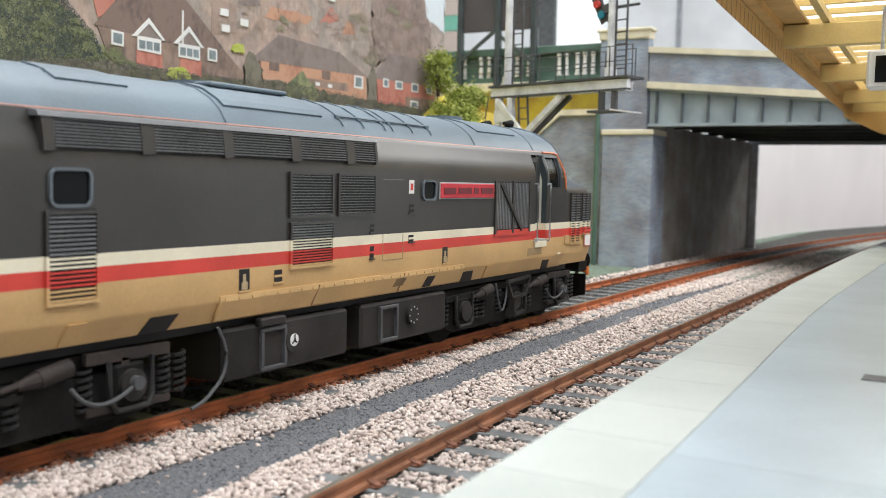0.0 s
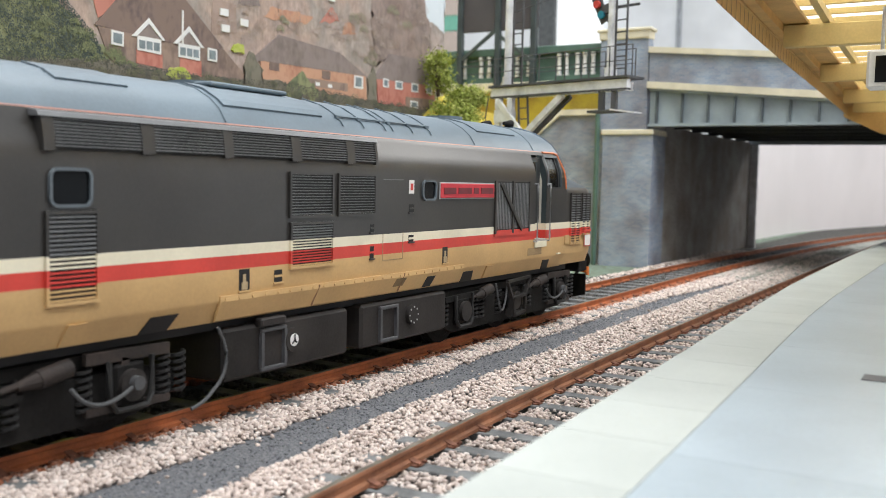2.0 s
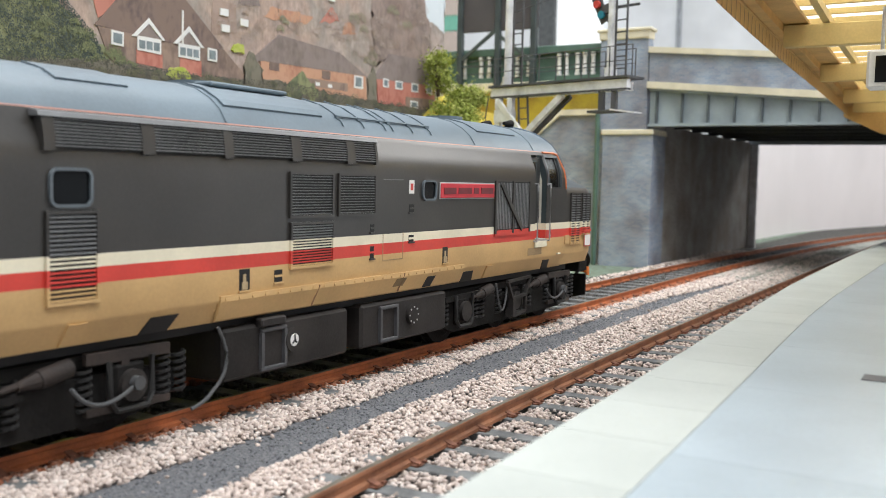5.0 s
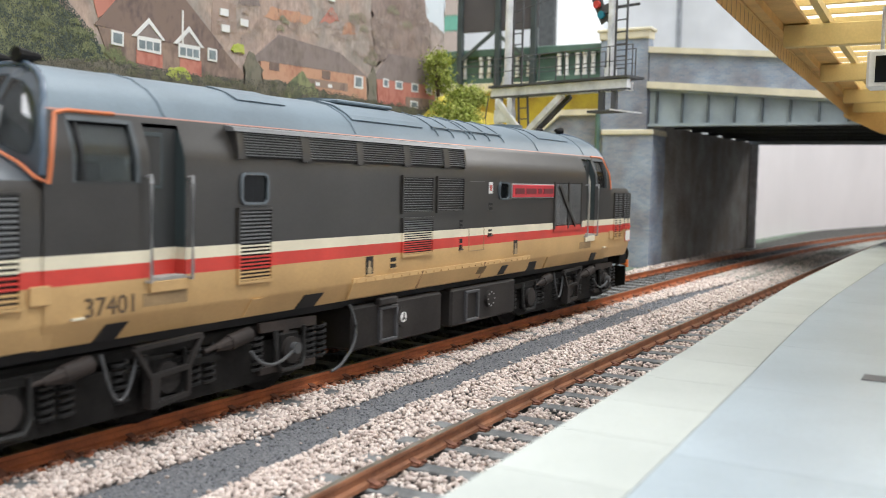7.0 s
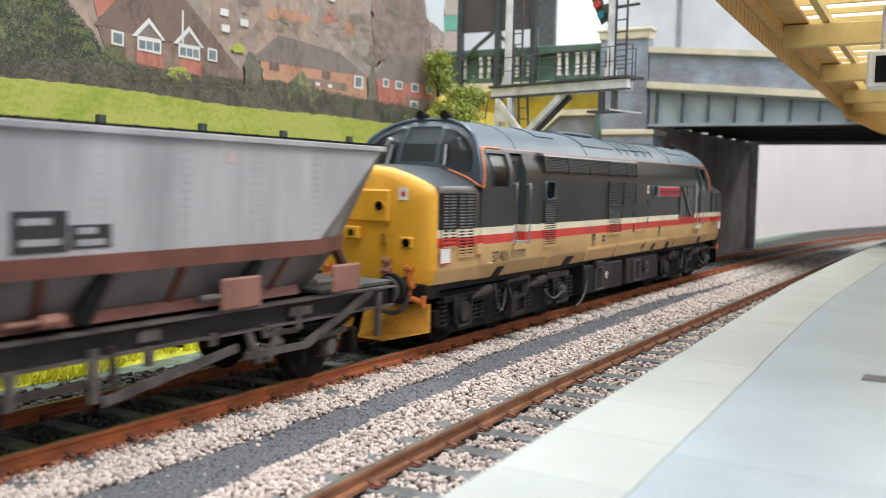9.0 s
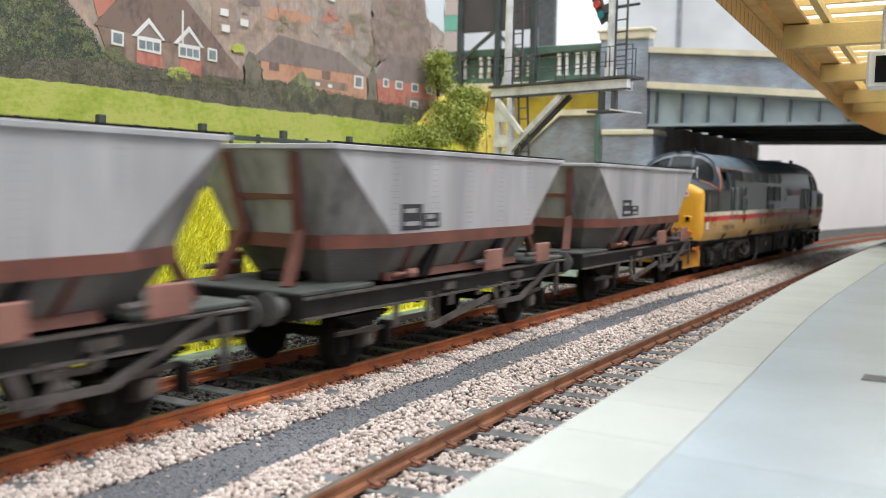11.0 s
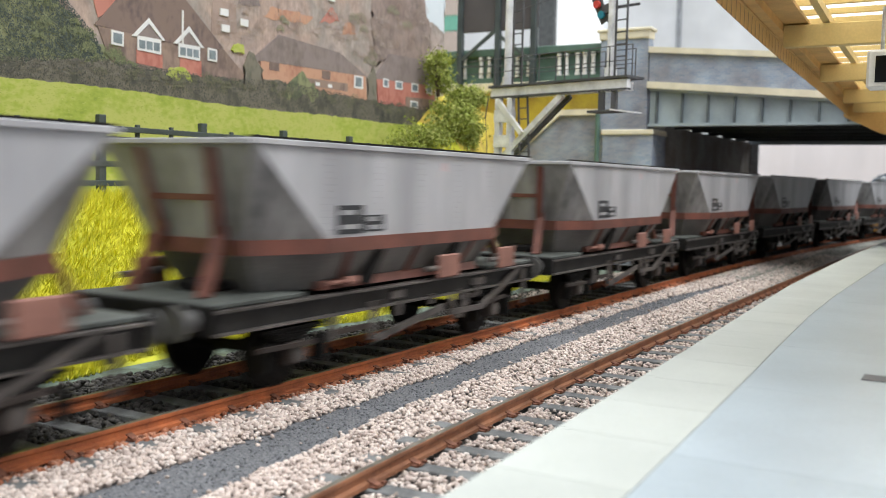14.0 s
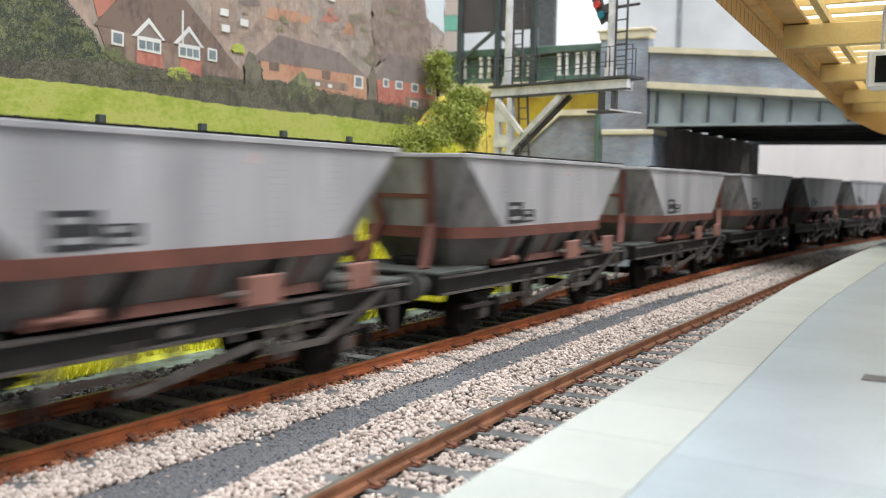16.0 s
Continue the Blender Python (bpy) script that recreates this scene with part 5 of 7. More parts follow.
def build_loco():
    L = thing("diesel_locomotive", "charcoal, red, cream and tan diesel locomotive with yellow ends", "locomotive")
    prof = [(1.10, 1.06), (1.22, 1.07), (1.335, 1.30), (1.35, 1.34), (1.352, 1.68), (1.352, 1.84), (1.352, 1.97), (1.352, 2.66), (1.351, 2.82), (1.341, 2.93), (1.316, 3.03), (1.280, 3.12), (1.217, 3.28), (1.195, 3.343), (1.188, 3.356), (1.085, 3.52), (0.93, 3.65), (0.7, 3.77), (0.4, 3.84), (0.0, 3.87)]
    band = [0, 0, 0, 0, 2, 1, 3, 3, 3, 3, 3, 3, 3, 4, 5, 5, 5, 5, 5]
    MATS = [TAN, CREAM, RED, CHARCOAL, ORANGE, ROOFGREY, YELLOW, SCREENFRAME, NOSEGREY]

    def loft(bm, secs, bands):
        prev = None
        for ring in secs:
            vs = [bm.verts.new(p) for p in ring]
            if prev:
                for k in range(len(vs) - 1):
                    f = bm.faces.new((prev[k], prev[k + 1], vs[k + 1], vs[k]))
                    f.material_index = bands(k, ring[0][0])
            prev = vs
        return prev

    n = len(prof)

    def sec(x):
        ahead = LEAD if x > 0 else 0.0
        pts = [(math.copysign(min(abs(x), cab_front(z) + ahead), x), y, z) for y, z in prof]
        return [(x, -y, z) for x, y, z in pts] + [(x, y, z) for x, y, z in pts[-2::-1]]

    nb = len(band)

    def bands(k, x):
        return band[k] if k < nb else band[2 * nb - 1 - k]
    bm = B()
    xs = [-7.3, -6.90, -6.10, -5.96, -5.46, -2.5, 0, 2.5, 6.12, 6.62, 6.68, 7.34, 7.3 + LEAD]
    windows, doors = ((-6.90, -6.10), (6.68, 7.34)), ((-5.96, -5.46), (6.12, 6.62))
    rings = [[bm.verts.new(p) for p in sec(x)] for x in xs]
    for (xa, ra), (xb, rb) in zip(zip(xs, rings), zip(xs[1:], rings[1:])):
        for k in range(2 * nb):
            row = k if k < nb else 2 * nb - 1 - k
            if ((xa, xb) in windows and 7 <= row <= 11) or ((xa, xb) in doors and 4 <= row <= 11):
                continue
            bm.faces.new((ra[k], ra[k + 1], rb[k + 1], rb[k])).material_index = bands(k, xa)
    bmesh.ops.remove_doubles(bm, verts=bm.verts, dist=0.001)
    part("body", bm, MATS, L, smooth=True)
    # cab fronts with their three screen openings
    for sgn, front in ((-1, sec(xs[0])), (1, sec(xs[-1]))):
        bm = B()
        loops = [[(y, z) for _, y, z in front if z > 2.3]] + [shrink(q, 0.95) for q in SCREENS]
        for lp in loops:
            vs = [bm.verts.new((0, y, z)) for y, z in lp]
            for i in range(len(vs)):
                bm.edges.new((vs[i], vs[(i + 1) % len(vs)]))
        bmesh.ops.triangle_fill(bm, use_beauty=True, edges=bm.edges[:], normal=(1, 0, 0))
        for v in bm.verts:
            v.co.x = sgn * (cab_front(v.co.z) + (LEAD if sgn > 0 else 0.0))
        part("cab_front", bm, SCREENFRAME, L, "blue-grey screen surround")
    # noses
    np_ = [(1.05, 1.08), (1.25, 1.09), (1.325, 1.30), (1.335, 1.34), (1.335, 1.68), (1.335, 1.84), (1.335, 1.97), (1.33, 2.55), (1.27, 2.67), (1.1, 2.76), (0.8, 2.88), (0.45, 2.98), (0.0, 3.02)]
    nband = [0, 0, 0, 0, 2, 1, 3, 3, 8, 8, 8, 8]
    for sgn in (-1, 1):
        bm = B()
        secs = []
        for x, ky, dz in ((7.1, 1, 0), (8.0, 1, 0), (8.45, 0.995, -0.01), (8.62, 0.985, -0.025), (8.70, 0.965, -0.05), (8.77, 0.90, -0.10), (8.81, 0.78, -0.17)):
            r = [(sgn * (x + (LEAD if sgn > 0 else 0)), y * ky, z + (dz if z > 2.5 else 0) * 1.0 + (0.03 if z < 1.2 and x > 8.7 else 0)) for y, z in np_]
            secs.append([(a, -b, c) for a, b, c in r] + [(a, b, c) for a, b, c in r[-2::-1]])
        m = len(nband)
        end = loft(bm, secs, lambda k, x, sgn=sgn: 6 if abs(x) > 8.63 + (LEAD if sgn > 0 else 0) else (nband[k] if k < m else nband[2 * m - 1 - k]))
        bm.faces.new(end).material_index = 6
        part("nose", bm, MATS, L, "yellow-fronted nose with grey top" if sgn < 0 else "yellow-fronted leading nose", smooth=True)
    return L


loco = build_loco()


def wheel(parent, x, r, name="wheelset"):
    bm = B()
    for sg in (-1, 1):
        cyl(bm, (0, sg * 0.70, 0), (0, sg * 0.82, 0), r, 28)
        cyl(bm, (0, sg * 0.66, 0), (0, sg * 0.70, 0), r + 0.04, 28)
        cyl(bm, (0, sg * 0.82, 0), (0, sg * 0.835, 0), r * 0.86, 24, r * 0.8)
        cyl(bm, (0, sg * 0.835, 0), (0, sg * 0.9, 0), 0.13, 12)
        for k in range(4):
            a = k * math.pi / 2
            cyl(bm, (0.3 * r / 0.57 * math.cos(a), sg * 0.83, 0.3 * r / 0.57 * math.sin(a)), (0.3 * r / 0.57 * math.cos(a), sg * 0.845, 0.3 * r / 0.57 * math.sin(a)), 0.06, 8)
    cyl(bm, (0, -0.8, 0), (0, 0.8, 0), 0.09, 10)
    return part(name, bm, DARKFRAME, parent, loc=(x, 0, r))


LOCO_WHEELS = [wheel(loco, x, 0.57) for x in (-7.62, -5.65, -3.55, 3.55, 5.65, 7.62)]


# ---- locomotive details ----
def hull_y(z):
    return float(np.interp(z, (1.07, 1.30, 1.34, 2.82, 2.93, 3.03, 3.12, 3.22, 3.343, 3.356, 3.52, 3.65, 3.77, 3.84), (1.22, 1.335, 1.352, 1.352, 1.341, 1.316, 1.28, 1.24, 1.195, 1.188, 1.085, 0.93, 0.7, 0.4)))


def side_band_mat(z):
    return TAN if z < 1.68 else RED if z < 1.84 else CREAM if z < 1.97 else None


def louvre(x0, x1, z0, z1, n, sg, frame=0.032, split=1, banded=False, dark=BLACK, yo=1.352):
    """A framed louvre panel on the body side: black sheet for the shaded opening, frame, slats."""
    bm = B()
    y0, y1 = sg * (yo - 0.02), sg * (yo + 0.006)
    box(bm, x0, x1, min(y0, y1), max(y0, y1), z0, z1)
    p = part("louvre", bm, dark, loco)
    bm = B()
    a, b = sg * yo, sg * (yo + 0.036)
    a, b = min(a, b), max(a, b)
    f = frame
    box(bm, x0 - f, x1 + f, a, b, z1, z1 + f, mi=3)
    box(bm, x0 - f, x1 + f, a, b, z0 - f, z0, mi=0)
    cuts = [z0] + [z for z in (1.68, 1.84, 1.97) if banded and z0 < z < z1] + [z1]
    mats = [TAN, RED, CREAM, CHARCOAL]
    for q0, q1 in zip(cuts, cuts[1:]):
        zc = (q0 + q1) / 2
        mi = 0 if zc < 1.68 else 1 if zc < 1.84 else 2 if zc < 1.97 else 3
        box(bm, x0 - f, x0, a, b, q0, q1, mi=mi)
        box(bm, x1, x1 + f, a, b, q0, q1, mi=mi)
        for k in range(1, split):
            xm = x0 + (x1 - x0) * k / split
            box(bm, xm - 0.02, xm + 0.02, a, b, q0, q1, mi=mi)
    part("louvre_frame", bm, mats if banded else [CHARCOAL] * 4, p)
    groups = {}
    for k in range(n):
        z = z0 + (z1 - z0) * (k + 0.5) / n
        m = side_band_mat(z) if banded else None
        groups.setdefault(m, []).append(z)
    h = (z1 - z0) / n
    for m, zs in groups.items():
        bm = B()
        for z in zs:
            prism(bm, [(sg * (yo - 0.0), z - h * 0.02), (sg * (yo + 0.03), z - h * (0.34 if banded else 0.22)), (sg * (yo + 0.03), z + h * 0.02), (sg * (yo + 0.0), z + h * (0.16 if banded else 0.08))], x0, x1, plane="yz")
        part("slats", bm, m or SLAT, p)
    return p


def rounded(cx, cz, w, h, r, n=5):
    out = []
    for sx, sz, a0 in ((1, 1, 0), (-1, 1, 90), (-1, -1, 180), (1, -1, 270)):
        for i in range(n + 1):
            a = radians(a0 + 90 * i / n)
            out.append((cx + sx * (w / 2 - r) + r * math.cos(a), cz + sz * (h / 2 - r) + r * math.sin(a)))
    return out


def ring(bm, outer, inner, y0, y1):
    n = len(outer)
    o0, o1 = [bm.verts.new((a, y0, b)) for a, b in outer], [bm.verts.new((a, y1, b)) for a, b in outer]
    i0, i1 = [bm.verts.new((a, y0, b)) for a, b in inner], [bm.verts.new((a, y1, b)) for a, b in inner]
    for k in range(n):
        j = (k + 1) % n
        bm.faces.new((o0[k], o0[j], o1[j], o1[k]))
        bm.faces.new((o1[k], o1[j], i1[j], i1[k]))
        bm.faces.new((i1[k], i1[j], i0[j], i0[k]))


def round_window(x0, x1, z0, z1, sg):
    cx, cz, w, h = (x0 + x1) / 2, (z0 + z1) / 2, x1 - x0, z1 - z0
    bm = B(); prism(bm, rounded(cx, cz, w, h, 0.08), sg * 1.34, sg * 1.356); g = part("window", bm, GLASS, loco)
    bm = B(); ring(bm, rounded(cx, cz, w + 0.02, h + 0.02, 0.10), rounded(cx, cz, w - 0.045, h - 0.045, 0.06), sg * 1.352, sg * 1.385)
    part("window_frame", bm, mat("window_rubber", (0.12, 0.14, 0.155), 0.2, bump=0), g, smooth=True)


def text_part(name, body, size, m, parent, loc, rot, label=""):
    cu = bpy.data.curves.new(name, "FONT")
    cu.body, cu.size, cu.extrude = body, size * S, 0.004 * S
    tmp = bpy.data.objects.new("tmp", cu)
    scene.collection.objects.link(tmp)
    dg = bpy.context.evaluated_depsgraph_get()
    me = bpy.data.meshes.new_from_object(tmp.evaluated_get(dg))
    bpy.data.objects.remove(tmp)
    me.materials.clear()
    me.materials.append(m)
    o = new(name, me)
    o.parent = parent
    o.location = Vector(loc) * S
    o.rotation_euler = [radians(a) for a in rot]
    if label:
        tagged(o, label)
    return o


def dress_side(sg):
    """One body side; the far side is the near one turned about."""
    X = (lambda a, b: (a, b)) if sg < 0 else (lambda a, b: (-b, -a))
    yo = 1.352

    def bx(x0, x1, z0, z1, out, m, name, inn=0.0, bev=0.0, parent=None, label=""):
        x0, x1 = X(x0, x1)
        bm = B()
        a, b = sg * (yo - inn), sg * (yo + out)
        box(bm, x0, x1, min(a, b), max(a, b), z0, z1, bev)
        return part(name, bm, m, parent or loco, label)
    for a, b, n in ((-4.55, -3.51, 11), (-3.34, -2.32, 11), (-2.17, -1.13, 11), (-0.95, 0.02, 11), (0.20, 0.69, 11)):
        x0, x1 = X(a, b)
        # cantrail louvres lean in with the roof curve
        bm = B()
        prism(bm, [(sg * 1.20, 2.97), (sg * 1.356, 2.97), (sg * 1.345, 3.1), (sg * 1.316, 3.25), (sg * 1.30, 3.27), (sg * 1.18, 3.27)], x0, x1, plane="yz")
        p = part("roof_louvre", bm, BLACK, loco)
        bm = B()
        for k in range(9):
            z = 2.985 + 0.28 * (k + 0.5) / 9
            y = float(np.interp(z, (2.97, 3.1, 3.25), (1.356, 1.345, 1.316)))
            prism(bm, [(sg * (y - 0.01), z - 0.002), (sg * (y + 0.026), z - 0.009), (sg * (y + 0.026), z + 0.001), (sg * (y - 0.01), z + 0.006)], x0, x1, plane="yz")
        part("slats", bm, SLAT, p)
    for a, b in ((-4.68, -4.55), (-3.51, -3.34), (-2.32, -2.17), (-1.13, -0.95), (0.02, 0.20), (0.69, 0.74)):
        x0, x1 = X(a, b)
        bm = B(); prism(bm, [(sg * 1.22, 2.95), (sg * 1.385, 2.95), (sg * 1.375, 3.1), (sg * 1.34, 3.27), (sg * 1.18, 3.30)], x0, x1, plane="yz"); part("louvre_rib", bm, CHARCOAL, loco, smooth=True)
    x0, x1 = X(-4.72, 0.76)
    bm = B(); prism(bm, [(sg * 1.18, 3.265), (sg * 1.36, 3.265), (sg * 1.335, 3.312), (sg * 1.18, 3.335)], x0, x1, plane="yz"); part("gutter", bm, SLAT, loco)
    round_window(*X(-4.61, -4.14), 2.43, 2.79, sg)
    louvre(*X(-4.63, -4.09), 1.53, 2.36, 19, sg, banded=True)
    louvre(*X(-1.14, -0.31), 2.28, 2.79, 14, sg)
    louvre(*X(-0.14, 0.68), 2.28, 2.79, 14, sg)
    louvre(*X(-1.12, -0.29), 1.64, 2.16, 15, sg, banded=True)
    round_window(*X(1.98, 2.38), 2.45, 2.75, sg)
    bx(1.61, 1.75, 2.55, 2.75, 0.006, WHITE, "emblem_plate", label="small white emblem plate")
    bx(1.645, 1.715, 2.60, 2.70, 0.009, RED, "emblem_mark")
    pl = bx(2.51, 4.34, 2.48, 2.71, 0.03, PLATERED, "nameplate", bev=0.008, label="red nameplate with raised lettering bars")
    bx(2.49, 4.36, 2.46, 2.73, 0.018, GREYMETAL, "nameplate_rim", bev=0.006)
    xx = 2.60
    for w in (0.38, 0.06, 0.44, 0.06, 0.17, 0.06, 0.44):
        if w > 0.1:
            bx(xx, xx + w, 2.545, 2.645, 0.038, mat("plate_letter", (0.17, 0.022, 0.03), 0.4, 0.0, bump=0), "lettering_bar", parent=None)
        xx += w + 0.012
    # equipment recess with diagonal braces, its shaded depth a black sheet
    h = bx(4.45, 5.84, 1.90, 2.76, 0.004, BLACK, "side_recess")
    for k in range(22):
        x = 4.49 + k * 0.061
        bx(x, x + 0.030, 1.92, 2.74, 0.012, SLAT, "radiator_fin")
    for x in (4.43, 5.12, 5.82):
        bx(x - 0.03, x + 0.03, 1.84, 2.77, 0.03, CHARCOAL, "recess_post")
    bx(4.40, 5.86, 1.80, 1.90, 0.022, RED, "recess_sill")
    x0, x1 = X(4.72, 5.60)
    for p0, p1 in (((4.62, 2.72), (5.12, 2.22)), ((5.08, 2.26), (5.48, 1.90))):
        a = (p0[0] if sg < 0 else -p0[0], sg * (yo + 0.03), p0[1]); b = (p1[0] if sg < 0 else -p1[0], sg * (yo + 0.03), p1[1])
        bm = B(); bar(bm, a, b, 0.03, 0.085); part("brace", bm, CHARCOAL, loco)
    # cab doors, side windows and handrails at both ends
    for e in (-1, 1):
        lead = 0.0 if (e < 0) == (sg < 0) else LEAD

        def ex(a, b):
            a, b = a - lead, b - lead
            return (a, b) if e < 0 else (-b, -a)
        d0, d1 = (-5.96, -5.46) if e < 0 else (6.12, 6.62)

        def plate(x0, x1, y0, y1, z0, z1, m, name, bev=0.0, parent=None, label=""):
            bm = B(); box(bm, x0, x1, *sorted((sg * y0, sg * y1)), z0, z1, bev)
            return part(name, bm, m, parent or loco, label)
        # recessed cab door, its bands carried on from the body side
        door = plate(d0, d1, 1.17, 1.20, 1.97, 3.24, DOORDARK, "cab_door", label="recessed charcoal cab door with banded foot")
        for z0, z1, m in ((1.55, 1.68, TAN), (1.68, 1.84, RED), (1.84, 1.97, CREAM)):
            plate(d0, d1, 1.17, 1.203, z0, z1, m, "door_band", parent=door)
        plate(d0 + 0.03, d0 + 0.30, 1.20, 1.212, 2.60, 3.19, DOORTEAL, "window_frame", 0.004, door)
        plate(d0 + 0.06, d0 + 0.27, 1.20, 1.217, 2.64, 3.15, SIDEGLASS, "door_window", 0.004, door)
        for xa, xb in ((d0 - 0.004, d0 + 0.008), (d1 - 0.008, d1 + 0.004)):
            for z0, z1, m in ((1.55, 1.68, TAN), (1.68, 1.84, RED), (1.84, 1.97, CREAM), (1.97, 2.66, DOORTEAL)):
                plate(xa, xb, 1.17, 1.346, z0, z1, m, "door_jamb")
            bm = B(); prism(bm, [(sg * 1.17, 2.66), (sg * 1.346, 2.66), (sg * 1.335, 2.93), (sg * 1.31, 3.03), (sg * 1.235, 3.22), (sg * 1.17, 3.24)], xa, xb, plane="yz"); part("door_jamb", bm, DOORTEAL, loco)
        plate(d0, d1, 1.17, 1.372, 1.64, 1.682, mat("tread_grey", (0.34, 0.33, 0.30), 0.7, bump=0.1), "door_tread", 0.004)
        plate(d0 - 0.02, d1 + 0.02, 1.35, 1.376, 1.52, 1.64, CREAM if e > 0 else TAN, "door_sill", 0.006)
        for x in (d0 - 0.05, d1 + 0.03):
            bm = B(); tube(bm, [(x, sg * yo, 2.72), (x, sg * (yo + 0.07), 2.74), (x, sg * (yo + 0.075), 2.66), (x, sg * (yo + 0.075), 1.72), (x, sg * (yo + 0.07), 1.64), (x, sg * yo, 1.64)], 0.019, 8); part("handrail", bm, GREYMETAL, loco, "silver grab rail", smooth=True)
        # side window: clear pane set in a pale surround
        w0, w1 = (-6.90, -6.10) if e < 0 else (6.68, 7.34)
        edge = [(1.352, 2.66), (1.351, 2.82), (1.341, 2.93), (1.316, 3.03), (1.280, 3.12), (1.217, 3.28)]
        glass = [(sg * (y - 0.03), z) for y, z in edge] + [(sg * (y - 0.045), z) for y, z in edge[::-1]]
        bm = B(); prism(bm, glass, w0, w1, plane="yz"); w = part("cab_window", bm, CABGLASS, loco, "clear cab side window")
        w.visible_shadow = False
        lip = [(sg * (y + 0.006), z) for y, z in edge] + [(sg * (y - 0.05), z) for y, z in edge[::-1]]
        surround = mat("window_surround", (0.085, 0.097, 0.105), 0.4, bump=0)
        back = (w1 - 0.045, w1 + 0.012) if e < 0 else (w0 - 0.012, w0 + 0.045)
        fore = (w0 - 0.012, w0 + 0.012) if e < 0 else (w1 - 0.012, w1 + 0.012)
        for xa, xb in (back, fore):
            bm = B(); prism(bm, lip, xa, xb, plane="yz"); part("window_frame", bm, surround, w)
        xm = w0 + 0.12 if e < 0 else w1 - 0.12
        bm = B(); prism(bm, [(y * 0.985, z) for y, z in lip], xm - 0.018, xm + 0.018, plane="yz"); part("window_bar", bm, BLACK, w)
        bm = B(); prism(bm, [(sg * 1.17, 3.25), (sg * 1.240, 3.25), (sg * 1.224, 3.295), (sg * 1.16, 3.295)], w0, w1, plane="yz"); part("window_head", bm, surround, w)
        bm = B(); box(bm, w0, w1, *sorted((sg * 1.29, sg * 1.356)), 2.645, 2.672); part("window_sill", bm, DOORDARK, w)
        # orange line round the cab side edge
        ahead = 0.0 if e < 0 else LEAD
        pts = [(e * (6.3 + ahead), sg * (hull_y(3.345) + 0.003), 3.345), (e * (6.86 + ahead), sg * (hull_y(3.345) + 0.003), 3.345)]
        pts += [(e * (cab_front(z) + ahead - 0.05 - 0.10 * max(0, z - 2.9)), sg * (hull_y(z) + 0.003), z) for z in (3.31, 3.2, 3.0, 2.8, 2.64)]
        bm = B(); tube(bm, pts, 0.022, 6); part("orange_edging", bm, BOLDORANGE, loco, smooth=True)
        # nose louvres
        a, b = X(*ex(-8.52, -8.10))
        louvre(a, b, 1.70, 2.54, 17, sg, 0.02, 2, banded=True, yo=1.334)
        a, b = X(*ex(-8.0, -7.50))
        louvre(a, b, 1.52, 2.54, 20, sg, 0.025, 2, banded=True, yo=1.334)
        bx(*ex(-8.58, -8.16), 1.74, 1.785, 0.025, RED, "lamp_bracket")
        bx(*ex(-8.58, -8.28), 1.44, 1.67, 0.010, WHITE, "data_panel", label="small white panel with red edge")
        bx(*ex(-8.60, -8.26), 1.42, 1.69, 0.006, RED, "data_panel_edge")
        bx(*ex(-7.40, -7.18), 1.52, 1.70, 0.02, TAN, "small_hatch", bev=0.006)
        for xs in ((-6.95, -6.80), ):
            bx(*ex(*xs), 1.34, 1.36, 0.03, CREAM, "step_lip")
        # Step recess and bogie cutouts: flush sheets with the shade as their colour.
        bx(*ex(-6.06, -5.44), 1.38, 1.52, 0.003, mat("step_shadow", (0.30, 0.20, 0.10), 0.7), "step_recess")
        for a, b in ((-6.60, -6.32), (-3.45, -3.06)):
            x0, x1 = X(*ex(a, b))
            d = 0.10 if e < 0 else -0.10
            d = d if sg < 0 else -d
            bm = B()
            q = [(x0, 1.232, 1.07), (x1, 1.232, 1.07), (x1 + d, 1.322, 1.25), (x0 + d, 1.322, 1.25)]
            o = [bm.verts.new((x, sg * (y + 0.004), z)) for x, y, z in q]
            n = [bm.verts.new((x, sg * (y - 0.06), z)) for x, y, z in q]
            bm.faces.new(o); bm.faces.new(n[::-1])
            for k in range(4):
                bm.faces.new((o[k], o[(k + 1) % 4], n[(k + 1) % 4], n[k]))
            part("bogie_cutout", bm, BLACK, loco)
    # small lifting and filler recesses, their shade drawn as black sheets
    for a, b, z0, z1 in ((-2.05, -1.87, 1.42, 1.67), (-1.43, -1.28, 1.47, 1.62), (0.61, 0.71, 2.01, 2.12), (0.61, 0.71, 1.64, 1.81), (1.62, 1.76, 2.27, 2.39), (1.62, 1.76, 1.83, 1.93), (2.64, 2.80, 1.45, 1.70)):
        bx(a, b, z0, z1, 0.003, BLACK, "recess")
        zm = (z0 + z1) / 2
        if z1 > 1.75 or z1 - z0 < 0.2:
            bx(a, b, zm - 0.014, zm + 0.014, 0.010, side_band_mat(zm) or CHARCOAL, "recess_bar")
        bx(a - 0.015, b + 0.015, z0 - 0.02, z0, 0.02, TAN if z1 < 1.75 else CHARCOAL, "recess_lip")
        if z1 - z0 > 0.2 and z1 < 1.75:
            tan = mat("valve_tan", (0.44, 0.33, 0.19), 0.6, bump=0)
            v = bx((a + b) / 2 - 0.05, (a + b) / 2 + 0.055, z0 + 0.005, z0 + 0.10, 0.012, tan, "filler_valve", bev=0.008)
            bx((a + b) / 2 - 0.028, (a + b) / 2 + 0.02, z0 + 0.10, z0 + 0.19, 0.010, tan, "valve_stem", parent=v)
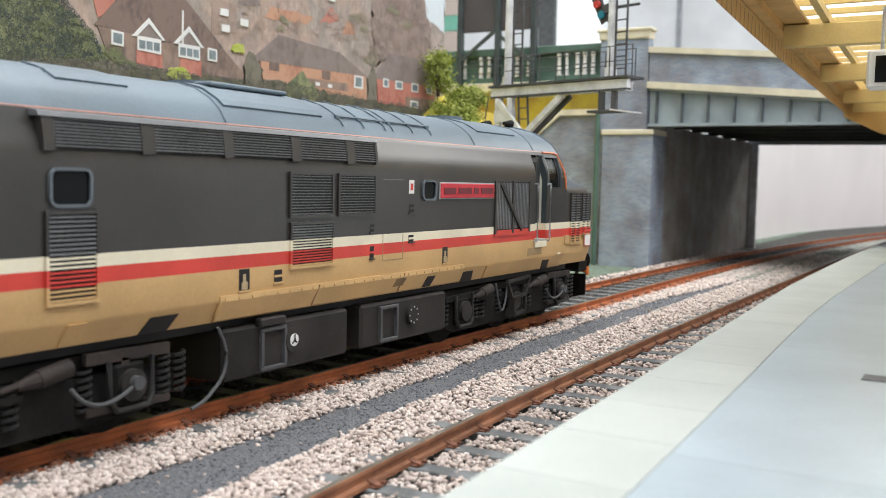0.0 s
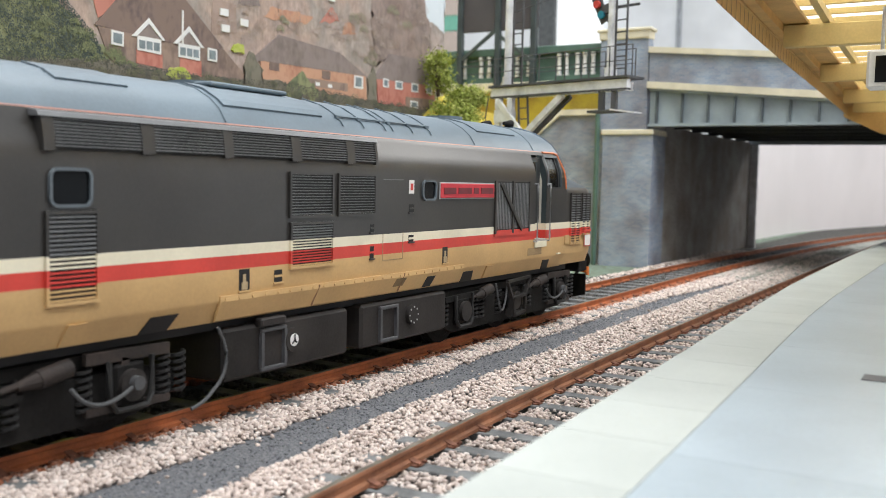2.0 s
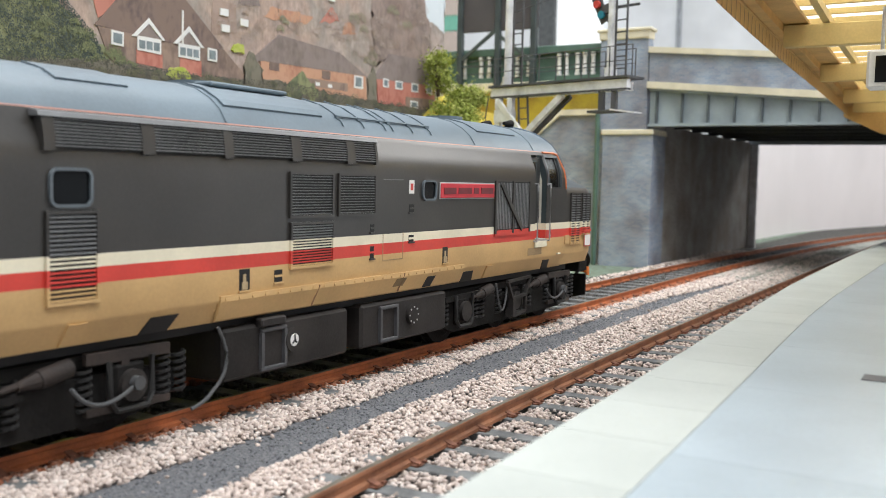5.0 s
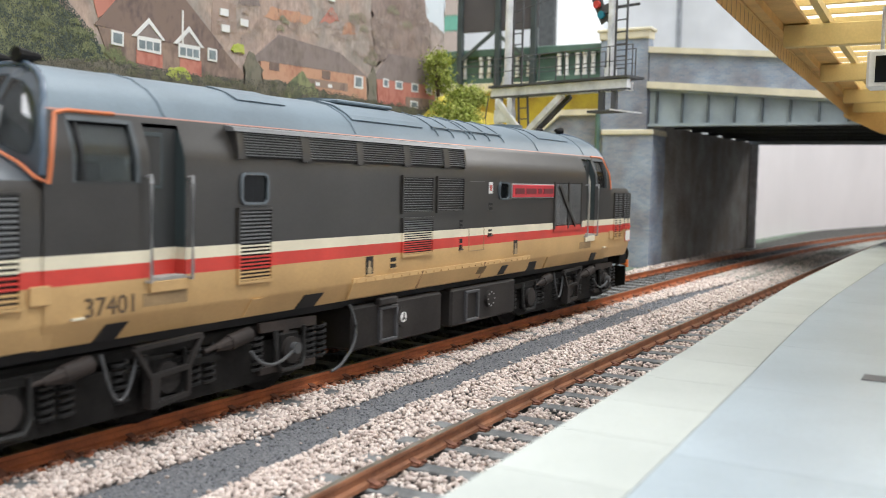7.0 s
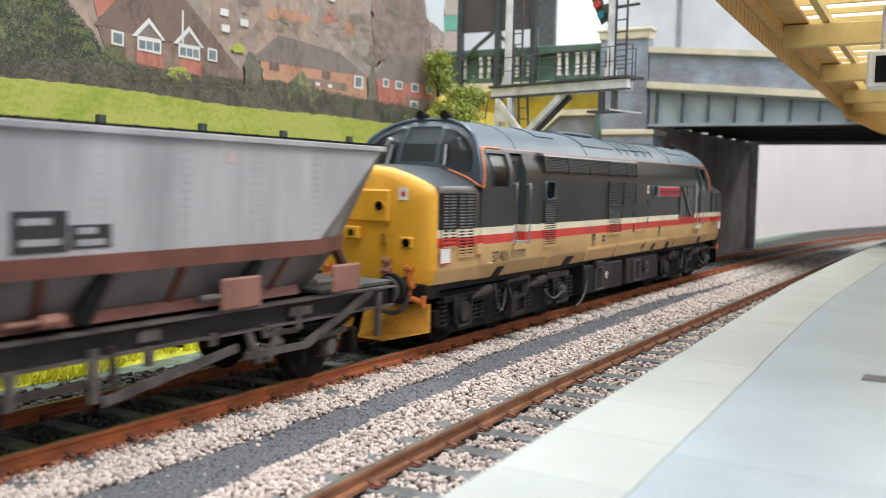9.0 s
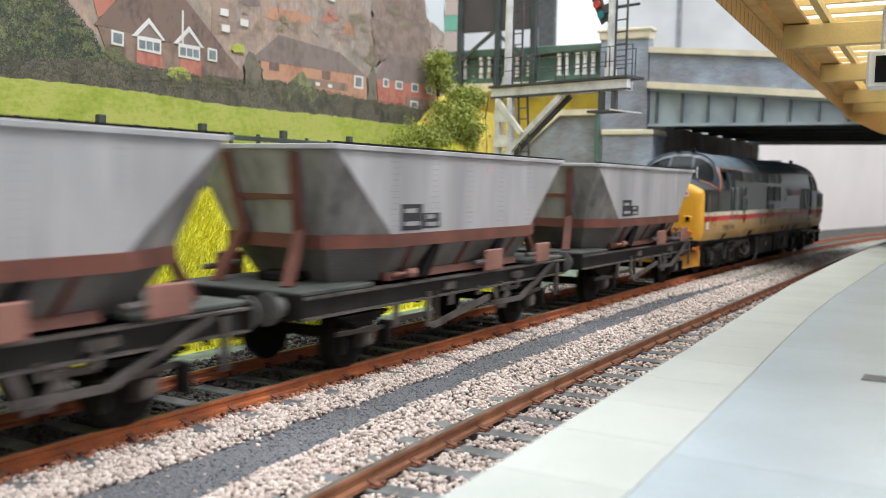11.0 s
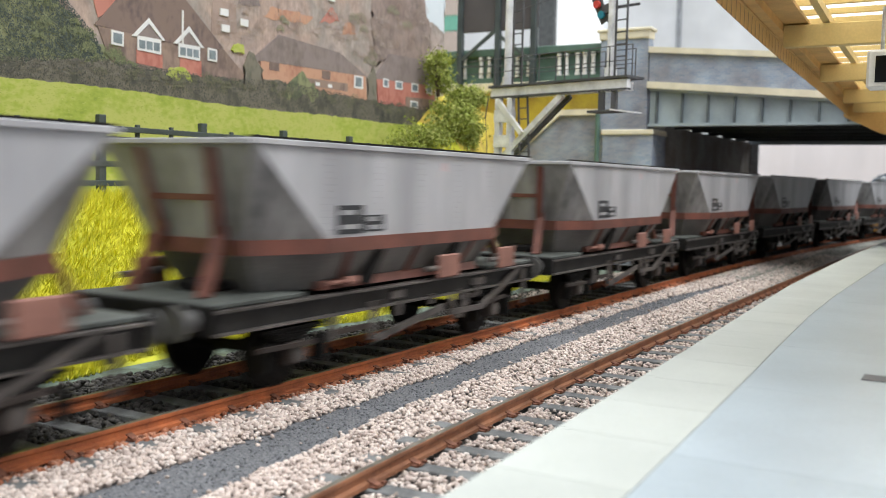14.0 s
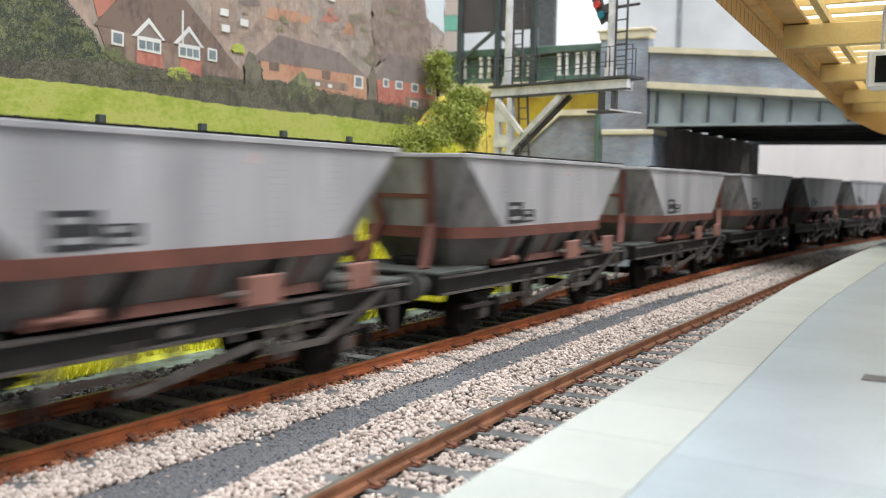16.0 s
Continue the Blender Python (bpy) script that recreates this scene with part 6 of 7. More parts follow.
    # door outline, thin raised edges
    for a, b, z0, z1 in ((0.92, 1.46, 2.745, 2.757), (0.93, 0.94, 1.59, 1.98), (1.46, 1.47, 1.59, 1.98), (0.93, 1.47, 1.585, 1.597)):
        bx(a, b, z0, z1, 0.005, SLAT if z0 > 2 else mat("panel_line", (0.38, 0.27, 0.14), 0.6, bump=0), "panel_joint")
    # riveted valance
    bm = B()
    x0, x1 = X(-2.37, 3.34)
    prism(bm, [(sg * 1.25, 1.08), (sg * 1.29, 1.10), (sg * 1.372, 1.32), (sg * 1.372, 1.385), (sg * 1.35, 1.385)], x0, x1, plane="yz")
    v = part("valance", bm, TAN, loco)
    bm = B()
    x = x0 + 0.08
    while x < x1:
        cyl(bm, (x, sg * 1.37, 1.345), (x, sg * 1.384, 1.345), 0.018, 6)
        x += 0.23
    tagged(part("rivets", bm, TAN, v), kind="stuff")
    bm = B()
    for xr in (-0.55, 1.5):
        xr = xr if sg < 0 else -xr
        bar(bm, (xr, sg * 1.375, 1.37), (xr - 0.08, sg * 1.30, 1.10), 0.02, 0.02)
    part("rust_seam", bm, mat("seam_brown", (0.26, 0.14, 0.07), 0.8), v)
    def skirt_patch(a, b, lo, hi, m, name, slant=0.0):
        """A flat piece lying on the sloping lower edge; lo and hi are (y, z)."""
        x0, x1 = X(a, b)
        d = slant if sg < 0 else -slant
        q = [(x0, *lo), (x1, *lo), (x1 + d, *hi), (x0 + d, *hi)]
        bm = B()
        o = [bm.verts.new((x, sg * y, z)) for x, y, z in q]
        n = [bm.verts.new((x, sg * (y - 0.06), z)) for x, y, z in q]
        bm.faces.new(o); bm.faces.new(n[::-1])
        for k in range(4):
            bm.faces.new((o[k], o[(k + 1) % 4], n[(k + 1) % 4], n[k]))
        part(name, bm, m, loco)
    # Foot steps as flat patches, their shade given in brown and black.
    SHADE = mat("recess_shade_brown", (0.22, 0.145, 0.07), 0.7, bump=0)
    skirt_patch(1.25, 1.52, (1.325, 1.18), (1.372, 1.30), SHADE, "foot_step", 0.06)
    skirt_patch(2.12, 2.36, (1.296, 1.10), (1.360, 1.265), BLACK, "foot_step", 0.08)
    for e in (-1, 1):
        a, b = (-4.44, -4.22) if e < 0 else (4.22, 4.44)
        skirt_patch(a, b, (1.255, 1.08), (1.362, 1.30), TAN, "step_bracket", 0.04 * -e)
    # running number at the rear cab
    xt = -6.80 if sg < 0 else 6.80
    text_part("running_number", "37401", 0.27, mat("number_brown", (0.12, 0.08, 0.05), 0.6, bump=0), loco, (xt, sg * 1.356, 1.35), (90, 0, 0 if sg < 0 else 180))


for sg in (-1, 1):
    dress_side(sg)


def dress_roof():
    def seam(x, r=0.014):
        pts = [(x, s * (hull_y(z) + 0.004) if z < 3.86 else 0, z) for s, zs in ((-1, (3.37, 3.45, 3.52, 3.65, 3.77, 3.84)), ) for z in zs] + [(x, 0, 3.875)]
        pts += [(x, -p[1], p[2]) for p in pts[-2::-1]]
        bm = B(); tube(bm, pts, r, 6); part("roof_seam", bm, ROOFGREY, loco, smooth=True)
    for x in (-5.62, -2.1, 3.95, 6.3):
        seam(x)

    def patch(x0, x1, za, zb, th, name, m=ROOFGREY):
        for s in (-1, 1):
            prof = [(s * hull_y(z), z) for z in np.linspace(za, zb, 5)]
            out = [(y + s * th * 0.6, z + th) for y, z in prof]
            bm = B(); prism(bm, prof + out[::-1], x0, x1, plane="yz"); part(name, bm, m, loco, smooth=False)
    patch(-2.0, -0.12, 3.56, 3.84, 0.022, "roof_hatch")
    patch(-4.2, -3.3, 3.66, 3.84, 0.018, "roof_panel")
    patch(4.4, 5.9, 3.62, 3.84, 0.018, "roof_panel")
    for s in (-1, 1):
        for x in (0.25, 0.75, 1.3, 1.5, 2.05, 2.6):
            zs = np.linspace(3.46, 3.85, 8)
            bm = B(); tube(bm, [(x, s * (hull_y(z) + 0.008), z + 0.008) for z in zs], 0.010, 6); part("roof_rib", bm, ROOFGREY, loco, smooth=True)
            bm = B(); box(bm, x - 0.05, x + 0.05, min(s * 1.05, s * 1.0), max(s * 1.05, s * 1.0), 3.56, 3.62, 0.01); part("rib_clip", bm, ROOFGREY, loco)
        bm = B(); tube(bm, [(0.2, s * 1.02, 3.605), (2.65, s * 1.02, 3.605)], 0.016, 6); part("roof_rail", bm, ROOFGREY, loco)
        bm = B(); box(bm, -1.75, -0.3, min(s * 0.6, s * 0.3), max(s * 0.6, s * 0.3), 3.84, 3.90, 0.02); part("exhaust_hatch", bm, ROOFGREY, loco)
    for x in (-1.4, 4.9):
        bm = B(); cyl(bm, (x, 0, 3.85), (x, 0, 3.93), 0.35, 20); part("fan_cowl", bm, ROOFGREY, loco)
    for e in (-1, 1):
        for y in (-0.28, 0.22):
            h = 0.0 if e < 0 else LEAD; bm = B(); cyl(bm, (e * (6.45 + h), y, 3.93), (e * (6.74 + h), y, 3.93), 0.035, 10, 0.085); cyl(bm, (e * (6.55 + h), y, 3.82), (e * (6.55 + h), y, 3.92), 0.03, 6); part("horn", bm, DARKFRAME, loco, "dark roof horn", smooth=True)


dress_roof()


PLOUGH = mat("plough_ochre", (0.58, 0.27, 0.03), 0.5, var=0.35, scale=1.5, bump=0.1)


def cab_inside(e):
    """Lining, bulkhead, desk and seats behind the cab glass."""
    wall = 6.07 if e < 0 else 6.65
    front = 7.12 if e < 0 else 7.12 + LEAD
    bm = B(); prism(bm, [(-1.25, 1.95), (1.25, 1.95), (1.25, 2.8), (1.1, 3.28), (0.85, 3.58), (0.4, 3.76), (-0.4, 3.76), (-0.85, 3.58), (-1.1, 3.28), (-1.25, 2.8)], *sorted((e * (wall - 0.04), e * wall)), plane="yz"); part("bulkhead", bm, CABWALL, loco)
    bm = B(); box(bm, *sorted((e * wall, e * front)), -1.2, 1.2, 1.95, 2.0); part("cab_floor", bm, DARKFRAME, loco)
    bm = B(); box(bm, *sorted((e * (front - 0.26), e * (front - 0.02))), -1.12, 1.12, 2.0, 2.72, 0.03); part("driving_desk", bm, TANKGREY, loco)
    for y in (-0.68, 0.68):
        bm = B()
        box(bm, *sorted((e * (wall + 0.1), e * (wall + 0.5))), y - 0.2, y + 0.2, 2.35, 2.47, 0.03)
        box(bm, *sorted((e * (wall + 0.08), e * (wall + 0.16))), y - 0.19, y + 0.19, 2.45, 2.86, 0.03)
        cyl(bm, (e * (wall + 0.3), y, 2.0), (e * (wall + 0.3), y, 2.36), 0.06, 10)
        part("driver_seat", bm, DARKFRAME, loco)


def dress_end(e):
    """Windscreens, nose front, buffers and plough at one end."""
    before = set(loco.children)
    def pane(quad, m, name, out, parent=None):
        bm = B()
        a = [bm.verts.new((e * (cab_front(z) + out), y, z + 0.3 * out)) for y, z in quad]
        b = [bm.verts.new((e * (cab_front(z) + out - 0.03), y, z)) for y, z in quad]
        bm.faces.new(a); bm.faces.new(b[::-1])
        n = len(quad)
        for i in range(n):
            bm.faces.new((a[i], a[(i + 1) % n], b[(i + 1) % n], b[i]))
        return part(name, bm, m, parent or loco)
    for q in SCREENS:
        pane(q, SCREENGLASS, "windscreen", 0.012).visible_shadow = False
    for s in (-1, 1):
        bm = B(); bar(bm, (e * (cab_front(3.05) + 0.06), s * 0.60, 3.02), (e * (cab_front(3.4) + 0.06), s * 0.56, 3.38), 0.03, 0.05); part("wiper", bm, GREYMETAL, loco, "pale wiper arm")
        # glossy arch rim and orange edging under the screen
        bm = B(); tube(bm, [(e * (cab_front(z) + 0.01), s * (hull_y(z) - 0.03), z) for z in (2.72, 2.9, 3.1, 3.25, 3.36, 3.5, 3.62, 3.72, 3.80, 3.84)] + [(e * (cab_front(3.86) + 0.01), 0, 3.85)], 0.035, 8); part("screen_rim", bm, mat("rim_blue_grey", (0.07, 0.10, 0.14), 0.25, var=0.1, bump=0), loco, smooth=True)
        bm = B(); tube(bm, [(e * 7.20, s * 1.345, 2.66), (e * 7.28, s * 1.30, 2.70), (e * 7.27, s * 1.05, 2.83), (e * 7.25, s * 0.7, 2.95)], 0.017, 6); part("orange_edging", bm, BOLDORANGE, loco, smooth=True)
    f = 8.815
    bm = B(); box(bm, *sorted((e * (f - 0.02), e * (f + 0.06))), -0.55, 0.62, 2.06, 2.60, 0.035); part("headcode_panel", bm, YELLOW, loco)
    for y in (-0.38, 0.40):
        bm = B(); cyl(bm, (e * (f + 0.03), y, 2.33), (e * (f + 0.085), y, 2.33), 0.095, 18); m = part("marker_light", bm, YELLOW, loco, smooth=True)
        bm = B(); cyl(bm, (e * (f + 0.08), y, 2.33), (e * (f + 0.092), y, 2.33), 0.075, 18); part("lens", bm, GLASS, m, smooth=True)
    bm = B(); box(bm, *sorted((e * f, e * (f + 0.12))), 0.0, 0.28, 1.78, 1.99, 0.02); h = part("headlamp", bm, YELLOW, loco)
    bm = B(); cyl(bm, (e * (f + 0.11), 0.14, 1.885), (e * (f + 0.13), 0.14, 1.885), 0.06, 14); part("lens", bm, GLASS, h)
    for y in (-0.80, 0.80):
        bm = B(); box(bm, *sorted((e * (f - 0.06), e * (f + 0.008))), y * 0.98 - 0.085, y * 0.98 + 0.085, 2.43, 2.63); part("emblem_plate", bm, WHITE, loco, "small white and red emblem plate")
        bm = B(); box(bm, *sorted((e * (f - 0.05), e * (f + 0.012))), y * 0.98 - 0.05, y * 0.98 + 0.03, 2.49, 2.57); part("emblem_mark", bm, RED, loco)
        bm = B(); box(bm, *sorted((e * (f - 0.15), e * (f + 0.02))), y * 1.08 - 0.13, y * 1.08 + 0.13, 1.66, 1.86, 0.03); t = part("tail_lamp", bm, YELLOW, loco)
        bm = B(); cyl(bm, (e * (f + 0.0), y * 1.08, 1.76), (e * (f + 0.035), y * 1.08, 1.76), 0.07, 12); part("lens", bm, GLASS, t)
        bm = B(); box(bm, *sorted((e * (f + 0.0), e * (f + 0.05))), y * 0.55 - 0.04, y * 0.55 + 0.04, 1.70, 1.90, 0.01); part("lamp_iron", bm, PLOUGH, loco)
        # buffers
        bm = B()
        cyl(bm, (e * 8.75, y * 1.08, 1.05), (e * 9.05, y * 1.08, 1.05), 0.17, 18, 0.15)
        cyl(bm, (e * 9.05, y * 1.08, 1.05), (e * 9.22, y * 1.08, 1.05), 0.10, 12)
        cyl(bm, (e * 9.22, y * 1.08, 1.05), (e * 9.28, y * 1.08, 1.05), 0.26, 24, 0.25)
        part("buffer", bm, DARKFRAME, loco, smooth=True)
    for y, z0, z1, m in ((-0.98, 0.95, 1.40, ORANGE), (-0.55, 1.15, 1.5, PINKBROWN), (-1.22, 0.80, 0.86, ORANGE), (0.62, 1.0, 1.35, ORANGE)):
        bm = B()
        if z1 - z0 < 0.1:
            cyl(bm, (e * 8.85, y, 0.83), (e * 8.85, y + 0.3, 0.90), 0.05, 8); cyl(bm, (e * 8.85, y, 0.76), (e * 8.85, y, 0.94), 0.04, 8)
        else:
            cyl(bm, (e * 8.9, y, z0), (e * 8.9, y, z1), 0.05, 8); cyl(bm, (e * 8.9, y - 0.08, z0 + 0.15), (e * 8.9, y + 0.08, z0 + 0.15), 0.06, 8); cyl(bm, (e * 8.9, y - 0.06, z1 - 0.06), (e * 8.9, y + 0.07, z1 - 0.03), 0.055, 8)
        part("air_pipe", bm, mat("pipe_orange", (0.60, 0.16, 0.03), 0.5, bump=0) if m is ORANGE else m, loco, "orange brake pipe cock", smooth=True)
    bm = B(); tube(bm, bez((e * 8.9, -0.98, 0.98), (e * 9.0, -0.95, 0.45), (e * 8.95, -0.3, 0.75), 10), 0.04, 8); part("hose", bm, HOSE, loco, smooth=True)
    bm = B(); tube(bm, bez((e * 8.9, 0.6, 1.0), (e * 9.0, 0.5, 0.5), (e * 8.95, 0.2, 0.8), 10), 0.04, 8); part("hose", bm, DARKFRAME, loco, smooth=True)
    bm = B(); box(bm, *sorted((e * 8.35, e * 8.80)), -1.22, 1.22, 0.86, 1.10, 0.02); part("buffer_beam", bm, DARKFRAME, loco)
    bm = B(); box(bm, *sorted((e * 8.78, e * 9.15)), -0.06, 0.06, 0.95, 1.12, 0.02); part("draw_hook", bm, DARKFRAME, loco)
    for s in (-1, 1):
        A, C, D = (8.95, s * 0.12), (8.80, s * 0.45), (8.55, s * 1.24)
        bm = B()
        vs = [bm.verts.new((e * x, y, z)) for x, y, z in ((8.82, s * 0.10, 0.72), (8.72, s * 1.24, 0.80), (8.72, s * 1.24, 0.34), (8.95, s * 0.55, 0.17), (9.02, s * 0.10, 0.20))]
        ws = [bm.verts.new((e * x, y, z)) for x, y, z in ((8.77, s * 0.10, 0.72), (8.67, s * 1.24, 0.80), (8.67, s * 1.24, 0.34), (8.90, s * 0.55, 0.17), (8.97, s * 0.10, 0.20))]
        bm.faces.new(vs); bm.faces.new(ws[::-1])
        for i in range(5):
            bm.faces.new((vs[i], vs[(i + 1) % 5], ws[(i + 1) % 5], ws[i]))
        part("snow_plough", bm, PLOUGH if e < 0 else DARKFRAME, loco, "grubby yellow plough blade" if e < 0 else "")
    if e > 0:
        for o in set(loco.children) - before:
            o.location.x += LEAD * S
    cab_inside(e)


for e in (-1, 1):
    dress_end(e)


def spring(bm, x, y, z0, z1, r, turns=6):
    n = turns * 10
    tube(bm, [(x + r * math.cos(2 * math.pi * turns * i / n), y + r * math.sin(2 * math.pi * turns * i / n), z0 + (z1 - z0) * i / n) for i in range(n + 1)], 0.024, 5)


RUSTYBROWN = mat("grimy_brown_metal", (0.027, 0.018, 0.0145), 0.75, var=0.3, scale=2.5, bump=0.2)


def build_bogie(cx, inner):
    """Three-axle bogie; inner points to the fuel tanks."""
    for s in (-1, 1):
        y0, y1 = sorted((s * 1.02, s * 1.14))
        bm = B()
        prism(bm, [(cx - 2.75, 0.42), (cx - 2.75, 0.62), (cx - 2.3, 0.72), (cx + 2.3, 0.72), (cx + 2.75, 0.62), (cx + 2.75, 0.42), (cx + 2.2, 0.22), (cx - 2.2, 0.22)], y0, y1)
        part("bogie_frame", bm, DARKFRAME, loco)
        bm = B(); box(bm, cx - 2.55, cx + 2.55, s * 1.0 - 0.1, s * 1.0 + 0.1, 0.78, 0.92, 0.02); part("bogie_beam", bm, DARKFRAME, loco)
        for k, dx in enumerate((-2.0, -0.05, 2.05)):
            x = cx + dx
            bm = B(); box(bm, x - 0.20, x + 0.20, *sorted((s * 1.1, s * 1.24)), 0.34, 0.80, 0.03); ax = part("axlebox", bm, DARKFRAME, loco)
            bm = B(); cyl(bm, (x, s * 1.22, 0.57), (x, s * 1.30, 0.57), 0.17, 18); part("axle_cap", bm, TANKGREY, ax, smooth=True)
            bm = B(); tube(bm, [(x - 0.28, s * 1.24, 0.85), (x - 0.28, s * 1.25, 0.45), (x - 0.2, s * 1.26, 0.33), (x + 0.2, s * 1.26, 0.33), (x + 0.28, s * 1.25, 0.45), (x + 0.28, s * 1.24, 0.85)], 0.035, 6); part("axle_strap", bm, mat("dull_strap", (0.013, 0.0125, 0.012), 0.65, bump=0.1), ax, smooth=True)
            for d in (-0.52, 0.52, 0.75):
                bm = B(); spring(bm, x + d, s * 1.12, 0.34, 0.80, 0.085); part("coil_spring", bm, mat("spring_steel", (0.009, 0.0085, 0.0085), 0.6, bump=0), loco, smooth=True)
        for dx, ln in ((-1.35, 0.6), (0.95, 0.65)):
            x = cx + dx
            bm = B(); cyl(bm, (x, s * 1.22, 0.80), (x + ln * 0.55, s * 1.22, 0.86), 0.095, 14); cyl(bm, (x - 0.22, s * 1.22, 0.77), (x, s * 1.22, 0.80), 0.04, 10, 0.085); cyl(bm, (x - 0.4, s * 1.22, 0.75), (x - 0.2, s * 1.22, 0.78), 0.03, 8); part("brake_cylinder", bm, RUSTYBROWN, loco, smooth=True)
        bm = B(); bar(bm, (cx + 1.5, s * 1.2, 0.90), (cx + 2.6, s * 1.2, 0.88), 0.06, 0.12); bar(bm, (cx + 2.0, s * 1.2, 0.86), (cx + 1.9, s * 1.2, 0.40), 0.06, 0.1); bar(bm, (cx + 1.5, s * 1.2, 0.36), (cx + 2.6, s * 1.2, 0.34), 0.06, 0.08); part("brake_rigging", bm, RUSTYBROWN, loco)
        bm = B(); bar(bm, (cx - 2.6, s * 1.2, 0.80), (cx - 1.4, s * 1.2, 0.82), 0.06, 0.09); bar(bm, (cx - 0.6, s * 1.2, 0.66), (cx + 0.8, s * 1.2, 0.66), 0.05, 0.07); part("brake_rigging", bm, DARKFRAME, loco)
        # speed sensor cable
        bm = B(); tube(bm, bez((cx + 2.05, s * 1.34, 0.60), (cx + 1.5, s * 1.36, 0.28), (cx + 1.28, s * 1.28, 0.66), 12), 0.022, 8); part("sensor_cable", bm, HOSE, loco, "pale grey looping cable", smooth=True)
        bm = B(); cyl(bm, (cx + 2.05, s * 1.28, 0.60), (cx + 2.05, s * 1.38, 0.60), 0.075, 12); part("sensor_box", bm, HOSE, loco, smooth=True)
        # steps with handrail frame
        bm = B()
        for a, b in (((-0.5, 0.95), (0.45, 0.98)), ((-0.5, 0.95), (-0.28, 0.62)), ((0.45, 0.98), (0.25, 0.66)), ((-0.28, 0.62), (0.25, 0.66)), ((-0.28, 0.62), (-0.26, 0.30)), ((0.25, 0.66), (0.25, 0.36)), ((-0.26, 0.30), (0.25, 0.36))):
            bar(bm, (cx - 0.05 + a[0], s * 1.33, a[1]), (cx - 0.05 + b[0], s * 1.33, b[1]), 0.06, 0.05)
        box(bm, cx - 0.35, cx - 0.22, *sorted((s * 1.2, s * 1.36)), 0.28, 0.64, 0.01)
        part("step_frame", bm, TANKGREY, loco)
        bm = B(); tube(bm, bez((cx - 0.95, s * 1.30, 0.95), (cx - 0.75, s * 1.34, 0.0), (cx - 0.5, s * 1.30, 0.85), 12), 0.018, 6); part("safety_chain", bm, HOSE, loco)
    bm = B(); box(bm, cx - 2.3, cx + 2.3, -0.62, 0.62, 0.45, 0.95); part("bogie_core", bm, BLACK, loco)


build_bogie(-5.6, 1)
build_bogie(5.6, -1)


def build_tanks():
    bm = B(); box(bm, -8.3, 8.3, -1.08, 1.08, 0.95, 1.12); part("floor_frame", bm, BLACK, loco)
    for x0, x1 in ((-2.2, 0.27), (0.58, 2.98)):
        bm = B(); box(bm, x0, x1, -1.25, 1.25, 0.34, 0.97, 0.04); t = part("fuel_tank", bm, TANKGREY, loco)
        for s in (-1, 1):
            xs = x0 + 0.62 if x0 < 0 else x0 + 0.42
            bm = B()
            y0, y1 = sorted((s * 1.25, s * 1.30))
            box(bm, xs, xs + 0.48, y0, y1, 0.86, 0.91, 0.01); box(bm, xs, xs + 0.48, y0, y1, 0.38, 0.43, 0.01); box(bm, xs, xs + 0.05, y0, y1, 0.43, 0.86); box(bm, xs + 0.43, xs + 0.48, y0, y1, 0.43, 0.86)
            part("hatch_frame", bm, mat("hatch_grey", (0.07, 0.07, 0.075), 0.6, bump=0.05), t)
            xg = x0 + 1.22 if x0 < 0 else x0 + 1.31
            bm = B(); cyl(bm, (xg, s * 1.25, 0.70), (xg, s * 1.31, 0.70), 0.15, 22); g = part("fuel_gauge", bm, TANKGREY, t, smooth=True)
            if x0 < 0:
                bm = B(); cyl(bm, (xg, s * 1.305, 0.70), (xg, s * 1.32, 0.70), 0.080, 20); part("gauge_dial", bm, WHITE, g, "white fuel gauge dial", smooth=True)
                bm = B(); box(bm, xg - 0.012, xg + 0.012, *sorted((s * 1.318, s * 1.326)), 0.68, 0.77); bar(bm, (xg - 0.05, s * 1.322, 0.66), (xg + 0.02, s * 1.322, 0.70), 0.008, 0.022); bar(bm, (xg + 0.05, s * 1.322, 0.66), (xg - 0.02, s * 1.322, 0.70), 0.008, 0.022); part("gauge_needle", bm, BLACK, g)
            else:
                bm = B()
                for k in range(8):
                    a = k * math.pi / 4
                    cyl(bm, (xg + 0.12 * math.cos(a), s * 1.305, 0.70 + 0.12 * math.sin(a)), (xg + 0.12 * math.cos(a), s * 1.32, 0.70 + 0.12 * math.sin(a)), 0.015, 6)
                part("bolts", bm, GREYMETAL, g)
    for s in (-1, 1):
        bm = B(); box(bm, -1.62, -1.15, *sorted((s * 1.2, s * 1.33)), 0.93, 1.04, 0.02); part("vent_box", bm, TANKGREY, loco)
        bm = B(); tube(bm, bez((-2.32, s * 1.28, 1.02), (-2.05, s * 1.34, 0.55), (-2.45, s * 1.32, 0.30), 6) + bez((-2.45, s * 1.32, 0.30), (-2.55, s * 1.32, 0.2), (-2.75, s * 1.3, 0.16), 5)[1:], 0.022, 8); part("drain_hose", bm, HOSE, loco, "grey hanging drain hose", smooth=True)


build_tanks()


PANELWHITE = mat("panel_white", (0.30, 0.30, 0.305), 0.5, bump=0)
PANELBLACK = mat("panel_black", (0.02, 0.02, 0.023), 0.5, bump=0)


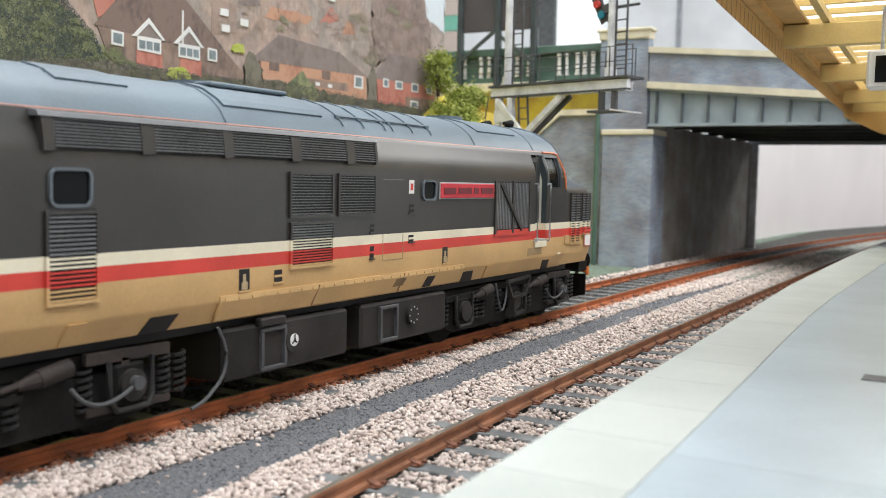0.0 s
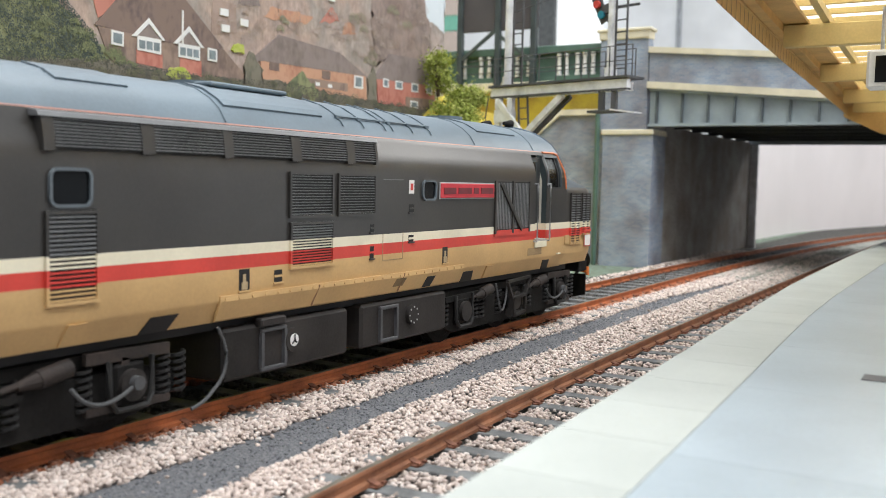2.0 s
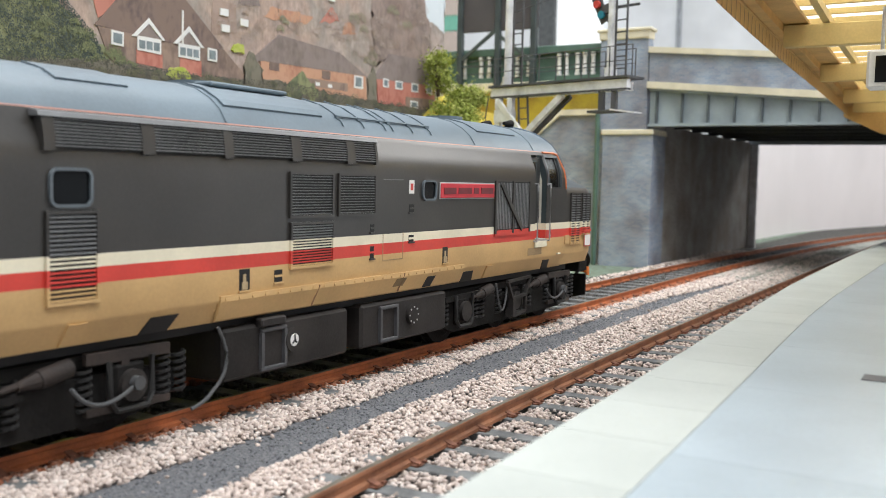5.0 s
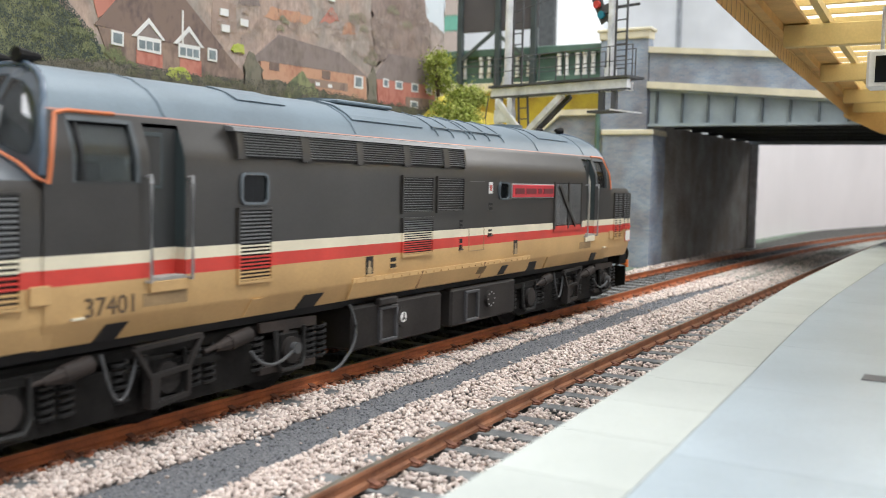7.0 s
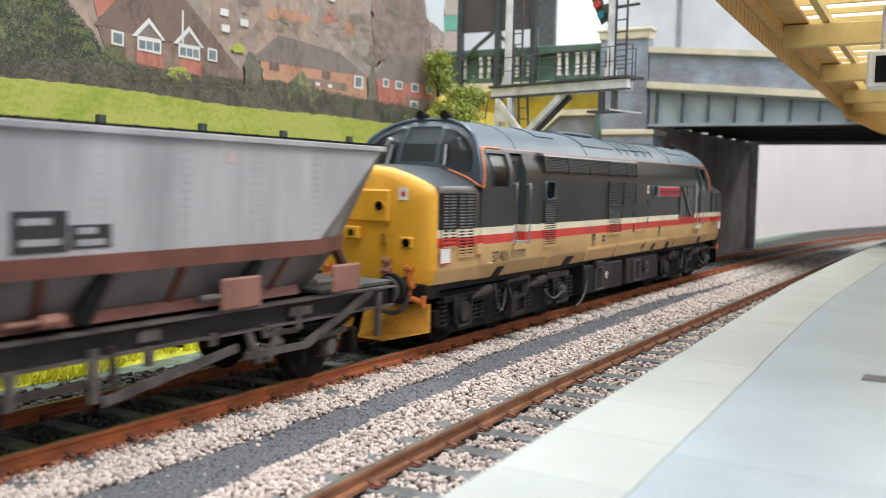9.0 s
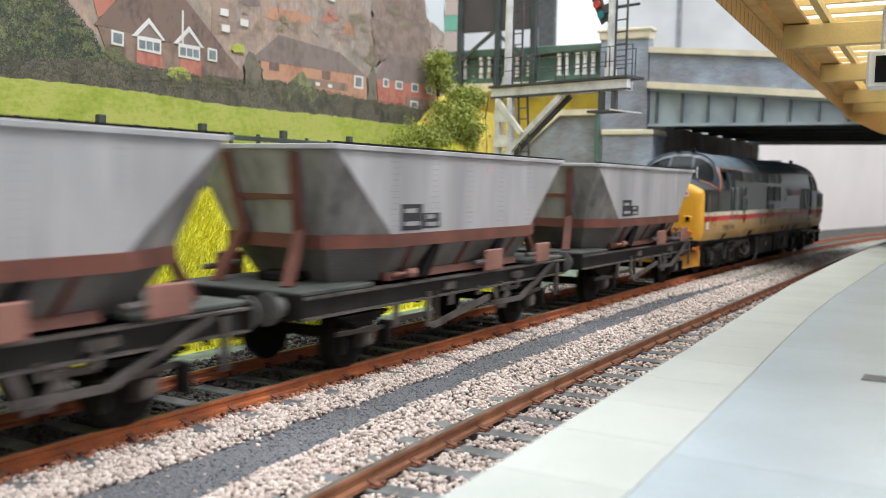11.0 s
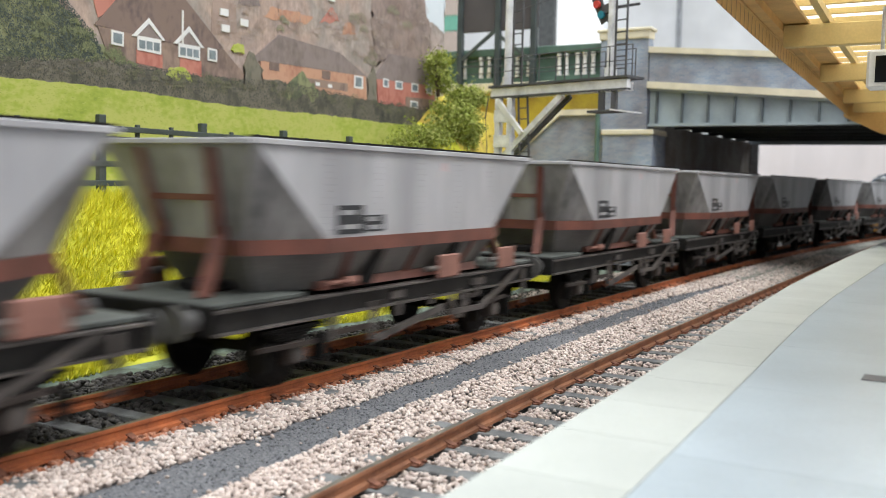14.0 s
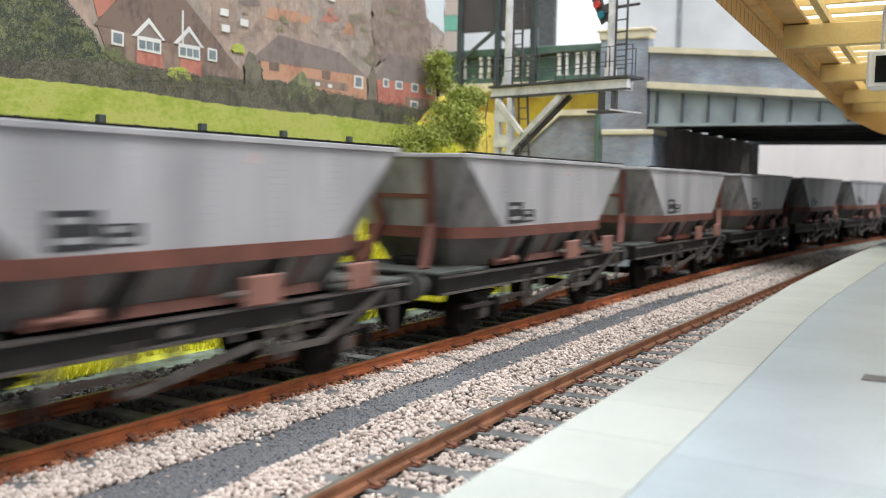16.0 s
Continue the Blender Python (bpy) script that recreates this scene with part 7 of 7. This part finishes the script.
def build_wagon():
    W = thing("hopper_wagon", "weathered grey coal hopper wagon with red-brown framing", "wagon", "coal hopper train")
    t, b, e, ye = 3.82, 2.38, 3.45, 0.85
    zt, zb = 3.2, 1.95
    bm = B()
    V = [bm.verts.new(p) for p in ((-t, -1.3, zt), (t, -1.3, zt), (t, 1.3, zt), (-t, 1.3, zt))]
    s0, s1, s2, s3 = (bm.verts.new(p) for p in ((-b, -1.3, zb), (b, -1.3, zb), (b, 1.3, zb), (-b, 1.3, zb)))
    e0, e1, e2, e3 = (bm.verts.new(p) for p in ((-e, -ye, zb), (e, -ye, zb), (e, ye, zb), (-e, ye, zb)))
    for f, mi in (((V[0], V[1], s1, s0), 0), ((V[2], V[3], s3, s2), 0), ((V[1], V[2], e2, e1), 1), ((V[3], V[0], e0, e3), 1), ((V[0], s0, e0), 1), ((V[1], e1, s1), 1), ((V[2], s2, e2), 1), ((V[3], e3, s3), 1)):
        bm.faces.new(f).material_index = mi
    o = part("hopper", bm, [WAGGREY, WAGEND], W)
    mod = o.modifiers.new("plate", "SOLIDIFY"); mod.thickness = 0.05 * S; mod.offset = -1
    # rim
    bm = B()
    for s in (-1, 1):
        box(bm, -t - 0.02, t + 0.02, *sorted((s * 1.27, s * 1.345)), zt - 0.06, zt + 0.015, 0.01)
        box(bm, *sorted((s * (t - 0.03), s * (t + 0.04))), -1.27, 1.27, zt - 0.06, zt + 0.012, 0.01)
    part("rim", bm, WAGGREY, W, "pale worn hopper rim")
    bm = B()
    for s in (-1, 1):
        box(bm, -t - 0.01, t + 0.01, *sorted((s * 1.25, s * 1.33)), zt + 0.016, zt + 0.045)
    part("rim_edge", bm, DARKFRAME, W)
    # rivet seams on the sides
    for s in (-1, 1):
        bm = B()
        for x in (-2.3, -1.15, 0.0, 1.15, 2.3):
            for k in range(13):
                z = 2.06 + 0.085 * k
                if abs(x) < b + (z - zb) * 1.1:
                    box(bm, x - 0.05, x - 0.03, *sorted((s * 1.3, s * 1.308)), z, z + 0.02)
                    box(bm, x + 0.03, x + 0.05, *sorted((s * 1.3, s * 1.308)), z, z + 0.02)
        tagged(part("rivets", bm, WAGGREY, W), kind="stuff")
        bm = B(); box(bm, 0.62, 0.78, *sorted((s * 1.3, s * 1.306)), 2.90, 3.03); part("notice_plate", bm, mat("pale_pink_plate", (0.55, 0.42, 0.42), 0.6, bump=0), W)
        # black data panels with unreadable white lettering bars
        xl = -2.13 if s < 0 else 1.03
        for x0, x1, z0, z1 in ((xl, xl + 0.60, 2.0, 2.39), (xl + 0.63, xl + 1.12, 2.02, 2.25)):
            bm = B(); box(bm, x0, x1, *sorted((s * 1.3, s * 1.309)), z0, z1); p = part("data_panel", bm, PANELBLACK, W, "black data panel with white lettering bars")
            n = 2
            for k in range(n):
                zc = z0 + (z1 - z0) * (k + 0.5) / n
                bm = B(); box(bm, x0 + 0.08, x1 - 0.08 - 0.10 * (k == 1), *sorted((s * 1.305, s * 1.313)), zc - 0.032, zc + 0.032); part("lettering_bar", bm, PANELWHITE, p)
    # red-brown waist band, chamfered at the corners
    plan = [(-b, -1.33), (b, -1.33), (e + 0.03, -ye - 0.02), (e + 0.03, ye + 0.02), (b, 1.33), (-b, 1.33), (-e - 0.03, ye + 0.02), (-e - 0.03, -ye - 0.02)]
    bm = B()
    prism(bm, plan, 1.76, 1.955, plane="xy")
    part("waist_band", bm, WAGBROWN, W)
    # lower hopper, sloping in, with ribs and a brown foot
    bm = B()
    hi = [bm.verts.new((x * 0.965, y * 0.955, 1.77)) for x, y in plan]
    lo = [bm.verts.new((x * 0.86, y * 0.72, 1.24)) for x, y in plan]
    for i in range(8):
        bm.faces.new((hi[i], hi[(i + 1) % 8], lo[(i + 1) % 8], lo[i]))
    bm.faces.new(hi); bm.faces.new(lo[::-1])
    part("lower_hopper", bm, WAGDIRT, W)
    for s in (-1, 1):
        for x in (-1.8, 0.0, 1.8):
            bm = B(); bar(bm, (x, s * 1.27, 1.78), (x * 0.93, s * 0.99, 1.27), 0.10, 0.07); part("rib", bm, WAGBROWN, W)
        bm = B(); prism(bm, [(s * 0.98, 1.24), (s * 1.12, 1.24), (s * 1.06, 1.36), (s * 1.0, 1.36)], -2.2, 2.2, plane="yz"); part("hopper_foot", bm, WAGBROWN, W)
        for x in (-1.05, 1.2):
            bm = B(); bar(bm, (x, s * 1.25, 1.77), (x - 0.22, s * 1.15, 1.26), 0.12, 0.16); part("door_lever", bm, DARKFRAME, W)
    # ends: inclined brown stanchions, cross tie and raking props
    for s in (-1, 1):
        for y in (-0.5, 0.5):
            bm = B(); bar(bm, (s * (t - 0.02), y * 1.25, zt - 0.1), (s * (e + 0.08), y, zb), 0.13, 0.09); part("stanchion", bm, WAGBROWN, W)
            bm = B(); bar(bm, (s * (e - 0.05), y, 2.25), (s * 3.95, y * 1.3, 1.26), 0.16, 0.09); part("raking_prop", bm, WAGBROWN, W)
        bm = B(); box(bm, *sorted((s * 3.53, s * 3.62)), -0.6, 0.6, 2.44, 2.52); part("end_tie", bm, WAGBROWN, W)
        bm = B(); box(bm, *sorted((s * 2.6, s * 4.35)), -1.15, 1.15, 1.19, 1.26, 0.015); part("end_platform", bm, mat("platform_green_grey", (0.065, 0.072, 0.065), 0.75, var=0.2, bump=0.15), W)
        bm = B(); box(bm, *sorted((s * 4.27, s * 4.37)), -1.2, 1.2, 0.88, 1.24, 0.02); part("headstock", bm, DARKFRAME, W)
        bm = B(); box(bm, *sorted((s * 3.0, s * 3.5)), -0.3, 0.3, 1.26, 1.40, 0.03); part("valve_box", bm, DARKFRAME, W)
        for y in (-0.87, 0.87):
            bm = B()
            cyl(bm, (s * 4.37, y, 1.05), (s * 4.52, y, 1.05), 0.14, 14, 0.11); cyl(bm, (s * 4.52, y, 1.05), (s * 4.60, y, 1.05), 0.07, 10); cyl(bm, (s * 4.60, y, 1.05), (s * 4.64, y, 1.05), 0.22, 18)
            part("buffer", bm, mat("buffer_grey", (0.11, 0.107, 0.105), 0.55, 0.2, var=0.25, bump=0.05), W, smooth=True)
        bm = B(); tube(bm, bez((s * 4.37, -0.3, 1.0), (s * 4.55, -0.3, 0.3), (s * 4.66, -0.25, 0.85), 8), 0.035, 6); part("brake_hose", bm, DARKFRAME, W, smooth=True)
        bm = B(); box(bm, *sorted((s * 4.35, s * 4.64)), -0.05, 0.05, 0.92, 1.06, 0.01); part("coupling_hook", bm, DARKFRAME, W)
    # underframe
    SOLE = mat("solebar_grime", (0.016, 0.014, 0.013), 0.7, var=0.35, scale=2.0, bump=0.15)
    EDGE = mat("worn_steel_edge", (0.12, 0.105, 0.097), 0.5, 0.3, var=0.3, scale=3, bump=0.1)
    for s in (-1, 1):
        bm = B(); box(bm, -4.3, 4.3, *sorted((s * 1.06, s * 1.14)), 0.90, 1.16); part("solebar", bm, SOLE, W)
        bm = B(); box(bm, -4.3, 4.3, *sorted((s * 1.06, s * 1.24)), 1.155, 1.185); part("solebar_flange", bm, EDGE, W)
        bm = B(); box(bm, -4.3, 4.3, *sorted((s * 1.06, s * 1.24)), 0.885, 0.91); part("solebar_flange", bm, EDGE, W)
        for x in (-2.78, 2.78):
            bm = B(); prism(bm, [(x - 0.5, 0.9), (x - 0.2, 0.36), (x + 0.2, 0.36), (x + 0.5, 0.9)], *sorted((s * 0.98, s * 1.02))); part("axle_guard", bm, DARKFRAME, W)
            bm = B(); box(bm, x - 0.17, x + 0.17, *sorted((s * 1.0, s * 1.18)), 0.34, 0.64, 0.03); ab = part("axlebox", bm, RUSTYBROWN, W)
            bm = B(); cyl(bm, (x, s * 1.18, 0.48), (x, s * 1.22, 0.48), 0.11, 14); part("axle_cap", bm, EDGE, ab, smooth=True)
            bm = B()
            for k in range(5):
                l = 0.62 - 0.09 * k
                box(bm, x - l, x + l, *sorted((s * 1.04, s * 1.14)), 0.80 - 0.035 * k, 0.83 - 0.035 * k)
            part("leaf_spring", bm, DARKFRAME, W)
            for d in (-0.57, 0.57):
                bm = B(); box(bm, x + d - 0.05, x + d + 0.05, *sorted((s * 0.98, s * 1.2)), 0.3, 0.66, 0.02); part("brake_shoe", bm, DARKFRAME, W)
        # brake boxes, levers and gear
        for x0, x1, z0 in ((0.52, 1.20, 1.20), (2.62, 3.25, 1.22)):
            xa, xb = (x0, x1) if s < 0 else (-x1, -x0)
            bm = B(); box(bm, xa, xb, *sorted((s * 1.30, s * 1.35)), z0, z0 + 0.38, 0.024); part("brake_plate", bm, PINKBROWN, W, "faded red-brown square plate")
            bm = B(); cyl(bm, ((xa + xb) / 2, s * 1.1, z0 + 0.2), ((xa + xb) / 2, s * 1.31, z0 + 0.2), 0.05, 8); cyl(bm, (xa - 0.3, s * 1.28, z0 + 0.17), (xa, s * 1.3, z0 + 0.17), 0.045, 8); part("plate_spindle", bm, EDGE, W)
        k = -s
        for p0, p1, w in (((-1.05 * k, 0.44), (0.9 * k, 0.72), 0.10), ((1.05 * k, 0.60), (2.2 * k, 0.58), 0.09), ((2.2 * k, 0.58), (3.7 * k, 1.15), 0.11), ((3.88 * k, 1.12), (3.88 * k, 0.48), 0.11), ((2.05 * k, 0.98), (2.05 * k, 0.80), 0.10), ((1.5 * k, 0.82), (2.05 * k, 0.80), 0.07), ((1.5 * k, 0.84), (1.72 * k, 0.66), 0.08), ((1.38 * k, 0.95), (1.42 * k, 0.78), 0.09), ((-0.45 * k, 0.93), (-0.45 * k, 0.72), 0.12), ((0.5 * k, 0.95), (0.5 * k, 0.80), 0.12), ((-1.17 * k, 1.0), (-1.17 * k, 0.45), 0.12), ((-0.95 * k, 1.0), (-0.9 * k, 0.55), 0.07), ((-2.1 * k, 0.66), (-1.27 * k, 0.66), 0.07), ((-2.1 * k, 0.9), (-2.1 * k, 0.55), 0.12), ((-3.6 * k, 0.62), (-2.5 * k, 0.6), 0.06), ((1.1 * k, 0.88), (1.3 * k, 0.48), 0.10), ((1.65 * k, 0.88), (1.45 * k, 0.48), 0.10), ((2.45 * k, 0.64), (3.1 * k, 0.68), 0.06)):
            bm = B(); bar(bm, (p0[0], s * 1.22, p0[1]), (p1[0], s * 1.22, p1[1]), 0.05, w); part("brake_rod", bm, EDGE if w > 0.075 else RUSTYBROWN, W)
        bm = B(); cyl(bm, (-2.1 * k, s * 1.16, 1.33), (-1.6 * k, s * 1.16, 1.33), 0.03, 8); cyl(bm, (-1.75 * k, s * 1.16, 1.33), (-1.5 * k, s * 1.16, 1.33), 0.07, 10); part("door_shaft", bm, PINKBROWN, W, smooth=True)
        for xc, w in ((-0.4, 0.16), (2.15, 0.22)):
            bm = B(); box(bm, xc - w, xc + w, *sorted((s * 1.1, s * 1.2)), 0.96, 1.10, 0.02); part("label_clip", bm, EDGE, W)
    bm = B(); box(bm, -4.2, 4.2, -1.0, 1.0, 1.02, 1.14); part("underframe", bm, DARKFRAME, W)
    bm = B(); prism(bm, [(-1.6, 1.25), (1.6, 1.25), (1.0, 0.80), (-1.0, 0.80)], -0.75, 0.75); part("discharge_chute", bm, DARKFRAME, W)
    for x in (-2.78, 2.78):
        wheel(W, x, 0.475)
    return W


wagon = build_wagon()
WAGONS = [wagon]
PITCH = 9.65
for i in range(1, 12):
    WAGONS.append(copy_thing(wagon, pose(0, 0, 0)))

TRIP = [(0, 10.36), (4.2, 10.36), (4.9, 10.36), (5.3, 10.42), (5.8, 10.75), (6.3, 11.38), (6.5, 11.75), (7, 12.93), (7.5, 14.5), (8, 16.46), (8.5, 18.75), (9, 21.52), (9.2, 22.75), (9.6, 25.454), (10.1, 29.336), (10.6, 33.758), (11.1, 38.65), (11.5, 42.9), (12, 48.55), (12.5, 54.25), (13, 60.95), (13.5, 67.65), (14, 74.65), (14.5, 82.75), (15, 91.05), (15.5, 100.05), (16, 108.75)]


def on_track(x, half):
    ya, yb = y_main(x - half), y_main(x + half)
    return pose(x * S, (ya + yb) / 2 * S, 0, 0, 0, math.degrees(math.atan2(yb - ya, 2 * half)))


def turning(wheels, x_of, r):
    """Wheels roll with the distance run while their vehicle is near; rows at every thirtieth of a second."""
    rows = []
    for k in range(481):
        t = k / 30
        d = float(np.interp(t, [a for a, _ in TRIP], [b for _, b in TRIP]))
        d = min(max(x_of(d), -14.0), 80.0)
        rows.append((t, d / r))
    for w in wheels:
        p = w.location.copy()
        walk(w, [(t, Matrix.Translation(p) @ Euler((0, a, 0)).to_matrix().to_4x4()) for t, a in rows])


def motions():
    walk(loco, [(t, on_track(s, 5.6)) for t, s in TRIP])
    turning(LOCO_WHEELS, lambda s: s, 0.57)
    for i, w in enumerate(WAGONS):
        walk(w, [(t, on_track(s - 14.0 - PITCH * i, 2.8)) for t, s in TRIP])
        turning([c for c in w.children if c.name.startswith("wheelset")], lambda s, i=i: s - 14.0 - PITCH * i, 0.475)


motions()
